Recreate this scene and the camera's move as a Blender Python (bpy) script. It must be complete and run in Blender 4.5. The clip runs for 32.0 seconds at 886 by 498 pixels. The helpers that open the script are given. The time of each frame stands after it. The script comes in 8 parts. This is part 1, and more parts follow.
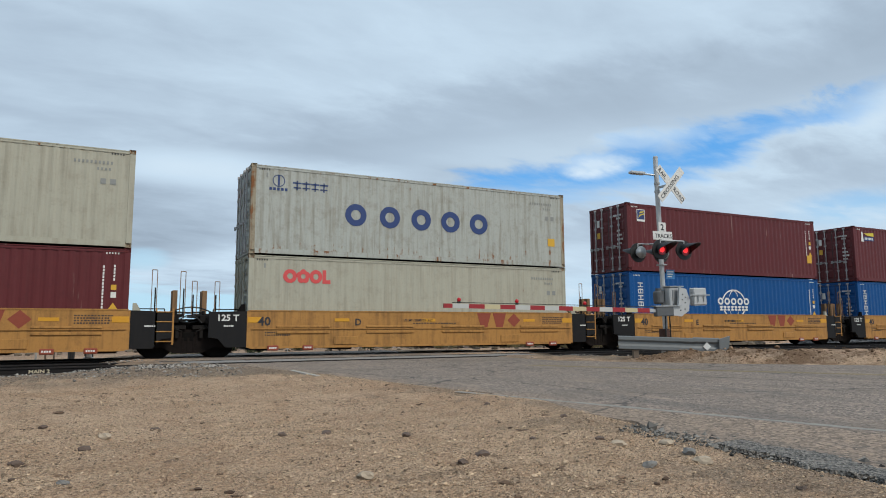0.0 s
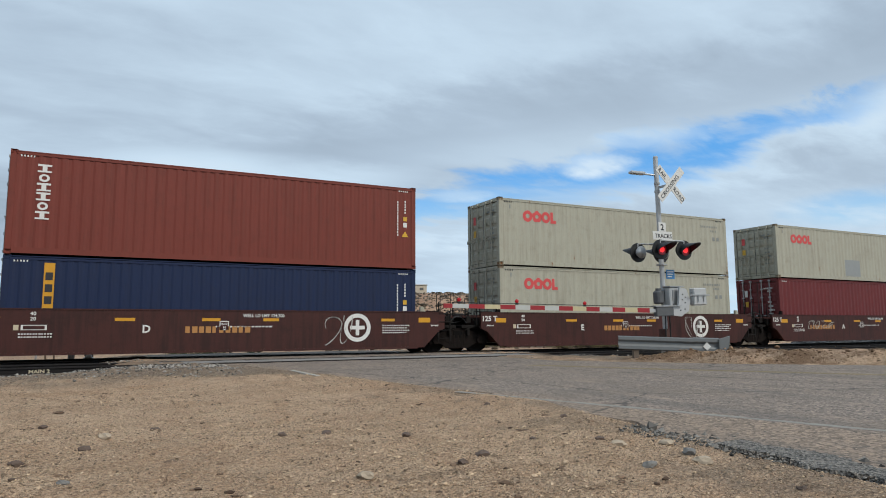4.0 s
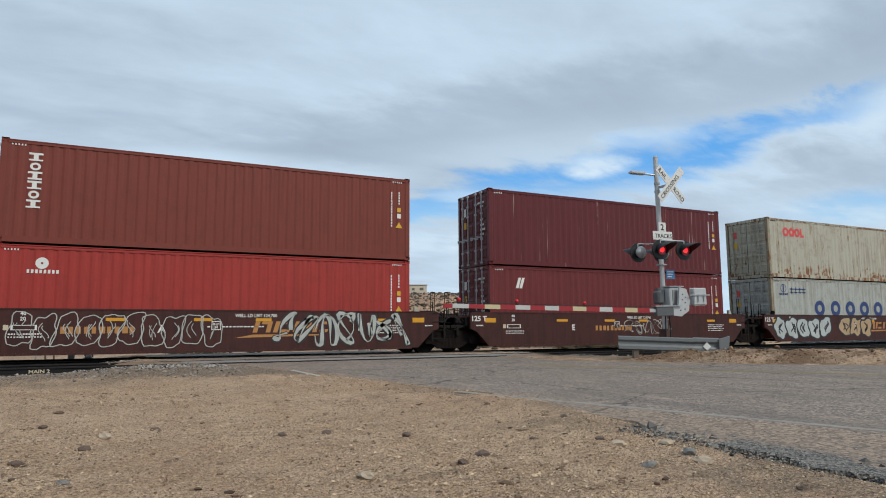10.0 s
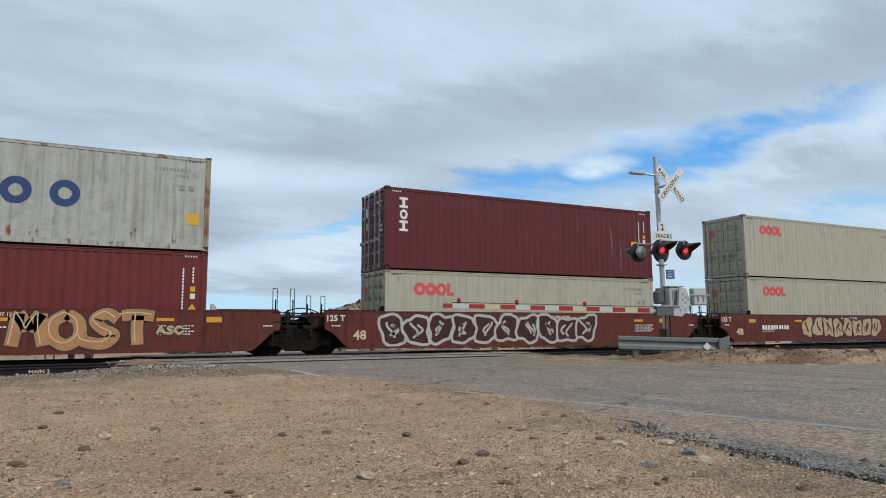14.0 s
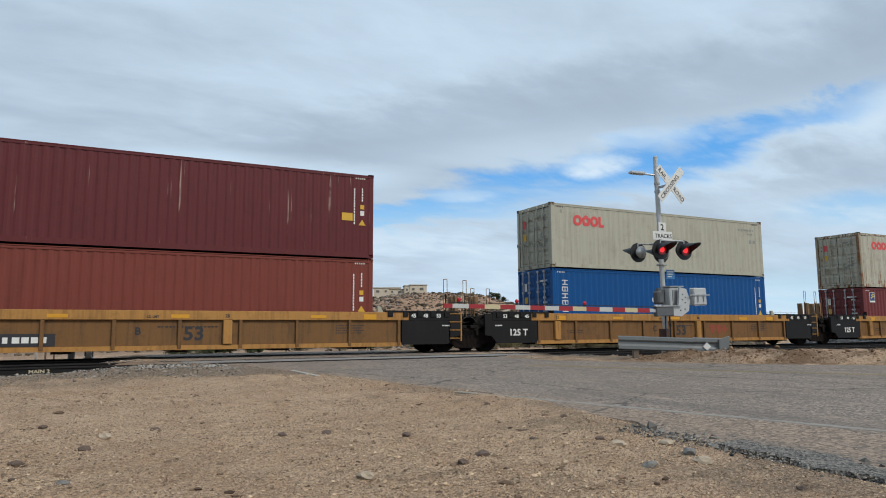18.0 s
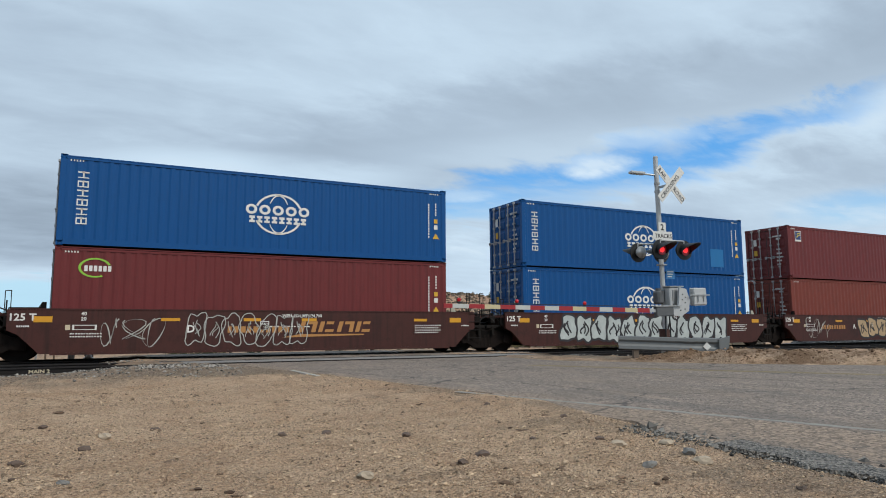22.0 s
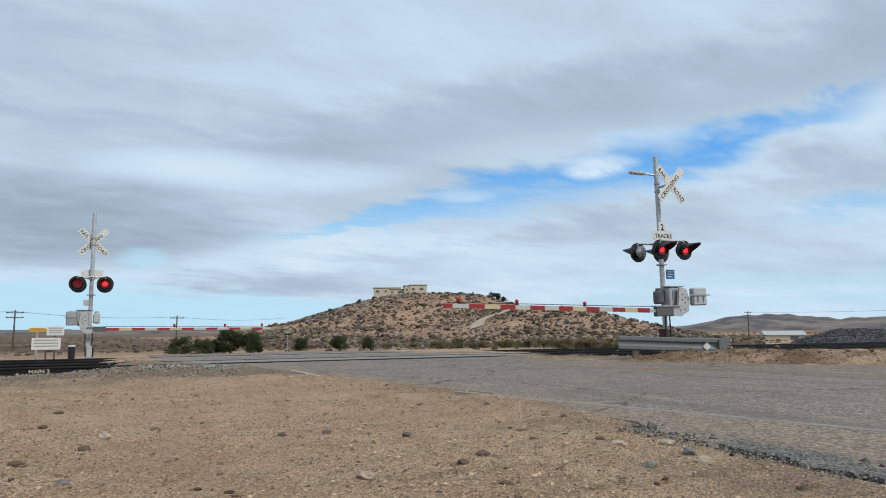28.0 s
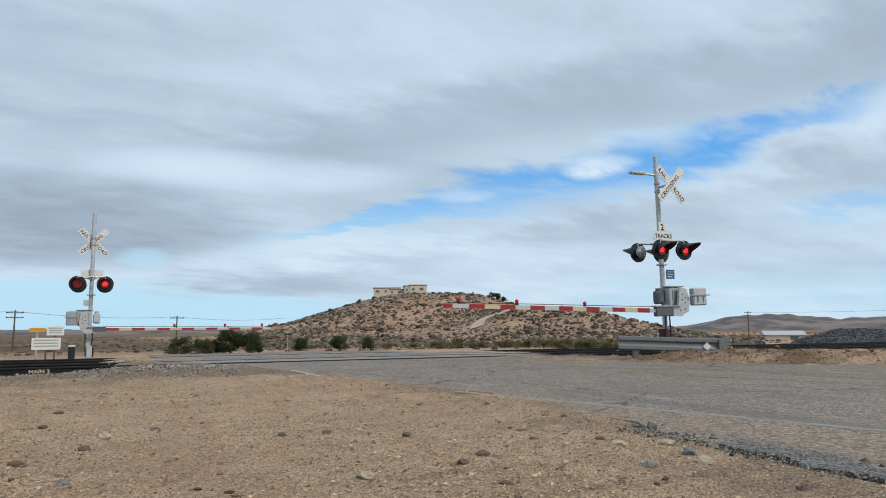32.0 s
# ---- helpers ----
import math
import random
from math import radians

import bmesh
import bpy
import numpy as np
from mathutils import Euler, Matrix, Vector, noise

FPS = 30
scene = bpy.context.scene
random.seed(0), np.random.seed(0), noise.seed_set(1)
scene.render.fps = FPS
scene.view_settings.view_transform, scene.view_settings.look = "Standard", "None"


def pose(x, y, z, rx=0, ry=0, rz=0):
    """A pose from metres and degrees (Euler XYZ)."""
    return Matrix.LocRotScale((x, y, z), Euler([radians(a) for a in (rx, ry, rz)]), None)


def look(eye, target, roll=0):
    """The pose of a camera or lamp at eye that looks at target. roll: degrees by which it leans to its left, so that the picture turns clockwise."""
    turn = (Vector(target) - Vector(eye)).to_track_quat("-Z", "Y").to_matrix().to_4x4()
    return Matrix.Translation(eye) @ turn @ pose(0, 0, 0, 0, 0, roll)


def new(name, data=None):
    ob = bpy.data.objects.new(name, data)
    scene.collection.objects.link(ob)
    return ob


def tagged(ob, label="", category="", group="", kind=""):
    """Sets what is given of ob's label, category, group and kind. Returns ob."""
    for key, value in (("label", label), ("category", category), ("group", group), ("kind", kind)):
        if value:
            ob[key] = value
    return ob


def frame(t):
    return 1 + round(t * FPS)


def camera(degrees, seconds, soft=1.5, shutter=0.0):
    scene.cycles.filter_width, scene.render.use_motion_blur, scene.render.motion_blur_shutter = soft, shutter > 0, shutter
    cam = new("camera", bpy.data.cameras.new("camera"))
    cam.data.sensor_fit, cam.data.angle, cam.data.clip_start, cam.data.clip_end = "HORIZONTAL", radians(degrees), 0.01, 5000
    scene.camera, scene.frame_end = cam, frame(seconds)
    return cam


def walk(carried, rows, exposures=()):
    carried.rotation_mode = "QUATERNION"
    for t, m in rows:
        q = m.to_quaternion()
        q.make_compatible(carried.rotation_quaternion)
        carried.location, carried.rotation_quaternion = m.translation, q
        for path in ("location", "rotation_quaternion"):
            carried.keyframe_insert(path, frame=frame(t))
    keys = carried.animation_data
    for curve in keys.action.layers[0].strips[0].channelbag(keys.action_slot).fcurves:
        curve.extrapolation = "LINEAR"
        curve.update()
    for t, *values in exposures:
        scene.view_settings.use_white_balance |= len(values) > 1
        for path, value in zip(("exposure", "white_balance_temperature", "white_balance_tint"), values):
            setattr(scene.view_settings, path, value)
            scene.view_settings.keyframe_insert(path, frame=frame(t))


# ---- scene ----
# ---- the camera: it stands still ----
cam = camera(66.92, 32.0, soft=1.0)
EYE = Vector((0.0, 0.0, 0.84))
AIM = Vector((math.sin(radians(26.768)) * math.cos(radians(6.81)), math.cos(radians(26.768)) * math.cos(radians(6.81)), math.sin(radians(6.81))))
STAND = look(EYE, EYE + AIM, -0.261)
walk(cam, [(0.0, STAND), (32.0, STAND)])

# ---- world, sun ----
SUN_EL, SUN_AZ = radians(44), radians(160)      # azimuth clockwise from +y
world = bpy.data.worlds.new("world")
scene.world = world
world.use_nodes = True


class Nodes:
    """Short-hand for wiring a node tree."""
    def __init__(self, tree):
        self.t = tree

    def add(self, kind, props=None, **ins):
        n = self.t.nodes.new(kind)
        p = props or {}
        if "operation" in p:
            n.operation = p["operation"]
        if "use_clamp" in p:
            n.use_clamp = p["use_clamp"]
        if "data_type" in p:
            n.data_type, n.blend_type, n.clamp_factor = p["data_type"], p["blend_type"], True
        if "interpolation_type" in p:
            n.interpolation_type = p["interpolation_type"]
        if "sky_type" in p:
            n.sky_type, n.sun_disc, n.altitude, n.dust_density = p["sky_type"], False, p["altitude"], p["dust_density"]
            n.sun_elevation, n.sun_rotation = p["sun_elevation"], p["sun_rotation"]
        for k, v in ins.items():
            self.put(n, k, v)
        return n

    def put(self, n, key, v):
        key = key.replace("_", " ") if key not in n.inputs else key
        sock = n.inputs[int(key[1:])] if key[0] == "i" and key[1:].isdigit() else n.inputs[key]
        if isinstance(v, bpy.types.NodeSocket):
            self.t.links.new(v, sock)
        else:
            sock.default_value = v

    def math(self, op, a, b=0.0, c=0.0, clamp=False):
        return self.add("ShaderNodeMath", {"operation": op, "use_clamp": clamp}, i0=a, i1=b, i2=c).outputs[0]

    def mix(self, f, a, b, blend="MIX"):
        n = self.add("ShaderNodeMix", {"data_type": "RGBA", "blend_type": blend, "clamp_factor": True})
        self.put(n, "i0", f)
        self.put(n, "i6", a)
        self.put(n, "i7", b)
        return n.outputs[2]

    def ramp(self, f, *stops):
        n = self.add("ShaderNodeValToRGB", None, i0=f)
        e = n.color_ramp.elements
        while len(e) < len(stops):
            e.new(0.5)
        for s, (p, c) in zip(e, stops):
            s.position = p
            s.color = (c, c, c, 1) if isinstance(c, (int, float)) else (*c[:3], 1)
        return n.outputs[0]

    def smooth(self, v, lo, hi, a=0.0, b=1.0):
        n = self.add("ShaderNodeMapRange", {"interpolation_type": "SMOOTHSTEP"})
        for k, x in enumerate((v, lo, hi, a, b)):
            self.put(n, "i%d" % k, x)
        return n.outputs[0]

    def noise(self, vec, scale, detail=4.0, rough=0.55, dist=0.0):
        n = self.add("ShaderNodeTexNoise", None, Vector=vec, Scale=scale, Detail=detail, Roughness=rough, Distortion=dist)
        return n.outputs[0]

    def cell(self, voronoi):
        """One random number for each cell."""
        return self.add("ShaderNodeSeparateXYZ", None, i0=voronoi.outputs["Color"]).outputs[0]

    def vec(self, op, a, b=(0, 0, 0)):
        n = self.add("ShaderNodeVectorMath", {"operation": op}, i0=a, i1=b)
        return n.outputs["Value"] if op in ("DOT_PRODUCT", "LENGTH", "DISTANCE") else n.outputs[0]


def build_sky():
    w = Nodes(world.node_tree)
    world.node_tree.nodes.clear()
    out = w.add("ShaderNodeOutputWorld")
    bg = w.add("ShaderNodeBackground", None, Strength=0.1)
    w.t.links.new(bg.outputs[0], out.inputs[0])
    sky = w.add("ShaderNodeTexSky", {"sky_type": "NISHITA", "sun_disc": False, "sun_elevation": SUN_EL, "sun_rotation": SUN_AZ, "altitude": 900.0, "dust_density": 0.6})
    co = w.add("ShaderNodeTexCoord").outputs["Generated"]
    sep = w.add("ShaderNodeSeparateXYZ", None, i0=co)
    z = w.math("MAXIMUM", sep.outputs[2], 0.0)
    lift = w.math("ADD", z, 0.20)
    flat = w.add("ShaderNodeCombineXYZ", None, i0=w.math("DIVIDE", sep.outputs[0], lift), i1=w.math("DIVIDE", sep.outputs[1], lift), i2=0.0).outputs[0]
    turn = w.add("ShaderNodeMapping", None, Vector=flat, Rotation=(0, 0, radians(-16)), Scale=(0.8, 1.5, 1.0)).outputs[0]
    big = w.noise(turn, 0.5, 3, 0.45, 0.5)
    mid = w.noise(turn, 1.3, 5, 0.5, 0.8)
    fine = w.noise(turn, 4.5, 6, 0.6, 0.3)
    streak_at = w.add("ShaderNodeCombineXYZ", None, i0=w.math("MULTIPLY", sep.outputs[0], 3.0), i1=w.math("MULTIPLY", sep.outputs[1], 3.0), i2=w.math("MULTIPLY", z, 26.0)).outputs[0]
    streak = w.noise(streak_at, 0.9, 5, 0.55, 0.4)
    az = w.math("MULTIPLY", w.math("ARCTAN2", sep.outputs[0], sep.outputs[1]), 57.296)
    el = w.math("MULTIPLY", w.math("ARCSINE", z), 57.296)
    waver = w.math("ADD", w.math("MULTIPLY", w.math("SUBTRACT", mid, 0.5), 3.4), w.math("MULTIPLY", w.math("SUBTRACT", fine, 0.5), 4.6))

    def hump(azc, azw, elc, elw, wob=0.5):
        """A soft-edged field of cloud about a bearing and a height, one in its middle."""
        px = w.math("POWER", w.math("DIVIDE", w.math("SUBTRACT", az, azc), azw), 2.0)
        py = w.math("POWER", w.math("DIVIDE", w.math("SUBTRACT", el, elc), elw), 2.0)
        return w.smooth(w.math("ADD", w.math("ADD", px, py), w.math("MULTIPLY", waver, wob)), 1.6, -0.3)
    # a long rift of blue that climbs towards the east
    course = w.math("MULTIPLY_ADD", az, 0.186, 5.35)
    off = w.math("ADD", w.math("SUBTRACT", el, course), waver)
    wide = w.math("MULTIPLY", w.smooth(az, 14.0, 37.0, 0.62, 2.7), w.smooth(az, 62.0, 44.0, 0.45, 1.0))
    rift = w.math("SUBTRACT", 1.0, w.smooth(w.math("DIVIDE", w.math("ABSOLUTE", off), wide), 0.25, 1.15))
    rift = w.math("MULTIPLY", rift, w.math("MULTIPLY", w.smooth(az, 9.0, 17.0), w.smooth(az, 63.0, 56.0)))
    puff = w.math("MAXIMUM", hump(39.8, 3.2, 13.5, 1.1, 0.7), w.math("MULTIPLY", hump(44.5, 5.0, 15.4, 0.9, 0.6), 0.6))
    puff = w.math("MAXIMUM", puff, w.math("MULTIPLY", hump(28.5, 3.0, 11.3, 0.6, 0.5), 0.7))
    wisp = w.smooth(w.math("ADD", w.math("MULTIPLY", fine, 0.6), w.math("MULTIPLY", streak, 0.5)), 0.48, 0.68)
    rift = w.math("MULTIPLY", rift, w.math("SUBTRACT", 1.0, w.math("MAXIMUM", w.math("MULTIPLY", wisp, 0.45), w.math("MULTIPLY", puff, 0.92))))
    # a second opening lower down
    rift = w.math("MAXIMUM", rift, w.math("MULTIPLY", w.math("MULTIPLY", hump(59.0, 5.5, 8.7, 1.3, 0.45), w.math("SUBTRACT", 1.0, w.math("MULTIPLY", wisp, 0.6))), 0.75))
    # clear pale strip under the cloud in the west
    roof = w.math("ADD", w.math("SUBTRACT", 4.1, w.math("MULTIPLY", w.math("MAXIMUM", az, 0.0), 0.10)), w.math("MULTIPLY", waver, 0.45))
    low = w.math("MULTIPLY", w.smooth(w.math("SUBTRACT", roof, el), -0.35, 0.5), w.smooth(az, 26.0, 14.0))
    low = w.math("MAXIMUM", low, w.math("MULTIPLY", hump(2.6, 1.9, 5.5, 0.9, 0.3), 0.8))
    low = w.math("MULTIPLY", low, w.math("MULTIPLY", w.smooth(az, -70.0, -30.0), w.math("SUBTRACT", 1.0, w.math("MULTIPLY", w.smooth(streak, 0.50, 0.62), 0.7))))
    gap = w.math("MAXIMUM", rift, w.math("MULTIPLY", low, 0.9))
    gap = w.math("MAXIMUM", gap, w.math("MULTIPLY", w.math("MULTIPLY", w.smooth(el, 5.5, 2.5), w.smooth(az, 33.0, 42.0)), w.smooth(streak, 0.62, 0.42, 0.05, 0.5)))
    # cloud body: soft billows, bright rims, grey bellies, a few long streaks
    shade = w.math("MULTIPLY_ADD", w.math("SUBTRACT", big, 0.5), 0.26, 0.625)
    shade = w.math("ADD", shade, w.math("MULTIPLY", w.math("SUBTRACT", mid, 0.5), 0.20))
    shade = w.math("ADD", shade, w.math("MULTIPLY", w.math("SUBTRACT", fine, 0.5), 0.13))
    shade = w.math("ADD", shade, w.math("MULTIPLY", w.math("SUBTRACT", streak, 0.5), w.smooth(z, 0.10, 0.22, 0.20, 0.07)))
    rise = w.math("SUBTRACT", off, w.smooth(az, 30.0, 58.0, 7.4, 3.6))
    belly = w.math("SUBTRACT", 1.0, w.smooth(w.math("ABSOLUTE", rise), 0.3, 4.6))
    shade = w.math("SUBTRACT", shade, w.math("MULTIPLY", w.math("MULTIPLY", belly, w.smooth(az, 3.0, 18.0)), 0.115))
    shade = w.math("SUBTRACT", shade, w.math("MULTIPLY", hump(-4.0, 15.0, 8.2, 3.3, 0.25), 0.165))
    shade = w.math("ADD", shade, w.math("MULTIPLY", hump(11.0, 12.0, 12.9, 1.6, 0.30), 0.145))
    shade = w.math("ADD", shade, w.math("MULTIPLY", w.math("MULTIPLY", w.smooth(off, -4.2, -1.6), w.smooth(off, 0.4, -0.6)), 0.065))
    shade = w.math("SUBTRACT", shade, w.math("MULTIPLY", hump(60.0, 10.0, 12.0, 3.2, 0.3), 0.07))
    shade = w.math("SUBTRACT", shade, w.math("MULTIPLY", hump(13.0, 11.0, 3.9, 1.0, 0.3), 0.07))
    shade = w.math("SUBTRACT", shade, w.math("MULTIPLY", hump(-6.0, 24.0, 19.0, 5.5, 0.2), 0.055))
    shade = w.math("ADD", shade, w.math("MULTIPLY", puff, 0.16))
    shade = w.math("ADD", shade, w.math("MULTIPLY", w.math("MULTIPLY", w.smooth(el, 9.0, 5.0), w.smooth(az, 20.0, 34.0)), 0.05))
    cloud = w.ramp(shade, (0.40, (3.25, 4.1, 5.1)), (0.55, (4.42, 5.55, 6.8)), (0.68, (5.9, 7.4, 8.8)), (0.82, (7.7, 9.0, 10.0)))
    blue = w.mix(0.8, sky.outputs[0], (1.1, 4.3, 9.4, 1))
    lightblue = w.mix(w.math("SUBTRACT", 1.0, w.smooth(z, 0.07, 0.25)), blue, (4.9, 7.6, 9.3, 1))
    w.put(bg, "Color", w.mix(gap, cloud, lightblue))


build_sky()
sun = new("sun", bpy.data.lights.new("sun", "SUN"))
sun.data.energy, sun.data.angle, sun.data.color = 2.6, radians(14), (1.0, 0.94, 0.855)
sun.matrix_world = look((0, 0, 60), Vector((0, 0, 60)) - Vector((math.sin(SUN_AZ) * math.cos(SUN_EL), math.cos(SUN_AZ) * math.cos(SUN_EL), math.sin(SUN_EL))))
scene.view_settings.exposure = 0.0

# ---- how the train runs: metres gone by at each second ----
RUN = [(0.0, 0.0), (1.0, 22.15), (2.0, 44.26), (3.0, 66.31), (4.0, 88.44), (5.5, 121.78), (7.0, 155.16), (8.0, 177.48), (9.0, 199.86), (10.0, 222.31), (11.0, 244.83),
       (12.0, 267.31), (13.0, 289.73), (14.0, 312.16), (15.5, 345.80), (17.0, 379.41), (18.0, 401.77), (19.0, 424.07), (20.0, 446.35), (21.0, 468.70), (22.0, 491.19),
       (23.0, 513.79), (24.0, 536.36), (25.0, 558.90), (26.5, 592.70), (28.0, 626.5), (30.0, 671.6), (32.0, 716.7)]
TRACK_Y = 22.571          # the train's track
NEAR_Y = 18.25            # the free track
runners = []              # things that ride along: (thing, x at the start, height)


def ride(thing, x, z=0.0):
    thing.matrix_basis = pose(x, TRACK_Y, z)
    runners.append((thing, x, z))
    return thing


def motions():
    for thing, x, z in runners:
        walk(thing, [(t, pose(x - gone, TRACK_Y, z)) for t, gone in RUN])


# ---- mesh helpers ----
def put(name, mesh, material, parent=None, label="", m=None):
    """A mesh as one object; the material belongs to the object, so alike parts share one mesh."""
    ob = new(name, mesh)
    if not mesh.materials:
        mesh.materials.append(None)
    if material is not None:
        ob.material_slots[0].link = "OBJECT"
        ob.material_slots[0].material = material
    if parent is not None:
        ob.parent = parent
    if m is not None:
        ob.matrix_basis = m
    if label:
        ob["label"] = label
    return ob


def mesh_of(bm, name="mesh", smooth=False):
    me = bpy.data.meshes.new(name)
    for f in bm.faces:
        f.smooth = smooth
    bm.normal_update()
    bm.to_mesh(me)
    bm.free()
    return me


def fine(ob):
    """Marks too small to pick apart."""
    ob["kind"] = "stuff"
    return ob


def part(name, bm, material, parent, label="", m=None, smooth=False):
    return put(name, mesh_of(bm, name, smooth), material, parent, label, m)


def thing(name, label, category, group="", kind="", m=None):
    ob = tagged(new(name), label, category, group, kind)
    if m is not None:
        ob.matrix_basis = m
    return ob


def box(bm, x0, x1, y0, y1, z0, z1, bevel=0.0):
    vs = [bm.verts.new((x, y, z)) for x in (x0, x1) for y in (y0, y1) for z in (z0, z1)]
    fs = [bm.faces.new([vs[i] for i in q]) for q in ((0, 1, 3, 2), (4, 6, 7, 5), (0, 4, 5, 1), (2, 3, 7, 6), (0, 2, 6, 4), (1, 5, 7, 3))]
    if bevel:
        bmesh.ops.bevel(bm, geom=list({e for f in fs for e in f.edges}), offset=bevel, segments=1, affect="EDGES")
    return bm


def boxes(*rows, bevel=0.0):
    bm = bmesh.new()
    for r in rows:
        box(bm, *r, bevel=bevel)
    return bm


def rod(bm, a, b, r, n=8, r2=None):
    a, b = Vector(a), Vector(b)
    d = b - a
    m = Matrix.Translation((a + b) / 2) @ d.to_track_quat("Z", "Y").to_matrix().to_4x4()
    bmesh.ops.create_cone(bm, cap_ends=True, segments=n, radius1=r, radius2=r if r2 is None else r2, depth=d.length, matrix=m)
    return bm


def rods(r, *pairs, n=8):
    bm = bmesh.new()
    for a, b in pairs:
        rod(bm, a, b, r, n)
    return bm


def prism(bm, outline, y0, y1):
    """An outline in (x, z), extruded from y0 to y1."""
    a = [bm.verts.new((x, y0, z)) for x, z in outline]
    b = [bm.verts.new((x, y1, z)) for x, z in outline]
    bm.faces.new(a)
    bm.faces.new(b[::-1])
    n = len(a)
    for i in range(n):
        bm.faces.new((a[i], b[i], b[(i + 1) % n], a[(i + 1) % n]))
    bmesh.ops.recalc_face_normals(bm, faces=bm.faces[:])
    return bm


def ring(bm, cx, cz, ro, ri, y0, y1, n=24, sx=1.0, a0=0.0, a1=360.0):
    """A flat ring or arc facing -y."""
    full = a1 - a0 >= 360
    k = n if full else n + 1
    rows = []
    for i in range(k):
        a = radians(a0 + (a1 - a0) * i / n)
        c, s = math.cos(a) * sx, math.sin(a)
        rows.append([bm.verts.new((cx + r * c, y, cz + r * s)) for r, y in ((ro, y0), (ri, y0), (ri, y1), (ro, y1))])
    for i in range(n):
        p, q = rows[i], rows[(i + 1) % k]
        for j in range(4):
            bm.faces.new((p[j], p[(j + 1) % 4], q[(j + 1) % 4], q[j]))
    bmesh.ops.recalc_face_normals(bm, faces=bm.faces[:])
    return bm


words = {}


def lettering(text, height, sx=1.0, fat=0.035):
    """A mesh of flat letters facing -y, its lower left corner at the origin."""
    key = (text, height, sx, fat)
    if key not in words:
        cu = bpy.data.curves.new("letters", "FONT")
        cu.body, cu.size, cu.extrude, cu.resolution_u, cu.offset = text, height * 1.37, 0.003, 2, height * fat
        ob = bpy.data.objects.new("letters", cu)
        scene.collection.objects.link(ob)
        bpy.context.view_layer.update()
        me = bpy.data.meshes.new_from_object(ob.evaluated_get(bpy.context.evaluated_depsgraph_get()))
        bpy.data.objects.remove(ob)
        me.transform(Matrix.Rotation(radians(90), 4, "X") @ Matrix.Diagonal((sx, 1, 1, 1)))
        me.materials.clear()
        words[key] = me
    return words[key]


def bars(bm, x, z, w, h, n, y, gap=0.3, rng=None, upright=False):
    """A line of n plain blocks that stands for a line of characters."""
    step = (h if upright else w) / n
    for i in range(n):
        g = step * gap * (1.0 if rng is None else rng.uniform(0.6, 1.5))
        if upright:
            box(bm, x, x + w, y - 0.004, y, z + i * step, z + (i + 1) * step - g)
        else:
            box(bm, x + i * step, x + (i + 1) * step - g, y - 0.004, y, z, z + h)
    return bm


# ---- materials ----
def material(name):
    m = bpy.data.materials.new(name)
    m.use_nodes = True
    w = Nodes(m.node_tree)
    b = m.node_tree.nodes["Principled BSDF"]
    return m, w, b


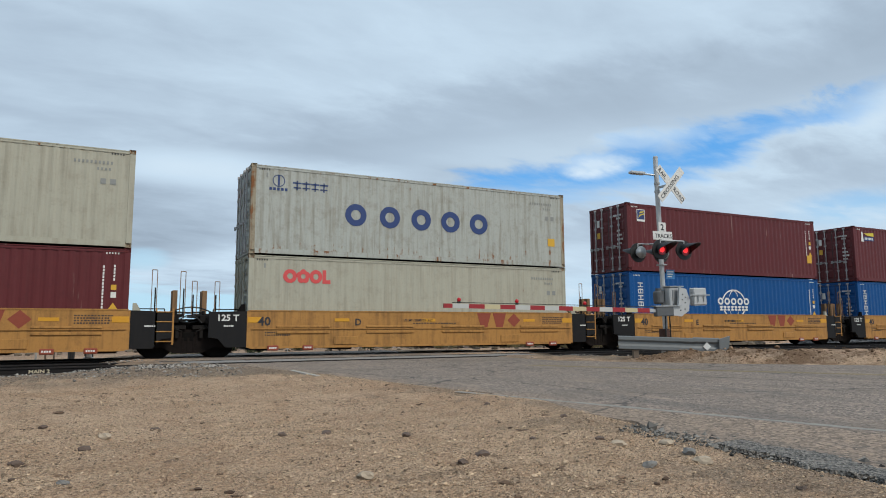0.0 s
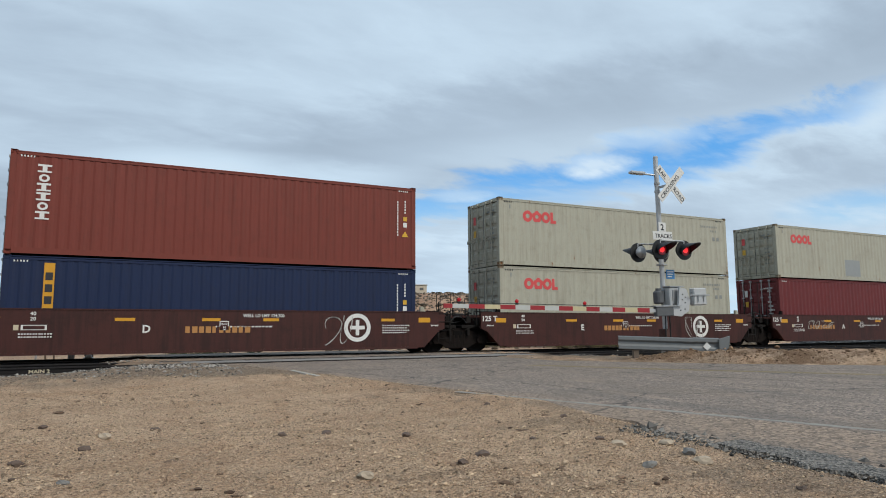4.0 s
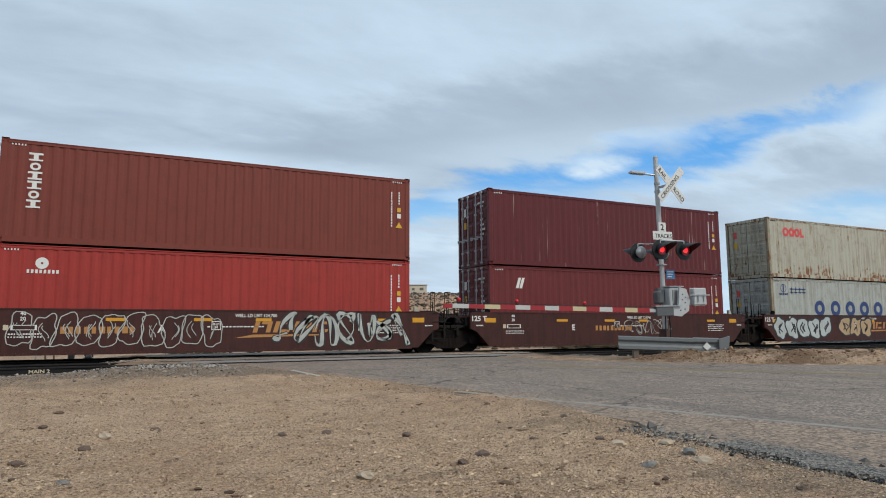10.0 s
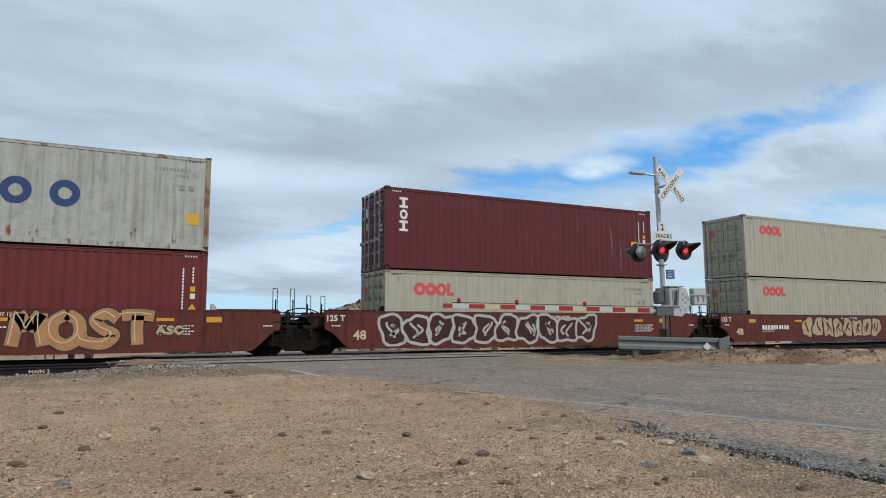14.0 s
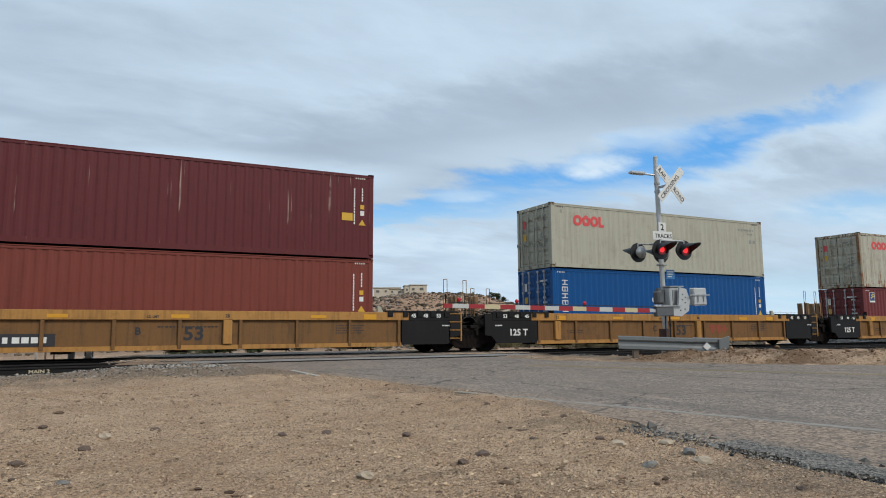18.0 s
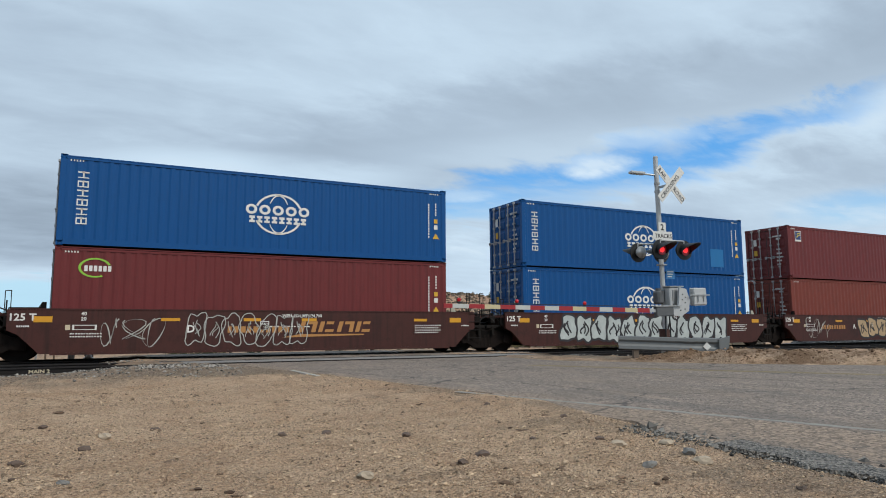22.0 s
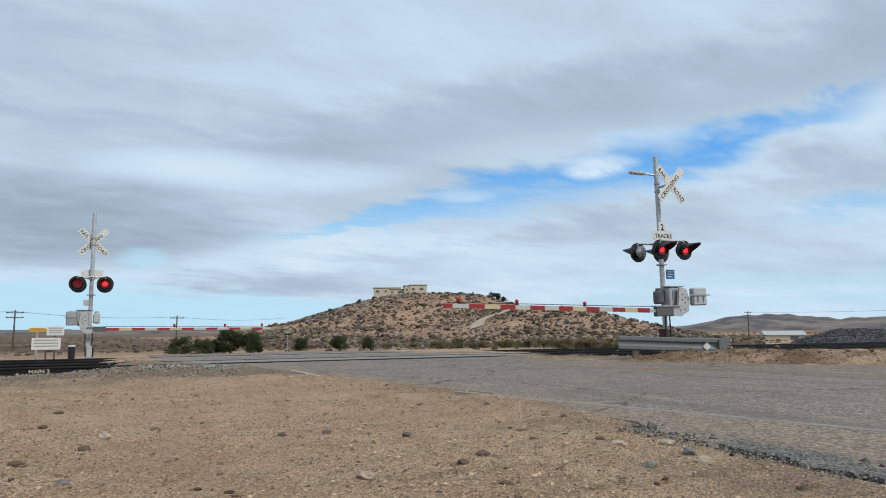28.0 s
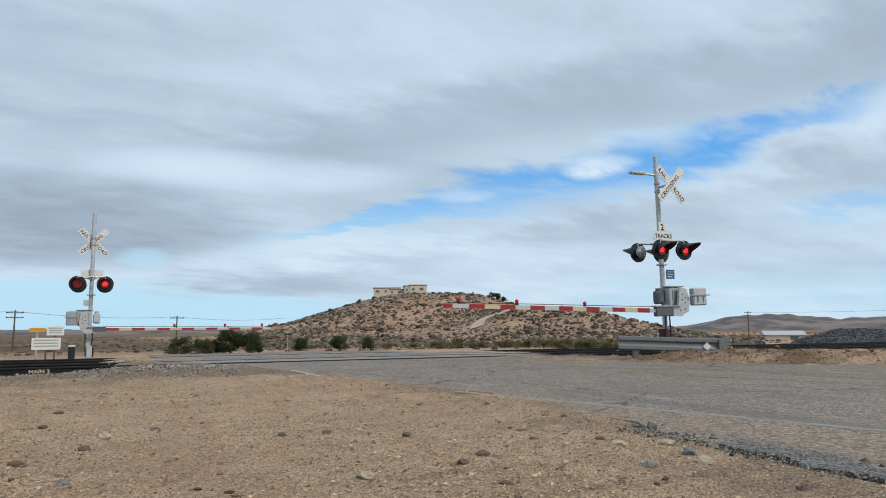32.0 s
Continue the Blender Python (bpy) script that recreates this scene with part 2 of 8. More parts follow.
def steel_paint(name, color, rough=0.5, rust=0.0, dirt=0.3, grime=(0.10, 0.075, 0.055), fade=0.12, foot=0.0, gloss=0.22, scratch=0.0):
    """Weathered paint on steel: faded in patches, streaked with dirt, rusting."""
    m, w, b = material(name)
    co = w.add("ShaderNodeTexCoord").outputs["Object"]
    rnd = w.add("ShaderNodeObjectInfo").outputs["Random"]
    co = w.vec("ADD", co, w.vec("MULTIPLY", w.add("ShaderNodeCombineXYZ", None, i0=rnd, i1=rnd, i2=0.0).outputs[0], (37, 11, 0)))
    patch = w.noise(co, 0.7, 4)
    grain = w.noise(co, 14.0, 5, 0.6)
    col = w.mix(w.math("MULTIPLY", patch, fade * 2), (*color, 1), (*[min(1, c * 1.3 + 0.012) for c in color], 1))
    long = w.add("ShaderNodeMapping", None, Vector=co, Scale=(7.0, 7.0, 0.45)).outputs[0]
    run = w.noise(long, 1.0, 5, 0.6)
    spots = w.smooth(w.math("MULTIPLY", run, w.math("ADD", 0.55, w.math("MULTIPLY", patch, 0.9))), 0.43, 0.72)
    col = w.mix(w.math("MULTIPLY", spots, dirt), col, (*grime, 1))
    col = w.mix(w.math("MULTIPLY", w.smooth(grain, 0.50, 0.75), dirt * 0.5), col, (*grime, 1))
    mottle = w.noise(co, 2.6, 7, 0.72)
    col = w.mix(w.math("MULTIPLY", w.smooth(mottle, 0.48, 0.70), dirt * 0.8), col, (*grime, 1))
    if scratch:         # bare pale streaks down the corrugations
        thin = w.noise(w.add("ShaderNodeMapping", None, Vector=co, Scale=(9.0, 9.0, 0.30)).outputs[0], 1.0, 3, 0.5)
        where = w.math("MULTIPLY", w.smooth(thin, 0.66, 0.72), w.smooth(w.noise(co, 0.9, 3), 0.42, 0.60))
        col = w.mix(w.math("MULTIPLY", where, scratch), col, (0.42, 0.33, 0.28, 1))
    r = rough
    if rust:
        blot = w.noise(co, 2.3, 6, 0.65, 0.4)
        if foot:        # rust that creeps up from the lower edge
            height = w.add("ShaderNodeSeparateXYZ", None, i0=w.add("ShaderNodeTexCoord").outputs["Object"]).outputs[2]
            blot = w.math("ADD", blot, w.math("MULTIPLY", w.smooth(height, 0.75, 0.0), foot))
        rm = w.smooth(w.math("ADD", w.math("MULTIPLY", blot, 0.55), w.math("MULTIPLY", run, 0.55)), 0.74 - 0.22 * rust, 0.80 - 0.18 * rust)
        rc = w.mix(grain, (0.10, 0.035, 0.015, 1), (0.26, 0.12, 0.05, 1))
        col = w.mix(rm, col, rc)
        r = w.math("ADD", rough, w.math("MULTIPLY", rm, 0.3))
    w.put(b, "Base Color", col)
    w.put(b, "Roughness", r)
    w.put(b, "Specular IOR Level", gloss)
    bump = w.add("ShaderNodeBump", None, Strength=0.15, Distance=0.01, Height=w.noise(co, 5.0, 4)).outputs[0]
    w.put(b, "Normal", bump)
    return m


def plain(name, color, rough=0.6, metallic=0.0, vary=0.15, scale=6.0, emit=0.0, gloss=0.4):
    m, w, b = material(name)
    co = w.add("ShaderNodeTexCoord").outputs["Object"]
    n = w.noise(co, scale, 5, 0.6)
    w.put(b, "Base Color", w.mix(n, (*[c * (1 - vary) for c in color], 1), (*[min(1, c * (1 + vary)) for c in color], 1)))
    w.put(b, "Roughness", rough)
    w.put(b, "Metallic", metallic)
    w.put(b, "Specular IOR Level", gloss)
    if emit:
        w.put(b, "Emission Color", (*color, 1))
        w.put(b, "Emission Strength", emit)
    return m


PAINT = {
    "W": steel_paint("paint_grey_white", (0.33, 0.323, 0.260), 0.5, 0.14, 0.25, (0.144, 0.1152, 0.0792), 0.12, 0.10),
    "X": steel_paint("paint_grey_rusty", (0.352, 0.344, 0.28), 0.6, 0.48, 0.45, (0.1584, 0.108, 0.0648), 0.12, 0.18),
    "C": steel_paint("paint_white_worn", (0.325, 0.342, 0.315), 0.5, 0.24, 0.45, (0.144, 0.1224, 0.0792), 0.12, 0.16),
    "M": steel_paint("paint_maroon", (0.116, 0.0200, 0.0205), 0.45, 0.05, 0.20, (0.036, 0.0144, 0.013), 0.2),
    "P": steel_paint("paint_dark_maroon", (0.088, 0.0155, 0.0175), 0.42, 0.05, 0.20, (0.036, 0.0086, 0.0086), 0.25, 0.0, 0.22, 0.55),
    "T": steel_paint("paint_oxide_red", (0.146, 0.032, 0.022), 0.5, 0.08, 0.20, (0.0576, 0.0216, 0.0144), 0.2),
    "O": steel_paint("paint_orange_brown", (0.232, 0.052, 0.0224), 0.55, 0.1, 0.2, (0.072, 0.0252, 0.0144), 0.2),
    "R": steel_paint("paint_bright_red", (0.264, 0.028, 0.0224), 0.5, 0.1, 0.25, (0.0864, 0.0216, 0.0144), 0.3),
    "B": steel_paint("paint_blue", (0.0012, 0.057, 0.196), 0.4, 0.03, 0.12, (0.006, 0.034, 0.095), 0.08),
    "N": steel_paint("paint_navy", (0.0103, 0.0189, 0.0533), 0.45, 0.05, 0.2, (0.0155, 0.0155, 0.0232), 0.08),
    "G": steel_paint("paint_green", (0.026, 0.215, 0.175), 0.5, 0.14, 0.22, (0.0288, 0.0648, 0.0432), 0.15),
    "L": steel_paint("paint_pale_green", (0.136, 0.232, 0.192), 0.55, 0.15, 0.25, (0.0864, 0.1008, 0.0792), 0.2),
}
YELLOW = steel_paint("paint_wagon_yellow", (0.335, 0.168, 0.046), 0.5, 0.09, 0.45, (0.0864, 0.0446, 0.0202), 0.18)
# A darker yellow for side panels and ribs below the top chord
DARKYELLOW = steel_paint("paint_dark_yellow", (0.150, 0.075, 0.026), 0.6, 0.08, 0.55, (0.0612, 0.036, 0.0202), 0.1)
OLDYELLOW = steel_paint("paint_old_yellow", (0.37, 0.178, 0.042), 0.55, 0.26, 0.55, (0.072, 0.036, 0.0144), 0.15)
BROWN = steel_paint("paint_wagon_brown", (0.0496, 0.0152, 0.012), 0.55, 0.10, 0.55, (0.0144, 0.0079, 0.0065), 0.05, 0.0, 0.25)
REDBROWN = steel_paint("paint_red_brown", (0.1, 0.0216, 0.0152), 0.5, 0.12, 0.6, (0.0252, 0.0108, 0.0086), 0.15)
SOOT = steel_paint("paint_sooty_brown", (0.0125, 0.0072, 0.0058), 0.7, 0.06, 0.4, (0.006, 0.004, 0.0035), 0.03, 0.0, 0.08)
RUSTY = steel_paint("rusty_corner", (0.264, 0.232, 0.168), 0.7, 0.85, 0.6, (0.0864, 0.0432, 0.0216), 0.1)
BLACK = steel_paint("paint_black", (0.0072, 0.0072, 0.008), 0.6, 0.03, 0.2, (0.0216, 0.0173, 0.013), 0.02, 0.0, 0.2)
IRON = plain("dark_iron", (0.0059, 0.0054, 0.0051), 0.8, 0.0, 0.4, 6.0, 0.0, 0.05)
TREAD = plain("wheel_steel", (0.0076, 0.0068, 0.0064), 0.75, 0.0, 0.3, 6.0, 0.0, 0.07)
GALV = plain("galvanised_steel", (0.357, 0.3655, 0.3655), 0.45, 0.6, 0.15, 9.0)
ALU = plain("aluminium_paint", (0.425, 0.4335, 0.4335), 0.45, 0.3, 0.12, 7.0)
WHITE = plain("white_marking", (0.595, 0.595, 0.5695), 0.6, 0, 0.12, 12.0)
CREAM = plain("cream_marking", (0.4675, 0.3995, 0.2805), 0.6, 0, 0.15, 12.0)
DARK = plain("dark_marking", (0.0213, 0.0213, 0.0255), 0.6, 0, 0.2, 12.0)
NAVY = plain("navy_marking", (0.0153, 0.0382, 0.136), 0.5, 0, 0.15, 9.0)
PINK = plain("red_marking", (0.527, 0.0638, 0.0638), 0.55, 0, 0.12, 9.0)
RUSTRED = plain("brown_red_marking", (0.2125, 0.0425, 0.0213), 0.6, 0, 0.15, 9.0)
AMBER = plain("amber_reflector", (0.527, 0.255, 0.017), 0.4, 0, 0.1, 9.0)
LEMON = plain("lemon_marking", (0.527, 0.425, 0.0425), 0.5, 0, 0.1, 9.0)
LIME = plain("lime_marking", (0.2125, 0.425, 0.0425), 0.5, 0, 0.1, 9.0)
TEAL = plain("teal_spray", (0.085, 0.357, 0.34), 0.6, 0, 0.15, 5.0)
TAN = plain("tan_spray", (0.357, 0.255, 0.1445), 0.6, 0, 0.25, 3.0)
RUBBER = plain("black_rubber", (0.017, 0.017, 0.017), 0.7)


# ---- ground, road, tracks ----
def spot(azimuth, r, z=0.0):
    """A place r metres from the camera, azimuth degrees clockwise from +y."""
    return Vector((math.sin(radians(azimuth)) * r, math.cos(radians(azimuth)) * r, z))


def fbm(x, y, s, seed=0.0):
    return noise.fractal(Vector((x * s + seed, y * s - seed, seed)), 1.0, 2.0, 5)


def step01(v, lo, hi):
    t = min(1.0, max(0.0, (v - lo) / (hi - lo)))
    return t * t * (3 - 2 * t)


def road_left(y):
    """x of the road's left edge."""
    if y > 13.5:
        return 3.5 - 0.26 * min(y - 13.5, 9.0)
    if y > 6.6:
        return 3.5 + (13.5 - y) * 0.155
    return 4.57 - (6.6 - max(y, 4.2)) * 0.25


def road_right(y):
    if y > 14.5:
        return 10.6
    if y > 11.0:
        return 10.6 + (14.5 - y) * 0.70
    return 13.05 + (11.0 - y) * 1.03


HILL = spot(24.6, 225)
HILL_B = spot(37.5, 165)


def land(x, y):
    """Height of the ground."""
    d = math.hypot(x, y)
    z = 0.0
    # dirt about the camera: soft ruts and humps
    near = 1 - step01(d, 14, 30)
    if near > 0:
        z += near * (0.035 * fbm(x, y, 0.45, 3.1) + 0.017 * fbm(x, y, 2.0, 9.0) + 0.016 * fbm(x, y, 5.5, 5.0))
        if d < 9:
            z += 0.007 * max(0.0, fbm(x, y, 13.0, 4.0)) * (1 - step01(d, 6, 9))
        z += 0.050 * near * (1 - min(1.0, 2.4 * abs(fbm(0.22 * (0.82 * x + 0.57 * y), 1.5 * (0.57 * x - 0.82 * y), 1.0, 17.0)))) * step01(y, 2, 4)
        z += 0.03 * near * math.sin(x * 0.9 + y * 1.7 + 2 * fbm(x, y, 0.3, 1.0)) * step01(y, 2, 6)
    # windrow of dug earth beside the guard rail
    if x > 10 and y < 18:
        e = (x - road_right(y)) / 1.6
        if e > 0:
            z += 0.27 * step01(e, 0.05, 0.6) * (1 - 0.35 * step01(e, 1.4, 2.6)) * (0.9 + 0.45 * fbm(x, y, 1.1, 7.0) + 0.2 * fbm(x, y, 4.0, 2.0)) * (1 - step01(y, 12.4, 14.0))
    # the ground drops a little on either side of the line
    left = step01(-x, -1.0, 1.5)
    right = step01(x, 13.0, 16.0)
    side = max(left, right)
    band = step01(y, 15.2, 16.6) * (1 - step01(y, 25.2, 27.5))
    z -= 0.22 * side * band
    if y > 24:
        z -= 0.045 * min(36.0, max(0.0, y - 25.6)) + 0.1 * step01(y, 25, 27) + 0.0055 * max(0.0, y - 62) * (1 - 0.3 * step01(y, 300, 3000))
        z += 0.35 * fbm(x, y, 0.03, 2.0) * step01(y, 50, 110)
    # road bed
    w = min(x - road_left(y), road_right(y) - x)
    if w > -0.5 and -60 < y < 26:
        z = z * (1 - step01(w, -0.5, 0.1)) + (0.012 - 0.040 * (1 - step01(y, 3.0, 3.8)) * (x < 8)) * step01(w, -0.3, -0.05) - 0.045 * step01(w, 0.02, 0.35)
    # the rocky hill and its lower spur
    u = (x - HILL.x) * 0.909 - (y - HILL.y) * 0.416
    v = (x - HILL.x) * 0.416 + (y - HILL.y) * 0.909
    a = 42.0 if u < 0 else 42.0
    p = 2.0 if u < 0 else 4.0
    hill = 14.6 * math.exp(-(abs(u) / a) ** p) * math.exp(-(abs(v) / 46) ** 2.4)
    u2 = (x - HILL_B.x) * 0.793 - (y - HILL_B.y) * 0.609
    v2 = (x - HILL_B.x) * 0.609 + (y - HILL_B.y) * 0.793
    spur = 6.6 * math.exp(-(abs(u2) / 24) ** 2.3) * math.exp(-(abs(v2) / 24) ** 2.2)
    up = hill + spur
    if up > 0.05:
        up += min(1.0, up / 3) * (0.9 * fbm(x, y, 0.07, 4.0) + 0.35 * fbm(x, y, 0.3, 6.0))
    return z + up


def spread(lo, hi, fine, grow, near, back):
    """Coordinates, fine about zero and ever wider outwards, by grow on one side and back on the other."""
    out, v, s = [0.0], 0.0, fine
    while v < hi:
        v += s
        s = fine if v < 9 else s * grow
        out.append(v)
    v, s = 0.0, fine
    while v > lo:
        v -= s
        s = fine if v > -near else s * back
        out.insert(0, v)
    return out


def ground_material():
    m, w, b = material("desert_ground")
    co = w.add("ShaderNodeTexCoord").outputs["Object"]
    sep = w.add("ShaderNodeSeparateXYZ", None, i0=co)
    big = w.noise(co, 0.35, 5, 0.6)
    mid = w.noise(co, 2.2, 6, 0.65)
    fine = w.noise(co, 30.0, 5, 0.8)
    grit = w.add("ShaderNodeTexVoronoi", None, Vector=co, Scale=48.0)
    col = w.mix(w.smooth(mid, 0.35, 0.65), (0.6100, 0.4101, 0.2707, 1), (0.7500, 0.5356, 0.3657, 1))
    col = w.mix(w.math("MULTIPLY", w.smooth(big, 0.45, 0.7), 0.55), col, (0.4510, 0.2651, 0.1480, 1))
    col = w.mix(w.math("MULTIPLY", w.smooth(fine, 0.48, 0.68), 0.42), col, (0.2542, 0.1662, 0.1091, 1))
    # Darker streaks and clumps, with the shade of undulations put into the sand's colour
    rut = w.noise(w.add("ShaderNodeMapping", None, Vector=co, Rotation=(0, 0, -0.61), Scale=(0.35, 2.6, 1.0)).outputs[0], 1.0, 7, 0.72, 0.6)
    col = w.mix(w.math("MULTIPLY", w.smooth(rut, 0.50, 0.68), 0.55), col, (0.3444, 0.2137, 0.1285, 1))
    blot = w.noise(co, 9.0, 6, 0.7)
    col = w.mix(w.math("MULTIPLY", w.smooth(blot, 0.54, 0.70), 0.32), col, (0.2952, 0.1899, 0.1246, 1))
    speck = w.noise(co, 105.0, 3, 0.8)
    col = w.mix(w.math("MULTIPLY", w.smooth(speck, 0.53, 0.64), 0.75), col, (0.6396, 0.4748, 0.3272, 1))
    col = w.mix(w.math("MULTIPLY", w.smooth(speck, 0.47, 0.37), 0.65), col, (0.1394, 0.0910, 0.0623, 1))
    grain = w.cell(w.add("ShaderNodeTexVoronoi", None, Vector=co, Scale=75.0))
    col = w.mix(w.smooth(grain, 0.80, 0.95, 0.0, 0.45), col, (0.8000, 0.5983, 0.4180, 1))
    col = w.mix(w.smooth(grain, 0.20, 0.05, 0.0, 0.55), col, (0.1700, 0.1061, 0.0712, 1))
    # grey gravel thrown out along the road's edge, in drifts, and by the rails
    drift = w.math("ADD", w.noise(co, 0.9, 5, 0.65), w.math("ADD", w.smooth(sep.outputs[0], 0.5, 6.0, -0.16, 0.10), w.smooth(sep.outputs[1], 3.9, 2.7, 0.0, 0.13)))
    drift = w.math("MULTIPLY", w.smooth(drift, 0.50, 0.64), 0.7)
    bank = w.math("MULTIPLY", w.smooth(w.math("MULTIPLY_ADD", w.noise(co, 0.8, 5, 0.65), 5.0, sep.outputs[1]), 13.6, 15.6), w.smooth(sep.outputs[0], 7.0, 4.5))
    drift = w.math("MAXIMUM", drift, bank)
    gcol = w.mix(w.cell(grit), (0.0620, 0.0483, 0.0380, 1), (0.3900, 0.3136, 0.2375, 1))
    nearby = w.math("MULTIPLY", w.smooth(sep.outputs[1], 22.0, 17.0), w.math("MULTIPLY", w.smooth(sep.outputs[1], -15.0, -5.0), w.smooth(sep.outputs[0], 22.0, 10.0)))
    col = w.mix(w.math("MULTIPLY", w.math("MULTIPLY", drift, nearby), 0.8), col, gcol)
    # darker earth, newly dug, beside the guard rail
    dug = w.math("MULTIPLY", w.math("MULTIPLY", w.smooth(sep.outputs[0], 11.0, 12.5), w.smooth(sep.outputs[1], 15.0, 13.8)), w.smooth(w.noise(co, 1.4, 6, 0.7), 0.40, 0.58))
    col = w.mix(w.math("MULTIPLY", dug, 0.8), col, (0.2000, 0.1206, 0.0712, 1))
    # scrub and stones far out, told apart only as a mottle
    far = w.smooth(sep.outputs[1], 45.0, 110.0)
    scrub = w.smooth(w.add("ShaderNodeTexVoronoi", None, Vector=co, Scale=0.42).outputs["Distance"], 0.42, 0.18)
    scrub = w.math("MULTIPLY", scrub, w.smooth(w.noise(co, 0.05, 4), 0.3, 0.55))
    fcol = w.mix(w.smooth(w.noise(co, 0.10, 7, 0.75), 0.3, 0.7), (0.2150, 0.1312, 0.0883, 1), (0.4500, 0.3011, 0.2014, 1))
    fcol = w.mix(w.math("MULTIPLY", scrub, 0.75), fcol, (0.0615, 0.0514, 0.0312, 1))
    plain_ = w.math("MAXIMUM", w.smooth(sep.outputs[1], 330.0, 800.0), w.math("MULTIPLY", w.smooth(sep.outputs[0], 30.0, 8.0), w.smooth(sep.outputs[1], 60.0, 130.0)))
    fcol = w.mix(w.math("MULTIPLY", plain_, 0.85), fcol, w.mix(w.smooth(w.noise(w.vec("MULTIPLY", co, (0.3, 1, 1)), 0.02, 6, 0.65), 0.35, 0.65), (0.0574, 0.0435, 0.0351, 1), (0.1804, 0.1227, 0.0818, 1)))
    col = w.mix(far, col, fcol)
    w.put(b, "Base Color", col)
    w.put(b, "Roughness", 0.95)
    w.put(b, "Specular IOR Level", 0.15)
    h = w.math("ADD", w.math("ADD", w.math("MULTIPLY", fine, 0.6), w.math("MULTIPLY", blot, 0.8)), w.math("MULTIPLY_ADD", rut, 1.1, w.math("MULTIPLY", grit.outputs["Distance"], 0.5)))
    w.put(b, "Normal", w.add("ShaderNodeBump", None, Strength=1.0, Distance=0.09, Height=h).outputs[0])
    return m


GRID = []


def lie(x, y):
    """Height of the ground's surface as it is meshed."""
    xs, ys, zs = GRID
    i, j = int(np.searchsorted(xs, x)) - 1, int(np.searchsorted(ys, y)) - 1
    u, v = (x - xs[i]) / (xs[i + 1] - xs[i]), (y - ys[j]) / (ys[j + 1] - ys[j])
    return float((zs[j, i] * (1 - u) + zs[j, i + 1] * u) * (1 - v) + (zs[j + 1, i] * (1 - u) + zs[j + 1, i + 1] * u) * v)


def build_ground():
    xs, ys = spread(-4200, 4600, 0.055, 1.042, 4.0, 1.06), spread(-600, 4800, 0.045, 1.037, 0.0, 1.25)
    verts = [(x, y, land(x, y)) for y in ys for x in xs]
    n = len(xs)
    faces = [(j * n + i, j * n + i + 1, (j + 1) * n + i + 1, (j + 1) * n + i) for j in range(len(ys) - 1) for i in range(n - 1)]
    GRID.extend((np.array(xs), np.array(ys), np.array([v[2] for v in verts]).reshape(len(ys), n)))
    me = bpy.data.meshes.new("ground")
    me.from_pydata(verts, [], faces)
    me.polygons.foreach_set("use_smooth", [True] * len(faces))
    ob = put("ground", me, ground_material())
    return tagged(ob, "sandy brown desert ground with stones and scrub", "ground", kind="structure")


build_ground()


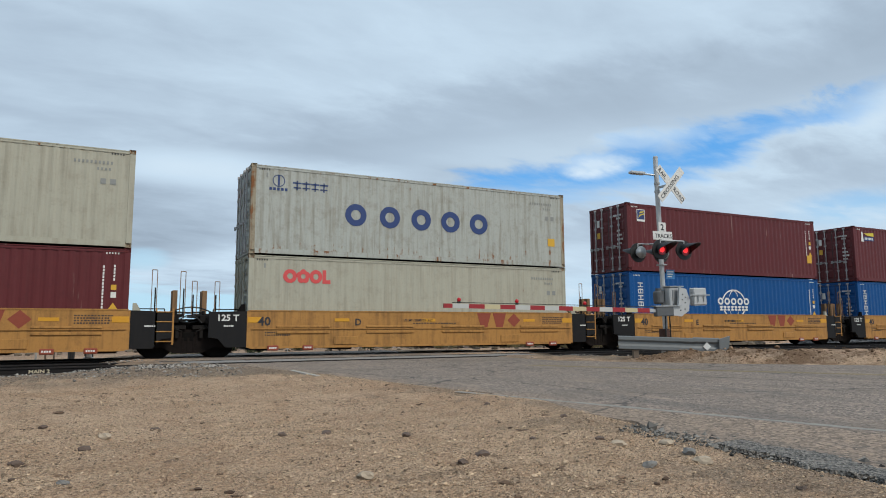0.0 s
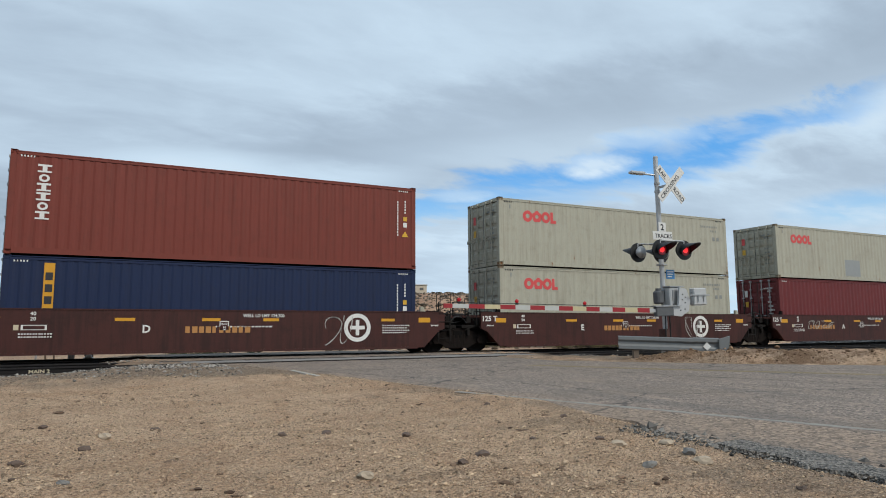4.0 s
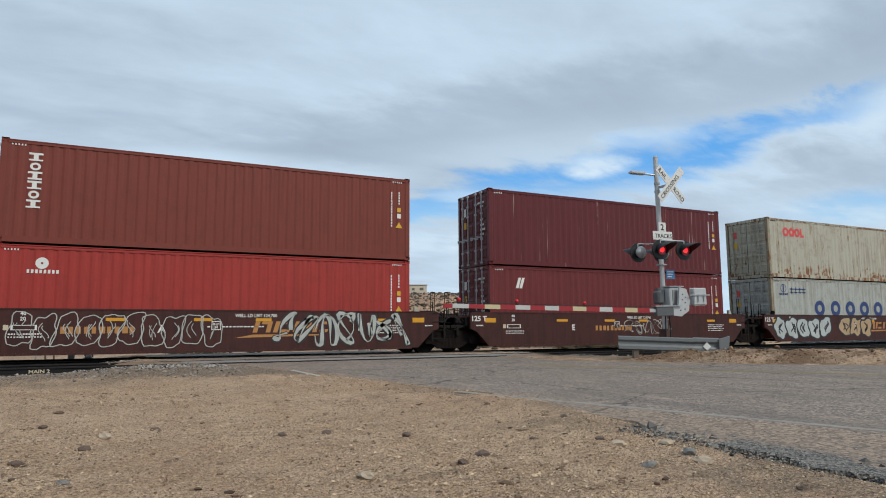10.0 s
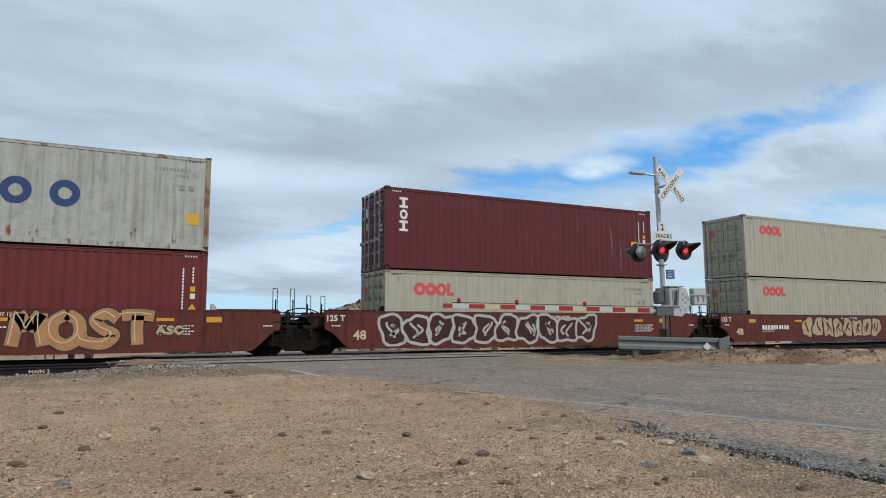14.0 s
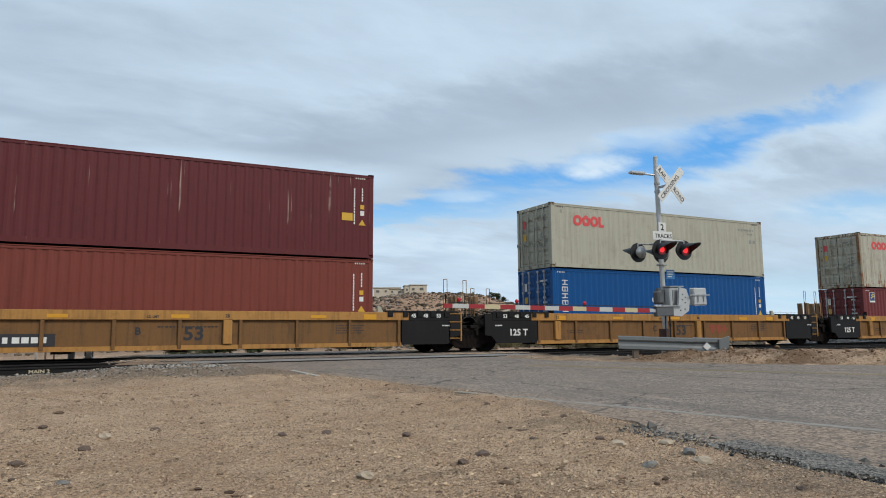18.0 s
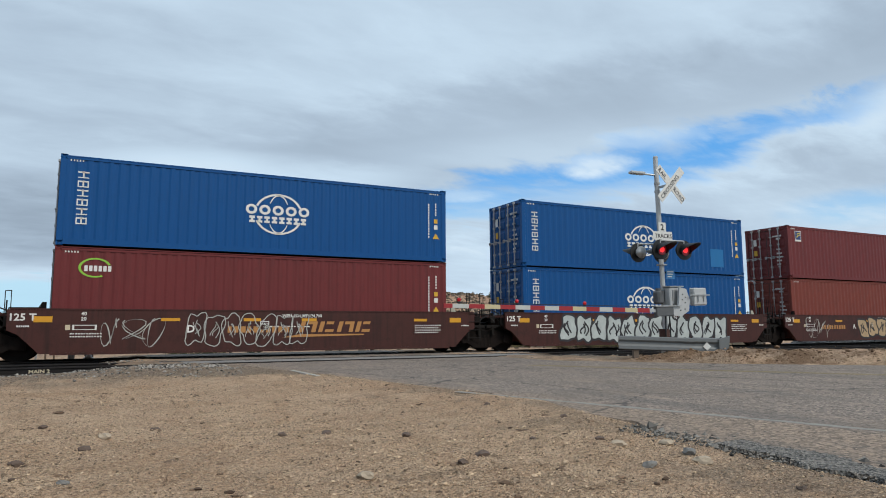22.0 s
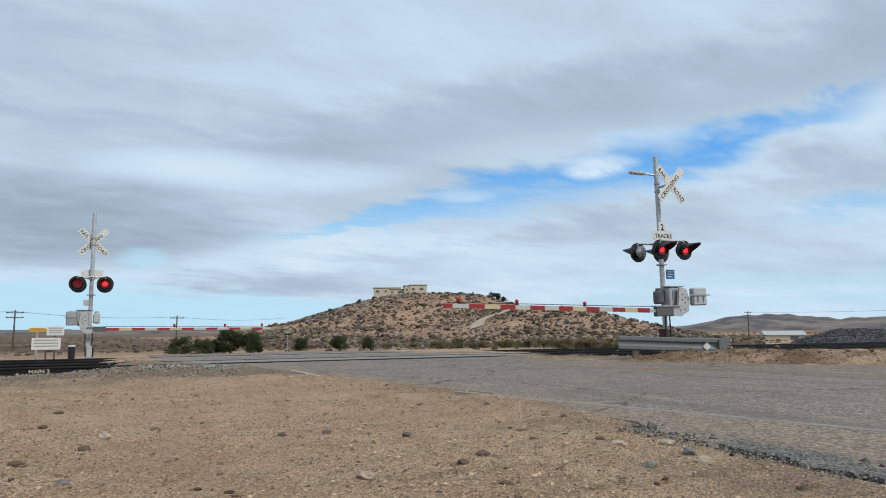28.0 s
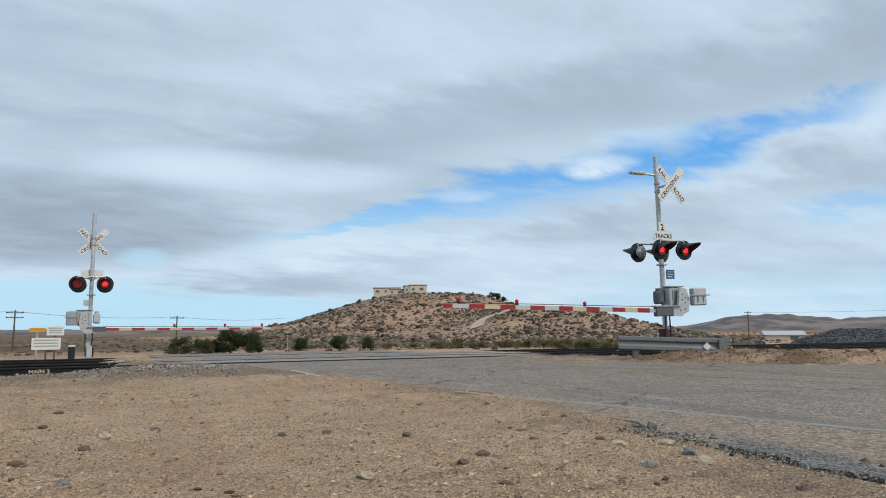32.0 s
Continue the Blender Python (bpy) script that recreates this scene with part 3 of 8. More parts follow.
def asphalt_material():
    m, w, b = material("worn_asphalt")
    co = w.add("ShaderNodeTexCoord").outputs["Object"]
    sep = w.add("ShaderNodeSeparateXYZ", None, i0=co)
    grit = w.add("ShaderNodeTexVoronoi", None, Vector=co, Scale=42.0)
    mid = w.noise(co, 0.8, 5, 0.6)
    col = w.mix(w.cell(grit), (0.0441, 0.0370, 0.0322, 1), (0.3337, 0.2631, 0.2105, 1))
    patch = w.noise(co, 13.0, 5, 0.8)
    col = w.mix(w.math("MULTIPLY", w.smooth(patch, 0.51, 0.62), 0.62), col, (0.0400, 0.0357, 0.0325, 1))
    col = w.mix(w.math("MULTIPLY", w.smooth(patch, 0.47, 0.36), 0.5), col, (0.3525, 0.2812, 0.2108, 1))
    col = w.mix(w.math("MULTIPLY", w.smooth(mid, 0.4, 0.65), 0.45), col, (0.1242, 0.0972, 0.0740, 1))
    sand = w.smooth(w.noise(w.vec("MULTIPLY", co, (1.0, 0.3, 1)), 2.4, 6, 0.7), 0.5, 0.72)
    col = w.mix(w.math("MULTIPLY", sand, 0.55), col, (0.2885, 0.2203, 0.1627, 1))
    shoulder = w.math("ADD", w.math("SUBTRACT", w.math("MULTIPLY_ADD", sep.outputs[1], 0.30, sep.outputs[0]), 6.62), w.math("MULTIPLY", w.math("SUBTRACT", w.noise(co, 1.7, 5, 0.65), 0.5), 1.6))
    shoulder = w.math("MULTIPLY", w.smooth(shoulder, 0.45, -0.35), w.smooth(sep.outputs[1], 9.0, 5.5))
    gravel = w.mix(w.cell(grit), (0.0765, 0.0566, 0.0418, 1), (0.3417, 0.2515, 0.1777, 1))
    rim = w.math("ADD", w.math("SUBTRACT", w.math("MULTIPLY_ADD", sep.outputs[1], 0.155, sep.outputs[0]), 5.59), w.math("MULTIPLY", w.math("SUBTRACT", w.noise(co, 1.1, 5, 0.65), 0.5), 1.6))
    rim = w.math("MULTIPLY", w.smooth(rim, 0.65, 0.0), w.smooth(sep.outputs[1], 5.0, 6.6))
    shoulder = w.math("MAXIMUM", shoulder, rim)
    col = w.mix(w.math("MULTIPLY", shoulder, 0.85), col, gravel)
    tyre = w.smooth(w.noise(w.add("ShaderNodeMapping", None, Vector=co, Rotation=(0, 0, 0.3), Scale=(1.6, 0.12, 1)).outputs[0], 1.0, 4), 0.55, 0.7)
    col = w.mix(w.math("MULTIPLY", tyre, 0.4), col, (0.0801, 0.0721, 0.0666, 1))
    crack = w.add("ShaderNodeTexVoronoi", {}, Vector=w.vec("ADD", co, w.vec("MULTIPLY", w.add("ShaderNodeTexNoise", None, Vector=co, Scale=1.3, Detail=4.0).outputs["Color"], (0.9, 0.9, 0))), Scale=0.26)
    crack.feature = "DISTANCE_TO_EDGE"
    line = w.math("SUBTRACT", 1.0, w.smooth(crack.outputs["Distance"], 0.002, 0.008))
    col = w.mix(w.math("MULTIPLY", line, 0.75), col, (0.0200, 0.0182, 0.0178, 1))
    w.put(b, "Base Color", col)
    w.put(b, "Roughness", 0.85)
    w.put(b, "Normal", w.add("ShaderNodeBump", None, Strength=0.5, Distance=0.012, Height=grit.outputs["Distance"]).outputs[0])
    return m


ASPHALT = asphalt_material()
CONCRETE = plain("crossing_concrete", (0.204, 0.1955, 0.1827), 0.85, 0, 0.4, 2.0)


def strip(name, y0, y1, left, right, z, mat, label, cat, steps=60, thick=0.05, ragged=0.0):
    """A paved strip between two edges; its borders drop to the ground."""
    bm = bmesh.new()
    rows = []
    rng = random.Random(5)
    for i in range(steps + 1):
        y = y0 + (y1 - y0) * i / steps
        a, c = left(y) + rng.uniform(-1, 1) * ragged, right(y) + rng.uniform(-1, 1) * ragged
        rows.append([bm.verts.new(p) for p in ((a, y, z - thick), (a + 0.015, y, z), (c - 0.015, y, z), (c, y, z - thick))])
    for p, q in zip(rows, rows[1:]):
        for j in range(3):
            bm.faces.new((p[j], p[j + 1], q[j + 1], q[j]))
    bmesh.ops.recalc_face_normals(bm, faces=bm.faces[:])
    ob = part(name, bm, mat, None)
    if sum(f.normal.z for f in ob.data.polygons) < 0:
        ob.data.flip_normals()
    return tagged(ob, label, cat, kind="structure")


road = strip("road", -40, 16.5, lambda y: road_left(y) + 0.09 * math.sin(y * 1.7) + 0.06 * math.sin(y * 4.1 + 1) + 0.03 * math.sin(y * 11.0), road_right, 0.012, ASPHALT, "worn grey asphalt road with cracks and sand", "road", 360, 0.05, 0.03)
road_far = strip("road_beyond", 0, 36, lambda y: 1.3, lambda y: 11.0, 0.0, ASPHALT, "worn grey asphalt road beyond the tracks", "road", 10, 0.1)
road_far.matrix_basis = pose(0, 26.25, -0.03, math.degrees(math.atan(-0.045)))
# Crumbled asphalt, its colour darkened for the shade on the edge's side
SHADEDEDGE, w_, b_ = material("shaded_asphalt_edge")
v_ = w_.add("ShaderNodeTexVoronoi", None, Vector=w_.add("ShaderNodeTexCoord").outputs["Object"], Scale=60.0)
w_.put(b_, "Base Color", w_.mix(w_.cell(v_), (0.0246, 0.0238, 0.0221, 1), (0.2624, 0.2378, 0.205, 1)))
w_.put(b_, "Roughness", 0.85)
w_.put(b_, "Normal", w_.add("ShaderNodeBump", None, Strength=1.0, Distance=0.02, Height=v_.outputs["Distance"]).outputs[0])
strip("broken_edge", 1.0, 3.55, lambda y: road_left(y) - 0.03 + 0.09 * math.sin(y * 1.7) + 0.06 * math.sin(y * 4.1 + 1) + 0.03 * math.sin(y * 11.0), lambda y: road_left(y) + 0.24 + 0.07 * math.sin(y * 2.3) + 0.05 * math.sin(y * 7.1), 0.020, SHADEDEDGE, "crumbling broken edge of the asphalt, its side's shade painted dark", "road edge", 160, 0.06, 0.03)
LINEWHITE = plain("worn_road_white", (0.2295, 0.2167, 0.1913), 0.85, 0, 0.4, 9.0)
LINEYELLOW = plain("worn_road_yellow", (0.204, 0.1573, 0.0808), 0.85, 0, 0.4, 9.0)
edge_line = strip("edge_line", 1.0, 8.0, lambda y: 4.62 + (6.6 - y) * 0.30, lambda y: 4.72 + (6.6 - y) * 0.30, 0.017, LINEWHITE, "worn white edge line on the asphalt", "road marking", 60, 0.004, 0.015)


def road_mid(y):
    return 9.9 + (10.4 - y) * 0.65 if y < 10.4 else 9.9 - (y - 10.4) * 0.5


for k in (0, 1):
    strip("centre_line", -5, 13.0, lambda y: road_mid(y) + 0.24 * k, lambda y: road_mid(y) + 0.24 * k + 0.10, 0.017, LINEYELLOW, "faded yellow centre line on the asphalt", "road marking", 40, 0.004, 0.012)
# Thin raised block made up to stand for a white painted line
bm = boxes((3.44, 3.52, 11.9, 13.8, -0.03, 0.026), bevel=0.006)
tagged(part("kerb_stub", bm, plain("pale_line_strip", (0.357, 0.3315, 0.289), 0.85, 0, 0.25, 6.0), None), "raised pale strip in place of a white painted line at the road's edge", "kerb", kind="structure")


def ballast_material():
    m, w, b = material("ballast")
    co = w.add("ShaderNodeTexCoord").outputs["Object"]
    v = w.add("ShaderNodeTexVoronoi", None, Vector=co, Scale=16.0)
    col = w.mix(w.cell(v), (0.041, 0.041, 0.0426, 1), (0.246, 0.2296, 0.2132, 1))
    w.put(b, "Base Color", col)
    w.put(b, "Roughness", 0.9)
    w.put(b, "Normal", w.add("ShaderNodeBump", None, Strength=1.0, Distance=0.05, Height=v.outputs["Distance"]).outputs[0])
    return m


BALLAST = ballast_material()
RAILSIDE = plain("rail_side", (0.0102, 0.0085, 0.0081), 0.6, 0.0, 0.3, 5.0, 0.0, 0.25)
SLEEPER = plain("sleeper_timber", (0.0425, 0.0357, 0.0306), 0.85, 0, 0.35, 6.0)


def rail_mesh(x0, x1):
    """A tee rail, its head's top at z = 0."""
    half = [(0.0, 0.0), (0.036, -0.003), (0.038, -0.035), (0.012, -0.052), (0.009, -0.14), (0.072, -0.168), (0.072, -0.182)]
    prof = half + [(-y, z) for y, z in half[::-1]][:-1]
    bm = bmesh.new()
    a = [bm.verts.new((x0, y, z)) for y, z in prof]
    b = [bm.verts.new((x1, y, z)) for y, z in prof]
    n = len(prof)
    bm.faces.new(a)
    bm.faces.new(b[::-1])
    for i in range(n):
        bm.faces.new((a[i], a[(i + 1) % n], b[(i + 1) % n], b[i]))
    bmesh.ops.recalc_face_normals(bm, faces=bm.faces[:])
    return bm


def build_track(y, z, tag):
    t = tagged(new("railway_track"), "black steel rails on timber sleepers in grey ballast", "railway track", "railway tracks", "structure")
    t.matrix_basis = pose(0, y, z)
    for s in (-1, 1):
        part("rail", rail_mesh(-760, 760), RAILSIDE, t, "dark rusty steel rail", pose(0, s * 0.7535, 0))
    sl = mesh_of(boxes((-0.115, 0.115, -1.3, 1.3, -0.36, -0.186)), "sleeper")
    for i in range(-14, 100):
        x = i * 0.5 + 0.1
        if 1.0 < x < 12.5:
            continue
        put("sleeper", sl, SLEEPER, t, m=pose(x, 0, 0))
    bm = bmesh.new()
    for x0, x1 in ((-760, 1.2), (12.3, 760)):
        prism(bm, [(-2.0, -0.55), (-1.75, -0.33), (-1.3, -0.235), (1.3, -0.235), (1.75, -0.33), (2.0, -0.55)], x0, x1)
    for vert in bm.verts:
        vert.co = Vector((vert.co.y, -vert.co.x, vert.co.z))
    bmesh.ops.recalc_face_normals(bm, faces=bm.faces[:])
    part("ballast", bm, BALLAST, t, "crushed grey stone ballast")
    return t


track_near = build_track(NEAR_Y, 0.04, "near")
track_far = build_track(TRACK_Y, 0.0, "far")
put("rail_lettering", lettering("MAIN 2", 0.08, 1.15), CREAM, track_near, "pale painted letters on the rail's web", pose(-1.42, -0.7535 - 0.022, -0.130))

# crossing surface: slabs between and beside the rails
crossing = tagged(new("level_crossing_surface"), "dark asphalt and concrete panels of the level crossing", "crossing surface", kind="structure")
edges = []
for y, z in ((NEAR_Y, 0.04), (TRACK_Y, 0.0)):
    edges += [(y - 0.7535, z), (y + 0.7535, z)]
spans = [(16.45, edges[0][0] - 0.05, 0.012), (edges[0][0] + 0.09, edges[1][0] - 0.09, 0.03), (edges[1][0] + 0.05, edges[2][0] - 0.05, 0.012), (edges[2][0] + 0.09, edges[3][0] - 0.09, -0.012), (edges[3][0] + 0.05, 26.25, -0.02)]
for k, (y0, y1, z) in enumerate(spans):
    inner = k in (1, 3)
    n = 5 if inner else 1
    for i in range(n):
        x0 = 1.3 + 11.0 / n * i
        part("panel", boxes((x0 + 0.01, x0 + 11.0 / n - 0.01, y0, y1, -0.3, z), bevel=0.012), CONCRETE if inner else ASPHALT, crossing, "concrete crossing panel" if inner else "asphalt infill")


# ---- level crossing signals ----
BLADE = plain("sign_white", (0.561, 0.561, 0.5355), 0.5, 0, 0.08, 8.0)
GATERED = plain("gate_red", (0.26, 0.017, 0.022), 0.5, 0, 0.12, 8.0)
RUSTBROWN = plain("rusty_casting", (0.0638, 0.0298, 0.0238), 0.8, 0, 0.3, 9.0)
GATECREAM = plain("gate_cream", (0.442, 0.3825, 0.2295), 0.5, 0, 0.12, 8.0)
GATEWHITE = plain("gate_white", (0.41, 0.415, 0.395), 0.5, 0, 0.12, 8.0)
LAMPRED = plain("lamp_red_lit", (1.0, 0.035, 0.04), 0.3, 0, 0.05, 20.0, 0.95)
LAMPDIM = plain("lamp_red_dim", (0.22, 0.008, 0.012), 0.25, 0, 0.2, 20.0, 0.25)
LAMPARM = plain("lamp_red_arm", (0.36, 0.010, 0.016), 0.25, 0, 0.3, 20.0, 0.14)
SIGNBLUE = plain("sign_blue", (0.0425, 0.17, 0.357), 0.5, 0, 0.15, 20.0)
DARKCASE = plain("dark_case", (0.0935, 0.0978, 0.102), 0.55, 0.2, 0.2, 9.0)
HOODBLACK = plain("hood_black", (0.0102, 0.011, 0.0119), 0.5, 0, 0.2, 9.0)


def ring_y(bm, c, r, r2, depth, n=24):
    """A disc or cone frustum about the y axis."""
    m = Matrix.Translation(c) @ Matrix.Rotation(radians(90), 4, "X")
    bmesh.ops.create_cone(bm, cap_ends=True, segments=n, radius1=r, radius2=r2, depth=depth, matrix=m)
    return bm


def signal_lamp(mast, x, y, z, face, lit):
    """A flasher: black backing disc, hood, red lens. face -1 looks to -y, +1 to +y."""
    m = pose(x, y, z, 0, 0, -3 if face < 0 else 177)
    lamp = part("flasher_lamp", ring_y(bmesh.new(), (0, 0, 0), 0.265, 0.265, 0.025, 32), HOODBLACK, mast, "black backing disc with hooded red lens", m)
    part("housing", ring_y(bmesh.new(), (0, 0.075, 0), 0.17, 0.10, 0.13), GALV if face > 0 else HOODBLACK, lamp, "", None, True)
    part("lens", ring_y(bmesh.new(), (0, -0.03, 0), 0.105, 0.150, 0.03), LAMPDIM, lamp, "dark red lens")
    if lit:
        part("bulb_glow", ring_y(bmesh.new(), (0, -0.048, 0), 0.055, 0.085, 0.008), LAMPRED, lamp, "glowing red centre of the lens")
    bm = bmesh.new()
    n = 14
    rows = []
    for i in range(n + 1):
        a = radians(-35 + 250 * i / n)
        c, s = math.cos(a), math.sin(a)
        rows.append([bm.verts.new(p) for p in ((0.165 * c, -0.012, 0.165 * s), (0.172 * c, -0.012, 0.172 * s), (0.182 * c, -0.10 - 0.42 * max(0, s + 0.15) ** 0.8, 0.178 * s - 0.03 * max(0, s)), (0.175 * c, -0.10 - 0.42 * max(0, s + 0.15) ** 0.8, 0.171 * s - 0.03 * max(0, s)))])
    for p, q in zip(rows, rows[1:]):
        for j in range(4):
            bm.faces.new((p[j], p[(j + 1) % 4], q[(j + 1) % 4], q[j]))
    bmesh.ops.recalc_face_normals(bm, faces=bm.faces[:])
    part("hood", bm, HOODBLACK, lamp)
    return lamp


def crossbuck(mast, y, z, rz, faces=(-1,)):
    sign = new("crossbuck")
    sign.parent = mast
    sign.matrix_basis = pose(0, y, z, 0, 0, rz)
    for k, (a, txt) in enumerate(((-45, ("RAIL", "ROAD")), (45, ("CROS", "SING")))):
        b = part("blade", boxes((-0.61, 0.61, -0.006, 0.006, -0.115, 0.115), bevel=0.003), BLADE, sign, "white blade with dark lettering", pose(0, -0.012 * k, 0) @ Matrix.Rotation(radians(-a), 4, "Y"))
        for f in faces:
            turn = Matrix.Identity(4) if f < 0 else Matrix.Rotation(radians(180), 4, "Z")
            for t, x in zip(txt, (-0.57, 0.125)) if k == 0 else (("".join(txt), -0.545),):
                put("letters", lettering(t, 0.118, 1.05 if k == 0 else 1.17, -0.005), DARK, b, "", turn @ pose(x, -0.010, -0.062))
    return sign


def gate_arm(mast, length, z, y, direction, lamps, tilt, thick):
    """The striped arm, from the mast outwards."""
    arm = new("gate_arm")
    arm.parent = mast
    arm.matrix_basis = pose(0.0, y, z, 0, tilt, 0)
    arm["label"] = "lowered red and white striped gate arm"
    step, x, k = 0.4065, 0.95 if direction < 0 else 0.50, 0
    part("arm_root", boxes((min(0.3 * direction, x * direction), max(0.3 * direction, x * direction), -0.025, 0.025, -thick * 0.8, thick * 0.8), bevel=0.01), ALU, arm, "grey metal arm adapter")
    while x < length:
        e = min(x + step, length)
        h0, h1 = thick - 0.2 * thick * x / length, thick - 0.2 * thick * e / length
        bm = bmesh.new()
        prism(bm, [(x * direction, -h0), (e * direction, -h1), (e * direction, h1), (x * direction, h0)], -0.02, 0.02)
        part("stripe", bm, GATERED if k % 2 == 0 else (GATECREAM if k in (1, 5, 11) else GATEWHITE), arm)
        x, k = e, k + 1
    wire = bmesh.new()
    rod(wire, (0.4 * direction, 0, 0.10), (length * 0.97 * direction, 0, 0.075), 0.008, 6)
    part("cable", wire, RUBBER, arm)
    for p in lamps:
        lx = p * direction
        l = part("arm_lamp", boxes((lx - 0.035, lx + 0.035, -0.03, 0.03, 0.06, 0.10), bevel=0.008), HOODBLACK, arm, "small red lamp on the gate arm")
        bm = bmesh.new()
        bmesh.ops.create_uvsphere(bm, u_segments=14, v_segments=9, radius=0.048, matrix=Matrix.Translation((lx, 0, 0.138)) @ Matrix.Diagonal((1.0, 0.8, 1.0, 1)))
        part("lens", bm, LAMPARM, l, "dark red lens", None, True)
    return arm


def signal_mast(m, height, lights_z, buck_z, tracks_z, gate_z, gate_len, gate_dir, gate_y, mech_dir, lit, base_h, tilt, thick, sign_y, label):
    s = thing("crossing_signal", label, "crossing signal", "crossing signals", m=m)
    bm = rod(bmesh.new(), (0, 0, 0.0), (0, 0, height), 0.064, 16)
    part("pole", bm, ALU, s, "aluminium pole")
    part("pole_cap", rod(bmesh.new(), (0, 0, height), (0, 0, height + 0.03), 0.07, 16, 0.05), GALV, s)
    part("base", boxes((-0.16, 0.16, -0.16, 0.16, -0.06, 0.05), (-0.10, 0.10, -0.10, 0.10, 0.05, base_h), bevel=0.015), GALV, s, "bolted cast base")
    for z in (buck_z - 0.10, buck_z + 0.12):
        part("clamp", rod(bmesh.new(), (0, 0, z - 0.025), (0, 0, z + 0.025), 0.082, 12), GALV, s)
    part("bracket", boxes((-0.02, 0.02, min(0, sign_y), max(0, sign_y), buck_z - 0.03, buck_z + 0.03)), GALV, s)
    crossbuck(s, sign_y, buck_z, 0, (-1, 1))
    ty = -0.10 if sign_y < 0 else 0.11
    t = part("tracks_sign", boxes((-0.345, 0.345, ty - 0.005, ty + 0.005, tracks_z - 0.115, tracks_z + 0.115), (-0.13, 0.13, ty - 0.005, ty + 0.005, tracks_z + 0.117, tracks_z + 0.36)) if sign_y < 0 else boxes((-0.345, 0.345, ty - 0.005, ty + 0.005, tracks_z - 0.115, tracks_z + 0.115)), BLADE, s, "white plate that reads 2 tracks" if sign_y < 0 else "bare back of a white plate")
    if sign_y < 0:
        put("letters", lettering("TRACKS", 0.115, 1.05, 0.0), DARK, t, "", pose(-0.285, -0.109, tracks_z - 0.062))
        put("letters", lettering("2", 0.17, 1.0), DARK, t, "", pose(-0.06, -0.109, tracks_z + 0.15))
    for f in (-1, 1):
        y = 0.42 * f
        arm = part("light_arm", rods(0.022, ((-0.42, y, lights_z + 0.24), (0.42, y, lights_z + 0.24)), ((0, 0, lights_z + 0.24), (0, y, lights_z + 0.24)), ((-0.42, y, lights_z + 0.24), (-0.42, y, lights_z)), ((0.42, y, lights_z + 0.24), (0.42, y, lights_z))), GALV, s, "galvanised lamp bracket")
        for k, x in enumerate((-0.42, 0.42)):
            signal_lamp(s, x, y, lights_z, f, k in lit)
    part("junction_collar", rod(bmesh.new(), (0, 0, lights_z + 0.16), (0, 0, lights_z + 0.30), 0.10, 12), GALV, s)
    part("stay_ring", rod(bmesh.new(), (0, 0, lights_z - 0.38), (0, 0, lights_z - 0.35), 0.14, 12), GALV, s)
    # gate mechanism and counterweights
    k = mech_dir
    g = gate_z
    sg = 1 if k > 0 else -1
    part("mechanism_box", boxes((min(-0.06 * sg, 0.40 * sg), max(-0.06 * sg, 0.40 * sg), -0.30, -0.08, g + 0.12, g + 0.64), bevel=0.03), ALU, s, "grey gate mechanism case")
    part("mechanism_door", boxes((min(0.02 * sg, 0.33 * sg), max(0.02 * sg, 0.33 * sg), -0.325, -0.301, g + 0.18, g + 0.58), bevel=0.01), GALV, s)
    part("case_lid", boxes((min(-0.09 * sg, 0.44 * sg), max(-0.09 * sg, 0.44 * sg), -0.33, -0.06, g + 0.642, g + 0.67), bevel=0.006), GALV, s)
    case = DARKCASE if sign_y < 0 else ALU
    part("motor_case", boxes((min(-0.31 * sg, -0.09 * sg), max(-0.31 * sg, -0.09 * sg), -0.14, 0.10, g + 0.20, g + 0.55), bevel=0.04), case, s, "grey motor case")
    part("motor_cap", rod(bmesh.new(), (-0.20 * sg, -0.02, g + 0.55), (-0.20 * sg, -0.02, g + 0.62), 0.07, 14), case, s)
    part("arm_channel", boxes((min(-0.75 * k, -0.15 * k), max(-0.75 * k, -0.15 * k), -0.50, -0.36, g - 0.13 * abs(k) ** 1.5, g + 0.12 * abs(k) ** 1.5), bevel=0.02), DARKCASE, s, "dark steel channel that holds the arm")
    part("channel_top", boxes((min(-0.80 * k, 0.1 * k), max(-0.80 * k, 0.1 * k), -0.52, -0.34, g + 0.121 * abs(k) ** 1.5, g + 0.121 * abs(k) ** 1.5 + 0.03)), GALV, s)
    bm = bmesh.new()
    prism(bm, [(-0.28 * k, g + 0.10), (-0.28 * k, g - 0.10), (0.15 * k, g - 0.14), (0.42 * k, g + 0.0), (0.48 * k, g + 0.30), (0.37 * k, g + 0.58), (0.13 * k, g + 0.63), (0.06 * k, g + 0.14)], -0.46, -0.40)
    plate = part("gate_bracket", bm, ALU, s, "pale gate arm bracket")
    for bx, bz in ((0.22, 0.44), (0.32, 0.36), (0.20, 0.30), (0.30, 0.22), (0.12, 0.02), (0.28, 0.05), (-0.18, 0.0)):
        part("bolt", ring_y(bmesh.new(), (bx * k, -0.467, g + bz), 0.02, 0.016, 0.014, 8), DARKCASE, plate)
    for i in range(3):
        part("counterweight", boxes((min(0.56 * k, 1.04 * k), max(0.56 * k, 1.04 * k), -0.53 + 0.06 * i, -0.48 + 0.06 * i, g + 0.14, g + 0.61), bevel=0.03), ALU if k > 0 else GALV, s, "grey counterweight plate")
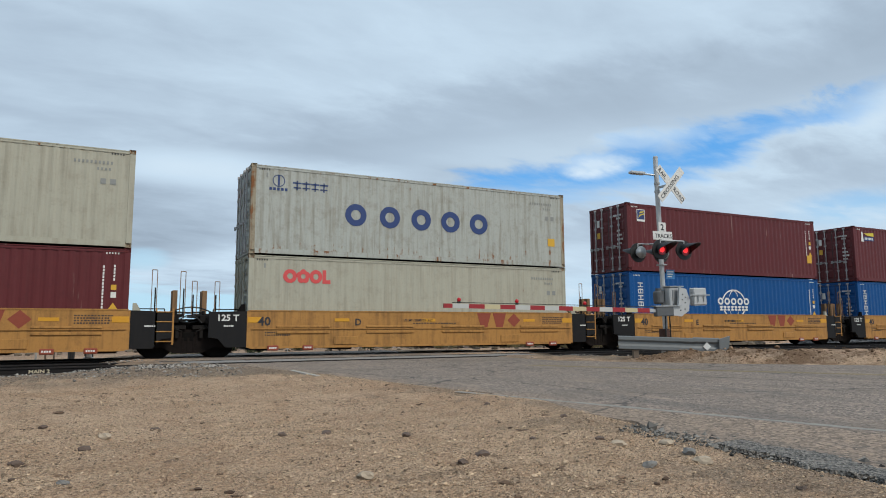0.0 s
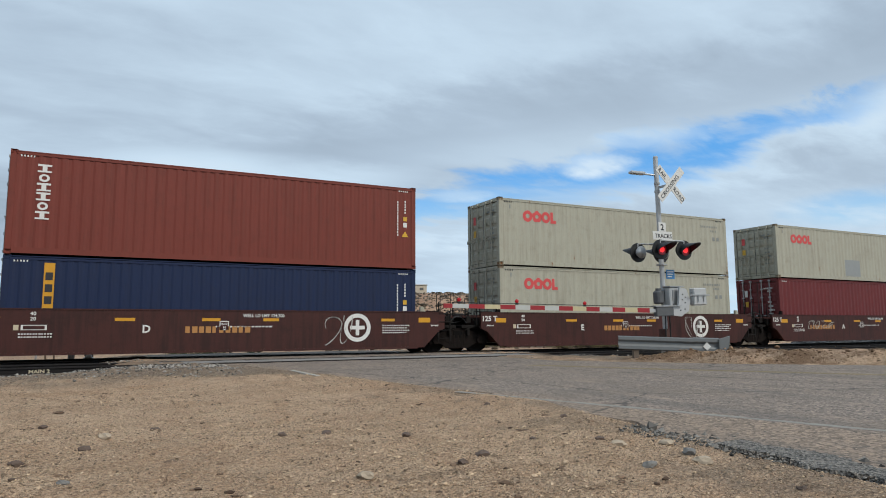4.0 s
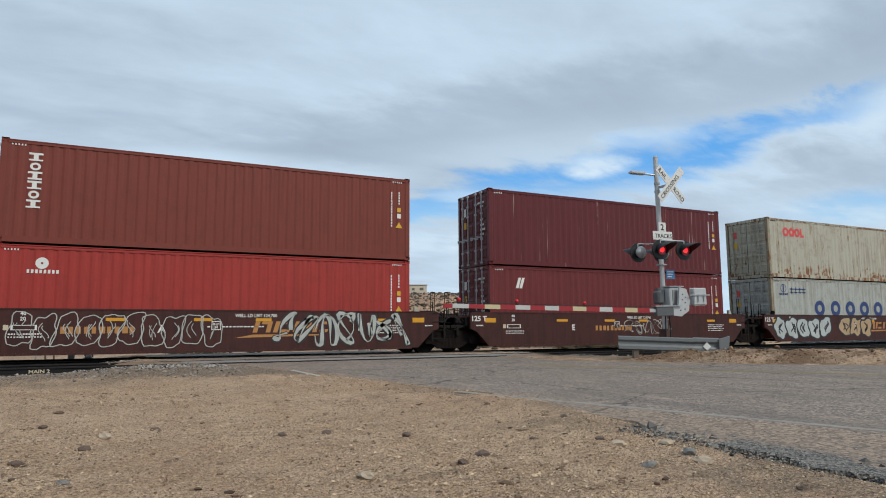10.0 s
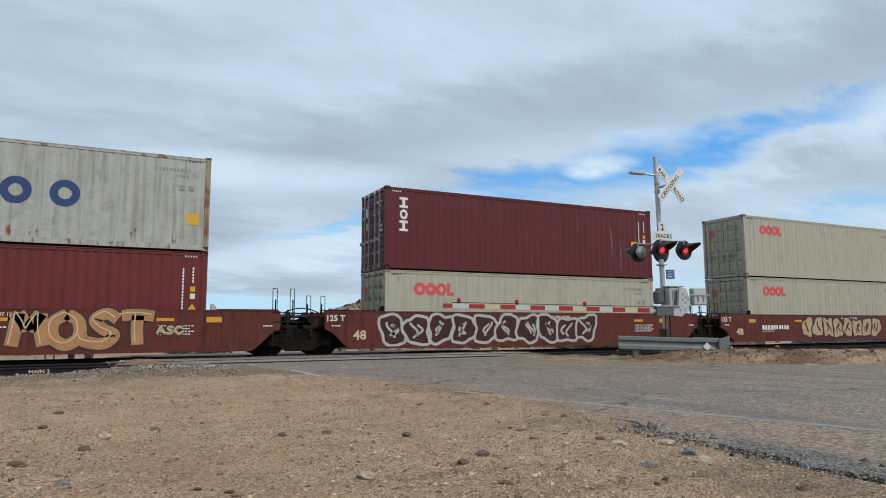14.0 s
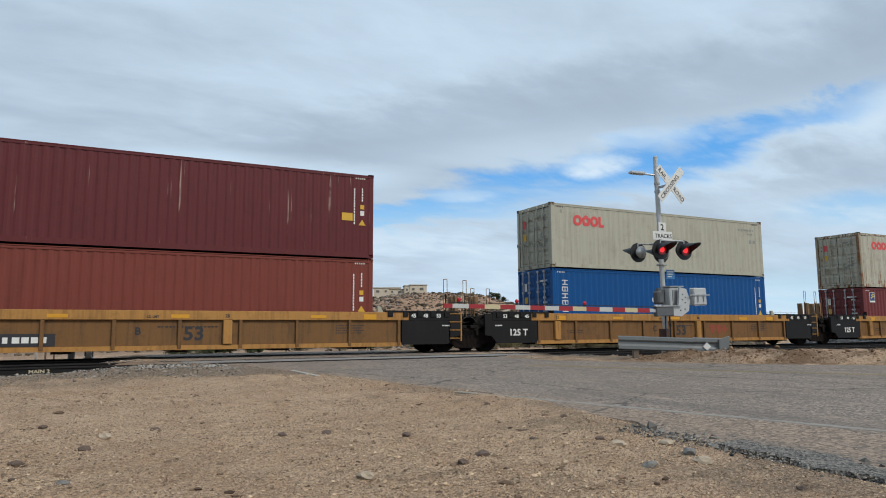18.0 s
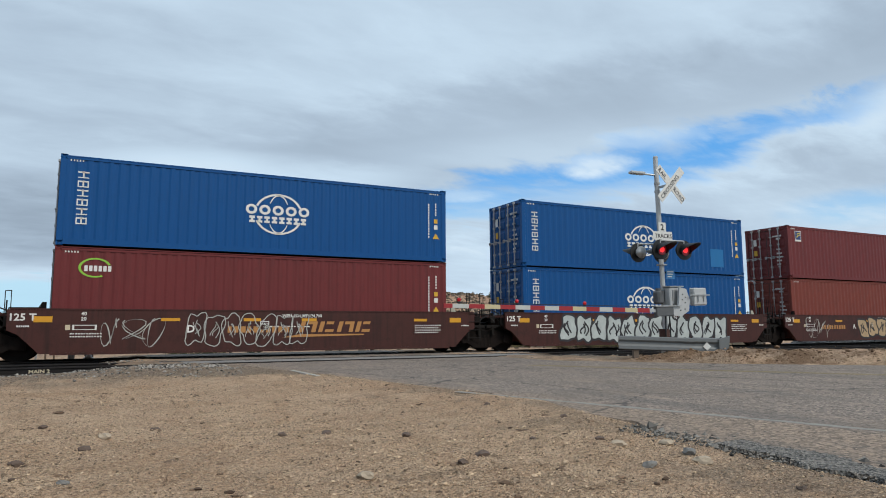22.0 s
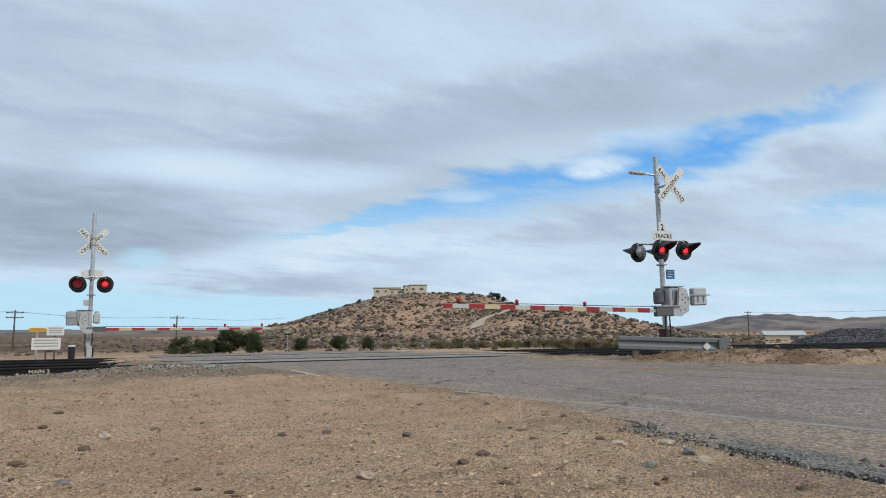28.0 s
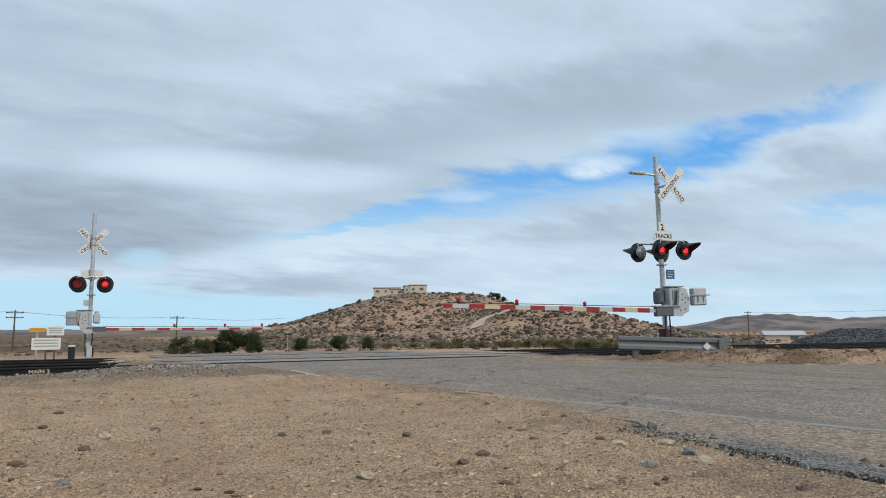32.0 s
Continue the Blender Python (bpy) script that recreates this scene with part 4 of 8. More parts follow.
    part("weight_bar", boxes((min(0.40 * k, 1.12 * k), max(0.40 * k, 1.12 * k), -0.56, -0.535, g + 0.40, g + 0.43), (0.70 * k - 0.012, 0.70 * k + 0.012, -0.56, -0.535, g + 0.24, g + 0.42), (0.90 * k - 0.012, 0.90 * k + 0.012, -0.56, -0.535, g + 0.24, g + 0.42)), GALV, s)
    part("base_plate", boxes((-0.11, 0.03, -0.13, 0.13, base_h - 0.05, base_h + 0.22), (-0.06, 0.10, -0.16, 0.05, 0.05, base_h), bevel=0.01), RUSTBROWN if sign_y < 0 else ALU, s, "rust-brown base casting" if sign_y < 0 else "")
    part("conduit", rods(0.018, ((0.09, -0.09, 0.05), (0.09, -0.09, gate_z)), ((-0.13, -0.16, gate_z - 0.1), (-0.10, -0.10, 0.1))), RUBBER, s)
    gate_arm(s, gate_len, gate_z, gate_y, gate_dir, (gate_len * 0.44, gate_len * 0.725, gate_len * 0.945), tilt, thick)
    return s


mast_a = signal_mast(pose(13.45, 13.45, 0.10, 0, -1.2, 0), 5.40, 2.80, 4.55, 3.22, 1.18, 6.85, -1, -0.43, 1, (0, 1), 0.5, 1.75, 0.058, -0.50, "tall aluminium crossing signal with red flashers and lowered gate")
part("floodlight_arm", rods(0.025, ((0, 0, 4.90), (-0.55, 0.1, 4.93))), GALV, mast_a)
part("floodlight", boxes((-0.85, -0.35, 0.02, 0.18, 4.90, 4.98), bevel=0.02), ALU, mast_a, "slim grey floodlight")
notice = part("notice", boxes((0.06, 0.36, -0.09, -0.08, 2.05, 2.30)), SIGNBLUE, mast_a, "small blue notice plate")
for k in range(3):
    part("notice_line", boxes((0.10, 0.32 - 0.03 * k, -0.094, -0.090, 2.23 - 0.065 * k, 2.26 - 0.065 * k)), WHITE, notice)
mast_b = signal_mast(pose(-0.40, 26.25, -0.12, 0, -0.6, 0), 5.02, 2.55, 4.05, 2.95, 1.00, 6.1, 1, -0.43, -0.68, (1,), 0.45, 0.4, 0.046, 0.13, "far aluminium crossing signal with red flashers and lowered gate")
part("small_lamp", boxes((-0.22, -0.06, -0.15, -0.08, 1.82, 2.02), bevel=0.02), GATEWHITE, mast_b, "small white box")


DULL = plain("dull_galvanised", (0.17, 0.1785, 0.1785), 0.5, 0.5, 0.2, 5.0)


def guard_rail(a, b, z0, z1):
    g = thing("guard_rail", "short grey steel guard rail with a diamond reflector", "guard rail")
    a, b = Vector(a), Vector(b)
    d = (b - a).normalized()
    nrm = Vector((d.y, -d.x, 0))
    L = (b - a).length
    prof = [(0.0, 0.0), (0.05, 0.02), (0.05, 0.095), (0.0, 0.145), (0.0, 0.20), (0.05, 0.25), (0.05, 0.32), (0.0, 0.345)]
    m = Matrix.Translation((a.x, a.y, 0)) @ Matrix.Rotation(math.atan2(d.y, d.x), 4, "Z")
    g.matrix_basis = m
    bm = bmesh.new()
    def beam(x0, x1, za, zb, k=1.0):
        rows = []
        for x, zz in ((x0, za), (x1, zb)):
            rows.append([bm.verts.new((x, -y - off, zz + z * k)) for off in (0.0, -0.006) for y, z in (prof if off == 0 else prof[::-1])])
        n = len(rows[0])
        for i in range(n):
            bm.faces.new((rows[0][i], rows[0][(i + 1) % n], rows[1][(i + 1) % n], rows[1][i]))
        bm.faces.new(rows[0][::-1])
        bm.faces.new(rows[1])
        bmesh.ops.recalc_face_normals(bm, faces=bm.faces[:])
    beam(0, L * 0.70, z0, z0 + (z1 - z0) * 0.7)
    part("beam", bm, DULL, g, "W-shaped steel beam")
    bm = bmesh.new()
    beam(L * 0.69, L * 0.93, z0 + (z1 - z0) * 0.7 - 0.015, z1 - 0.01, 1.1)
    part("end_piece", bm, DULL, g)
    bm = bmesh.new()
    prism(bm, [(L * 0.92, z1 + 0.0), (L * 1.0, z1 - 0.06), (L * 1.02, z1 + 0.42), (L * 0.92, z1 + 0.34)], -0.10, -0.02)
    part("end_shoe", bm, DULL, g, "flared end shoe")
    bm = bmesh.new()
    c = L * 0.81
    prism(bm, [(c - 0.10, z1 + 0.16), (c, z1 + 0.06), (c + 0.10, z1 + 0.16), (c, z1 + 0.27)], -0.075, -0.068)
    part("reflector", bm, WHITE, g, "white diamond reflector")
    for x in (0.45, L * 0.55, L * 0.97):
        part("post", boxes((x - 0.07, x + 0.07, 0.0, 0.15, 0.0, z1 + 0.2), bevel=0.01), plain("post_timber", (0.136, 0.102, 0.0765), 0.85), g, "weathered timber post")
    return g


guard_rail((11.75, 13.40), (14.15, 12.10), 0.31, 0.21)


# ---- containers ----
LONG, WIDE, TALL, LOW = 12.192, 2.438, 2.896, 2.591
shapes = {}


def keep(key, make, smooth=False):
    if key not in shapes:
        shapes[key] = mesh_of(make(), key if isinstance(key, str) else str(key[0]), smooth)
    return shapes[key]


def corrugated(length, h, pitch, depth):
    """A panel in the xz plane, its outer crests at y = 0, waves inward."""
    bm = bmesh.new()
    n = round(length / pitch)
    p = length / n
    rows = []
    for i in range(n):
        x = -length / 2 + i * p
        for fx, y in ((0.0, 0.0), (0.28, 0.0), (0.5, depth), (0.78, depth)):
            rows.append((x + fx * p, y))
    rows.append((length / 2, 0.0))
    prev = None
    for x, y in rows:
        cur = [bm.verts.new((x, y, 0)), bm.verts.new((x, y, h)), bm.verts.new((x, y + 0.003, 0)), bm.verts.new((x, y + 0.003, h))]
        if prev:
            bm.faces.new((prev[0], cur[0], cur[1], prev[1]))
            bm.faces.new((prev[2], prev[3], cur[3], cur[2]))
        prev = cur
    return bm


def casting():
    bm = box(bmesh.new(), -0.089, 0.089, -0.081, 0.081, 0, 0.118)
    bm.normal_update()
    for f in [f for f in bm.faces if abs(f.normal.z) < 0.5]:
        bmesh.ops.inset_individual(bm, faces=[f], thickness=0.034)
        bmesh.ops.translate(bm, verts=f.verts[:], vec=f.normal * -0.045)
    return bm


STICK = plain("sticker_yellow", (0.527, 0.306, 0.0255), 0.5, 0, 0.08, 12.0)
DOORROD = plain("door_rod", (0.32, 0.32, 0.32), 0.5, 0.3, 0.25, 8.0)
GASKET = plain("door_gasket", (0.0255, 0.0255, 0.0255), 0.7)
COLORNAME = {"W": "grey-white", "X": "rust-streaked grey", "C": "worn white", "M": "maroon", "P": "dark maroon", "T": "oxide red", "O": "orange-brown", "R": "bright red", "B": "blue", "N": "navy blue", "G": "green", "L": "pale green"}


def flower(bm, cx, cz, r, y):
    """A blossom with five petals and an open middle."""
    rows = []
    for i in range(40):
        a = 2 * math.pi * i / 40
        ro = r * (0.86 + 0.20 * abs(math.cos(2.5 * (a - math.pi / 2))))
        rows.append([bm.verts.new((cx + q * math.cos(a), yy, cz + q * math.sin(a))) for q, yy in ((ro, y - 0.004), (r * 0.36, y - 0.004), (r * 0.36, y), (ro, y))])
    for i in range(40):
        p, q = rows[i], rows[(i + 1) % 40]
        for j in range(4):
            bm.faces.new((p[j], p[(j + 1) % 4], q[(j + 1) % 4], q[j]))
    bmesh.ops.recalc_face_normals(bm, faces=bm.faces[:])
    return bm


def livery(c, kind, H, color):
    """Marks on the near side, as plain shapes."""
    y = -WIDE / 2 + 0.010
    light = color in "WXC"
    code = (PINK if color in "WX" else NAVY) if light else WHITE
    if kind == "rings":                      # red ring mark, high on the door half
        zc, r = H - 0.66, 0.22
        mark = put("logo", keep(("flower", H), lambda: flower(bmesh.new(), -4.36, zc, r, y)), PINK, c, "red flower-shaped mark between rings")
        put("ring_mark", keep(("ring_a", H), lambda: ring(bmesh.new(), -4.79, zc, r, 0.095, y - 0.004, y, 24)), PINK, mark)
        put("ring_mark", keep(("ring_b", H), lambda: ring(bmesh.new(), -3.94, zc, r, 0.095, y - 0.004, y, 24, 0.95)), PINK, mark)
        put("foot_mark", keep(("foot", H), lambda: prism(bmesh.new(), [(-3.72, zc + r), (-3.60, zc + r), (-3.60, zc - r * 0.45), (-3.45, zc - r * 0.45), (-3.45, zc - r), (-3.72, zc - r)], y - 0.004, y)), PINK, mark)
    elif kind == "letters":                  # five large navy rings and a small crest
        for x in (-2.59, -1.35, -0.15, 1.02, 2.20):
            put("ring_mark", keep(("bigring", H), lambda: ring(bmesh.new(), 0, H * 0.505, 0.38, 0.175, y - 0.004, y, 28, 1.0)), NAVY, c, "large navy blue ring-shaped mark", pose(x, 0, 0))
        def crest():
            bm = bmesh.new()
            for i in range(4):
                x = -4.76 + 0.30 * i
                box(bm, x, x + 0.28, y - 0.004, y, H - 0.55, H - 0.50)
                box(bm, x + 0.12, x + 0.16, y - 0.004, y, H - 0.76, H - 0.45)
                box(bm, x + 0.02, x + 0.26, y - 0.004, y, H - 0.70, H - 0.66)
            ring(bm, -5.22, H - 0.50, 0.20, 0.175, y - 0.004, y, 20)
            box(bm, -5.25, -5.19, y - 0.004, y, H - 0.66, H - 0.30)
            bars(bm, -5.52, H - 0.82, 0.62, 0.09, 5, y, 0.3)
            return bm
        put("crest", keep(("crest", H), crest), NAVY, c, "small navy crest and bars")
    elif kind == "globe":                    # white globe arcs round two bars, and a column of signs
        def make():
            bm = bmesh.new()
            cx, cz, s = 0.07, H - 1.28, 1.0
            for i in range(5):
                x = cx - 1.03 + 0.42 * i
                ring(bm, x + 0.17, cz + 0.10, 0.16, 0.08, y - 0.004, y, 16, 1.12)
            for i in range(8):
                x = cx - 0.92 + 0.235 * i
                box(bm, x, x + 0.17, y - 0.004, y, cz - 0.32, cz - 0.25)
                box(bm, x, x + 0.17, y - 0.004, y, cz - 0.19, cz - 0.11)
                box(bm, x + 0.05, x + 0.12, y - 0.004, y, cz - 0.25, cz - 0.19)
            for a0, a1 in ((22, 158), (202, 338)):
                ring(bm, cx, cz - 0.02, 0.66, 0.60, y - 0.004, y, 22, 1.18, a0, a1)
                ring(bm, cx, cz - 0.02, 0.63, 0.585, y - 0.004, y, 22, 0.55, a0 + 12, a1 - 12)
            return bm
        put("logo", keep(("globe", H), make), WHITE, c, "white globe-shaped mark")
        def column():
            bm = bmesh.new()
            for i in range(6):
                z = H - 0.46 - 0.265 * i
                box(bm, -5.64, -5.36, y - 0.004, y, z - 0.05, z - 0.01)
                box(bm, -5.64, -5.36, y - 0.004, y, z - 0.20, z - 0.17)
                box(bm, -5.52, -5.48, y - 0.004, y, z - 0.17, z)
                if i % 2:
                    box(bm, -5.64, -5.61, y - 0.004, y, z - 0.17, z - 0.05)
                    box(bm, -5.39, -5.36, y - 0.004, y, z - 0.17, z - 0.05)
            return bm
        put("side_lettering", keep(("column", H), column), WHITE, c, "column of white signs")["kind"] = "stuff"
    elif kind in ("tall", "small3"):         # an upright row of blocky white marks
        n = 6 if kind == "tall" else 3
        def make():
            bm = bmesh.new()
            for i in range(n):
                h = 0.25 if n == 6 else 0.40
                z = H - 0.36 - (h + 0.015) * i
                w = 0.34 if n == 6 else 0.32
                x = -5.43 if n == 6 else -5.57
                if i % 3 == 1:
                    ring(bm, x + w / 2, z - h / 2, h * 0.44, h * 0.22, y - 0.004, y, 16, 1.2 if n == 6 else 0.85)
                else:
                    box(bm, x, x + w, y - 0.004, y, z - h * 0.24, z - 0.005)
                    box(bm, x, x + w, y - 0.004, y, z - h + 0.02, z - h * 0.74)
                    box(bm, x + w * 0.33, x + w * 0.67, y - 0.004, y, z - h * 0.74, z - h * 0.24)
            return bm
        put("logo", keep((kind, H), make), WHITE, c, "upright row of white marks")
    elif kind == "square":                   # navy square with a lemon swoosh
        b = put("logo", keep(("square", H), lambda: boxes((-5.55, -5.10, y - 0.004, y, H - 0.78, H - 0.26))), WHITE, c, "square navy and yellow sticker")
        put("field", keep(("field", H), lambda: boxes((-5.52, -5.13, y - 0.007, y - 0.004, H - 0.69, H - 0.29))), NAVY, b)
        def swoosh():
            bm = bmesh.new()
            prism(bm, [(-5.48, H - 0.66), (-5.40, H - 0.50), (-5.15, H - 0.42), (-5.16, H - 0.47), (-5.36, H - 0.54)], y - 0.010, y - 0.007)
            prism(bm, [(-5.42, H - 0.44), (-5.35, H - 0.36), (-5.15, H - 0.33), (-5.17, H - 0.38)], y - 0.010, y - 0.007)
            return bm
        put("swoosh", keep(("swoosh", H), swoosh), LEMON, b)
    elif kind == "beacon":
        def wedge():
            bm = bmesh.new()
            prism(bm, [(-5.20, H - 0.36), (-4.35, H - 0.30), (-4.35, H - 0.50), (-4.90, H - 0.46)], y - 0.004, y)
            return bm
        put("logo", keep(("wedge", H), wedge), LEMON, c, "yellow wedge-shaped mark")
        put("name_bar", keep(("bar", H), lambda: boxes((-5.20, -4.35, y - 0.004, y, H - 0.74, H - 0.52))), NAVY, c, "navy blue name bar")
        put("name_lettering", keep(("barmarks", H), lambda: bars(bmesh.new(), -5.15, H - 0.69, 0.76, 0.12, 6, y - 0.004, 0.35)), WHITE, c)
        def tower():
            bm = bmesh.new()
            prism(bm, [(-5.45, H - 0.80), (-5.23, H - 0.80), (-5.28, H - 0.46), (-5.28, H - 0.34), (-5.35, H - 0.26), (-5.41, H - 0.34), (-5.41, H - 0.46)], y - 0.004, y)
            return bm
        put("tower_mark", keep(("tower", H), tower), WHITE, c)
    elif kind == "disc":
        put("logo", keep(("disc", H), lambda: ring(bmesh.new(), -4.95, H - 0.52, 0.16, 0.03, y - 0.004, y, 18)), WHITE, c, "small white disc mark")
        put("name_lettering", keep(("discbar", H), lambda: bars(bmesh.new(), -5.30, H - 0.80, 0.80, 0.10, 8, y, 0.4)), WHITE, c)
    elif kind == "slashes":
        def make():
            bm = bmesh.new()
            for k in (0, 1):
                prism(bm, [(-4.95 + 0.16 * k, H - 0.85), (-4.83 + 0.16 * k, H - 0.85), (-4.70 + 0.16 * k, H - 0.45), (-4.82 + 0.16 * k, H - 0.45)], y - 0.004, y)
            return bm
        put("logo", keep(("slashes", H), make), WHITE, c, "two slanted white strokes")
    elif kind == "oval":
        put("logo", keep(("oval", H), lambda: ring(bmesh.new(), -5.08, H - 0.60, 0.28, 0.235, y - 0.004, y, 24, 1.5, 20, 300)), LIME, c, "green oval mark")
        put("name_lettering", keep(("ovalbar", H), lambda: bars(bmesh.new(), -5.35, H - 0.70, 0.72, 0.16, 6, y, 0.3)), WHITE, c)
    elif kind == "banner":                   # white upright banner with dark marks
        b = put("logo", keep(("banner", H), lambda: boxes((-5.53, -5.08, y - 0.004, y, H - 2.35, H - 0.22))), WHITE, c, "white upright banner with dark marks")
        put("banner_lettering", keep(("bannermarks", H), lambda: bars(bmesh.new(), -5.43, H - 2.25, 0.25, 1.75, 8, y - 0.004, 0.35, None, True)), DARK, b)
    elif kind == "yellowbanner":
        put("logo", keep(("ybanner", H), lambda: boxes((-5.12, -4.86, y - 0.004, y, 0.5, H - 0.2))), AMBER, c, "yellow upright banner")
        put("banner_lettering", keep(("ybmarks", H), lambda: bars(bmesh.new(), -5.08, 0.6, 0.18, H - 0.95, 5, y - 0.006, 0.35, None, True)), DARK, c)
    elif kind == "wide":                     # a line of tall pale blocks
        def make():
            bm = bmesh.new()
            bars(bm, -2.9, 1.12, 2.4, 0.66, 5, y, 0.25)
            bars(bm, -0.1, 1.12, 3.4, 0.66, 8, y, 0.25)
            bars(bm, -5.6, 1.7, 0.3, 0.5, 2, y, 0.25, None, True)
            return bm
        put("logo", keep(("wide", H), make), WHITE, c, "row of tall white marks")
    # owner's code, sizes and warning signs at the far end of the side
    ink = DARK if light else WHITE
    if light:
        put("code_lettering", keep(("codeh", H), lambda: bars(bars(bmesh.new(), 4.50, H - 0.50, 1.05, 0.09, 10, y, 0.5), 5.10, H - 0.68, 0.40, 0.08, 4, y, 0.5)), GREYINK, c, "small grey code marks")["kind"] = "stuff"
        put("sticker", keep(("stickw", H), lambda: boxes((5.45, 5.60, y - 0.004, y, H - 1.08, H - 0.92), (5.20, 5.34, y - 0.004, y, H - 1.08, H - 0.92))), GREYINK, c)
    else:
        put("code_lettering", keep(("codev", H), lambda: bars(bars(bmesh.new(), 5.39, H - 1.75, 0.045, 1.25, 13, y, 0.25, None, True), 5.67, H - 0.95, 0.045, 0.48, 5, y, 0.25, None, True)), WHITE, c, "upright white code marks")["kind"] = "stuff"
        put("sticker", keep(("stick", H), lambda: boxes((5.62, 5.76, y - 0.004, y, H - 1.22, H - 1.07))), STICK, c, "yellow sticker")
        put("sticker", keep(("stick2", H), lambda: boxes((5.62, 5.76, y - 0.004, y, H - 1.44, H - 1.28))), WHITE, c)
        put("warning_triangle", keep(("warn", H), lambda: prism(bmesh.new(), [(5.56, H - 1.78), (5.82, H - 1.78), (5.69, H - 1.58)], y - 0.004, y)), STICK, c, "yellow warning triangle")
    put("height_stripe", keep(("stripes", H), lambda: bars(bars(bmesh.new(), -5.85, H - 0.19, 0.38, 0.05, 5, y, 0.55), 5.45, H - 0.19, 0.38, 0.05, 5, y, 0.55)), ink if light else WHITE, c, "row of height warning dashes")["kind"] = "stuff"


GREYINK = plain("grey_marking", (0.204, 0.2125, 0.204), 0.6, 0, 0.15, 12.0)


PATCHGREY = plain("grey_patch", (0.2295, 0.2465, 0.2465), 0.6, 0, 0.1, 4.0)
PATCHPALE = plain("pale_patch", (0.425, 0.4335, 0.391), 0.6, 0, 0.08, 4.0)
PATCHBLUE = plain("blue_patch", (0.0051, 0.119, 0.306), 0.5, 0, 0.08, 4.0)
PATCHBROWN = plain("brown_patch", (0.0765, 0.0153, 0.0119), 0.6, 0, 0.15, 4.0)
PATCHRUST = steel_paint("rust_patch", (0.176, 0.06, 0.024), 0.8, 0.9, 0.6, (0.216, 0.1584, 0.1008), 0.2)


def container(color, kind, H, x, z, extra="", patches=()):
    c = thing("shipping_container", "%s corrugated steel forty-foot shipping container%s" % (COLORNAME[color], extra), "shipping container", "containers on the train")
    P = PAINT[color]
    hl, hw = LONG / 2, WIDE / 2
    wave = 0.011 if color in "WXC" else 0.018
    side = keep(("side", H, wave), lambda: corrugated(LONG - 0.32, H - 0.30, 0.278, wave))
    put("side_wall", side, P, c, "", pose(0, -hw + 0.012, 0.17))
    put("side_wall", side, P, c, "", pose(0, hw - 0.012, 0.17, 0, 0, 180))
    put("roof", keep("roof", lambda: boxes((-hl + 0.05, hl - 0.05, -hw + 0.05, hw - 0.05, -0.03, 0.0))), P, c, "", pose(0, 0, H - 0.02))
    put("floor", keep("floor", lambda: boxes((-hl + 0.1, hl - 0.1, -hw + 0.06, hw - 0.06, 0.0, 0.12))), IRON, c, "", pose(0, 0, 0.03))
    put("front_wall", keep(("front", H), lambda: corrugated(WIDE - 0.28, H - 0.26, 0.25, 0.04)), P, c, "", pose(hl - 0.02, 0, 0.14, 0, 0, 90))
    rail = keep("toprail", lambda: boxes((-hl + 0.17, hl - 0.17, -0.03, 0.03, -0.03, 0.03)))
    low = keep("lowrail", lambda: boxes((-hl + 0.17, hl - 0.17, -0.025, 0.025, 0.0, 0.16)))
    for s in (-1, 1):
        put("top_rail", rail, P, c, "", pose(0, s * (hw - 0.03), H - 0.10))
        put("bottom_rail", low, P, c, "", pose(0, s * (hw - 0.025), 0.02))
    post = keep(("post", H), lambda: boxes((-0.08, 0.08, -0.075, 0.075, 0.118, H - 0.118), bevel=0.01))
    cast = keep("casting", casting)
    head = keep("header", lambda: boxes((-0.06, 0.06, -hw + 0.15, hw - 0.15, 0, 0.14)))
    for sx in (-1, 1):
        put("header", head, P, c, "", pose(sx * (hl - 0.07), 0, H - 0.15))
        put("end_sill", head, P, c, "", pose(sx * (hl - 0.07), 0, 0.01))
        for sy in (-1, 1):
            put("corner_post", post, RUSTY if color in "CX" else P, c, "", pose(sx * (hl - 0.082), sy * (hw - 0.077), 0))
            for z0 in (0.0, H - 0.118):
                put("corner_casting", cast, RUSTY if color in "CXW" else P, c, "", pose(sx * (hl - 0.089), sy * (hw - 0.081), z0))
    # doors at the left end
    def leaf():
        """A pressed steel leaf: two columns of five raised panels, in one sheet."""
        bm = bmesh.new()
        ys_ = [(-0.515, 0), (-0.48, 0), (-0.44, 1), (-0.06, 1), (-0.02, 0), (0.02, 0), (0.06, 1), (0.44, 1), (0.48, 0), (0.515, 0)]
        zs_, step = [(0.17, 0)], (H - 0.40) / 5
        for k in range(5):
            lo, hi = 0.20 + step * k + 0.04, 0.20 + step * (k + 1) - 0.04
            zs_ += [(lo, 0), (lo + 0.06, 1), (hi - 0.06, 1), (hi, 0)]
        zs_.append((H - 0.17, 0))
        rows = [[bm.verts.new((-0.02 - 0.032 * (fy * fz), y, z)) for y, fy in ys_] for z, fz in zs_]
        for p, q in zip(rows, rows[1:]):
            for i in range(len(p) - 1):
                bm.faces.new((p[i], q[i], q[i + 1], p[i + 1]))
        rim = [e for e in bm.edges if e.is_boundary]
        back = bmesh.ops.extrude_edge_only(bm, edges=rim)["geom"]
        for v in back:
            if isinstance(v, bmesh.types.BMVert):
                v.co.x = 0.0
        bmesh.ops.recalc_face_normals(bm, faces=bm.faces[:])
        if sum(f.normal.x * f.calc_area() for f in bm.faces) > 0:
            bmesh.ops.reverse_faces(bm, faces=bm.faces[:])
        return bm
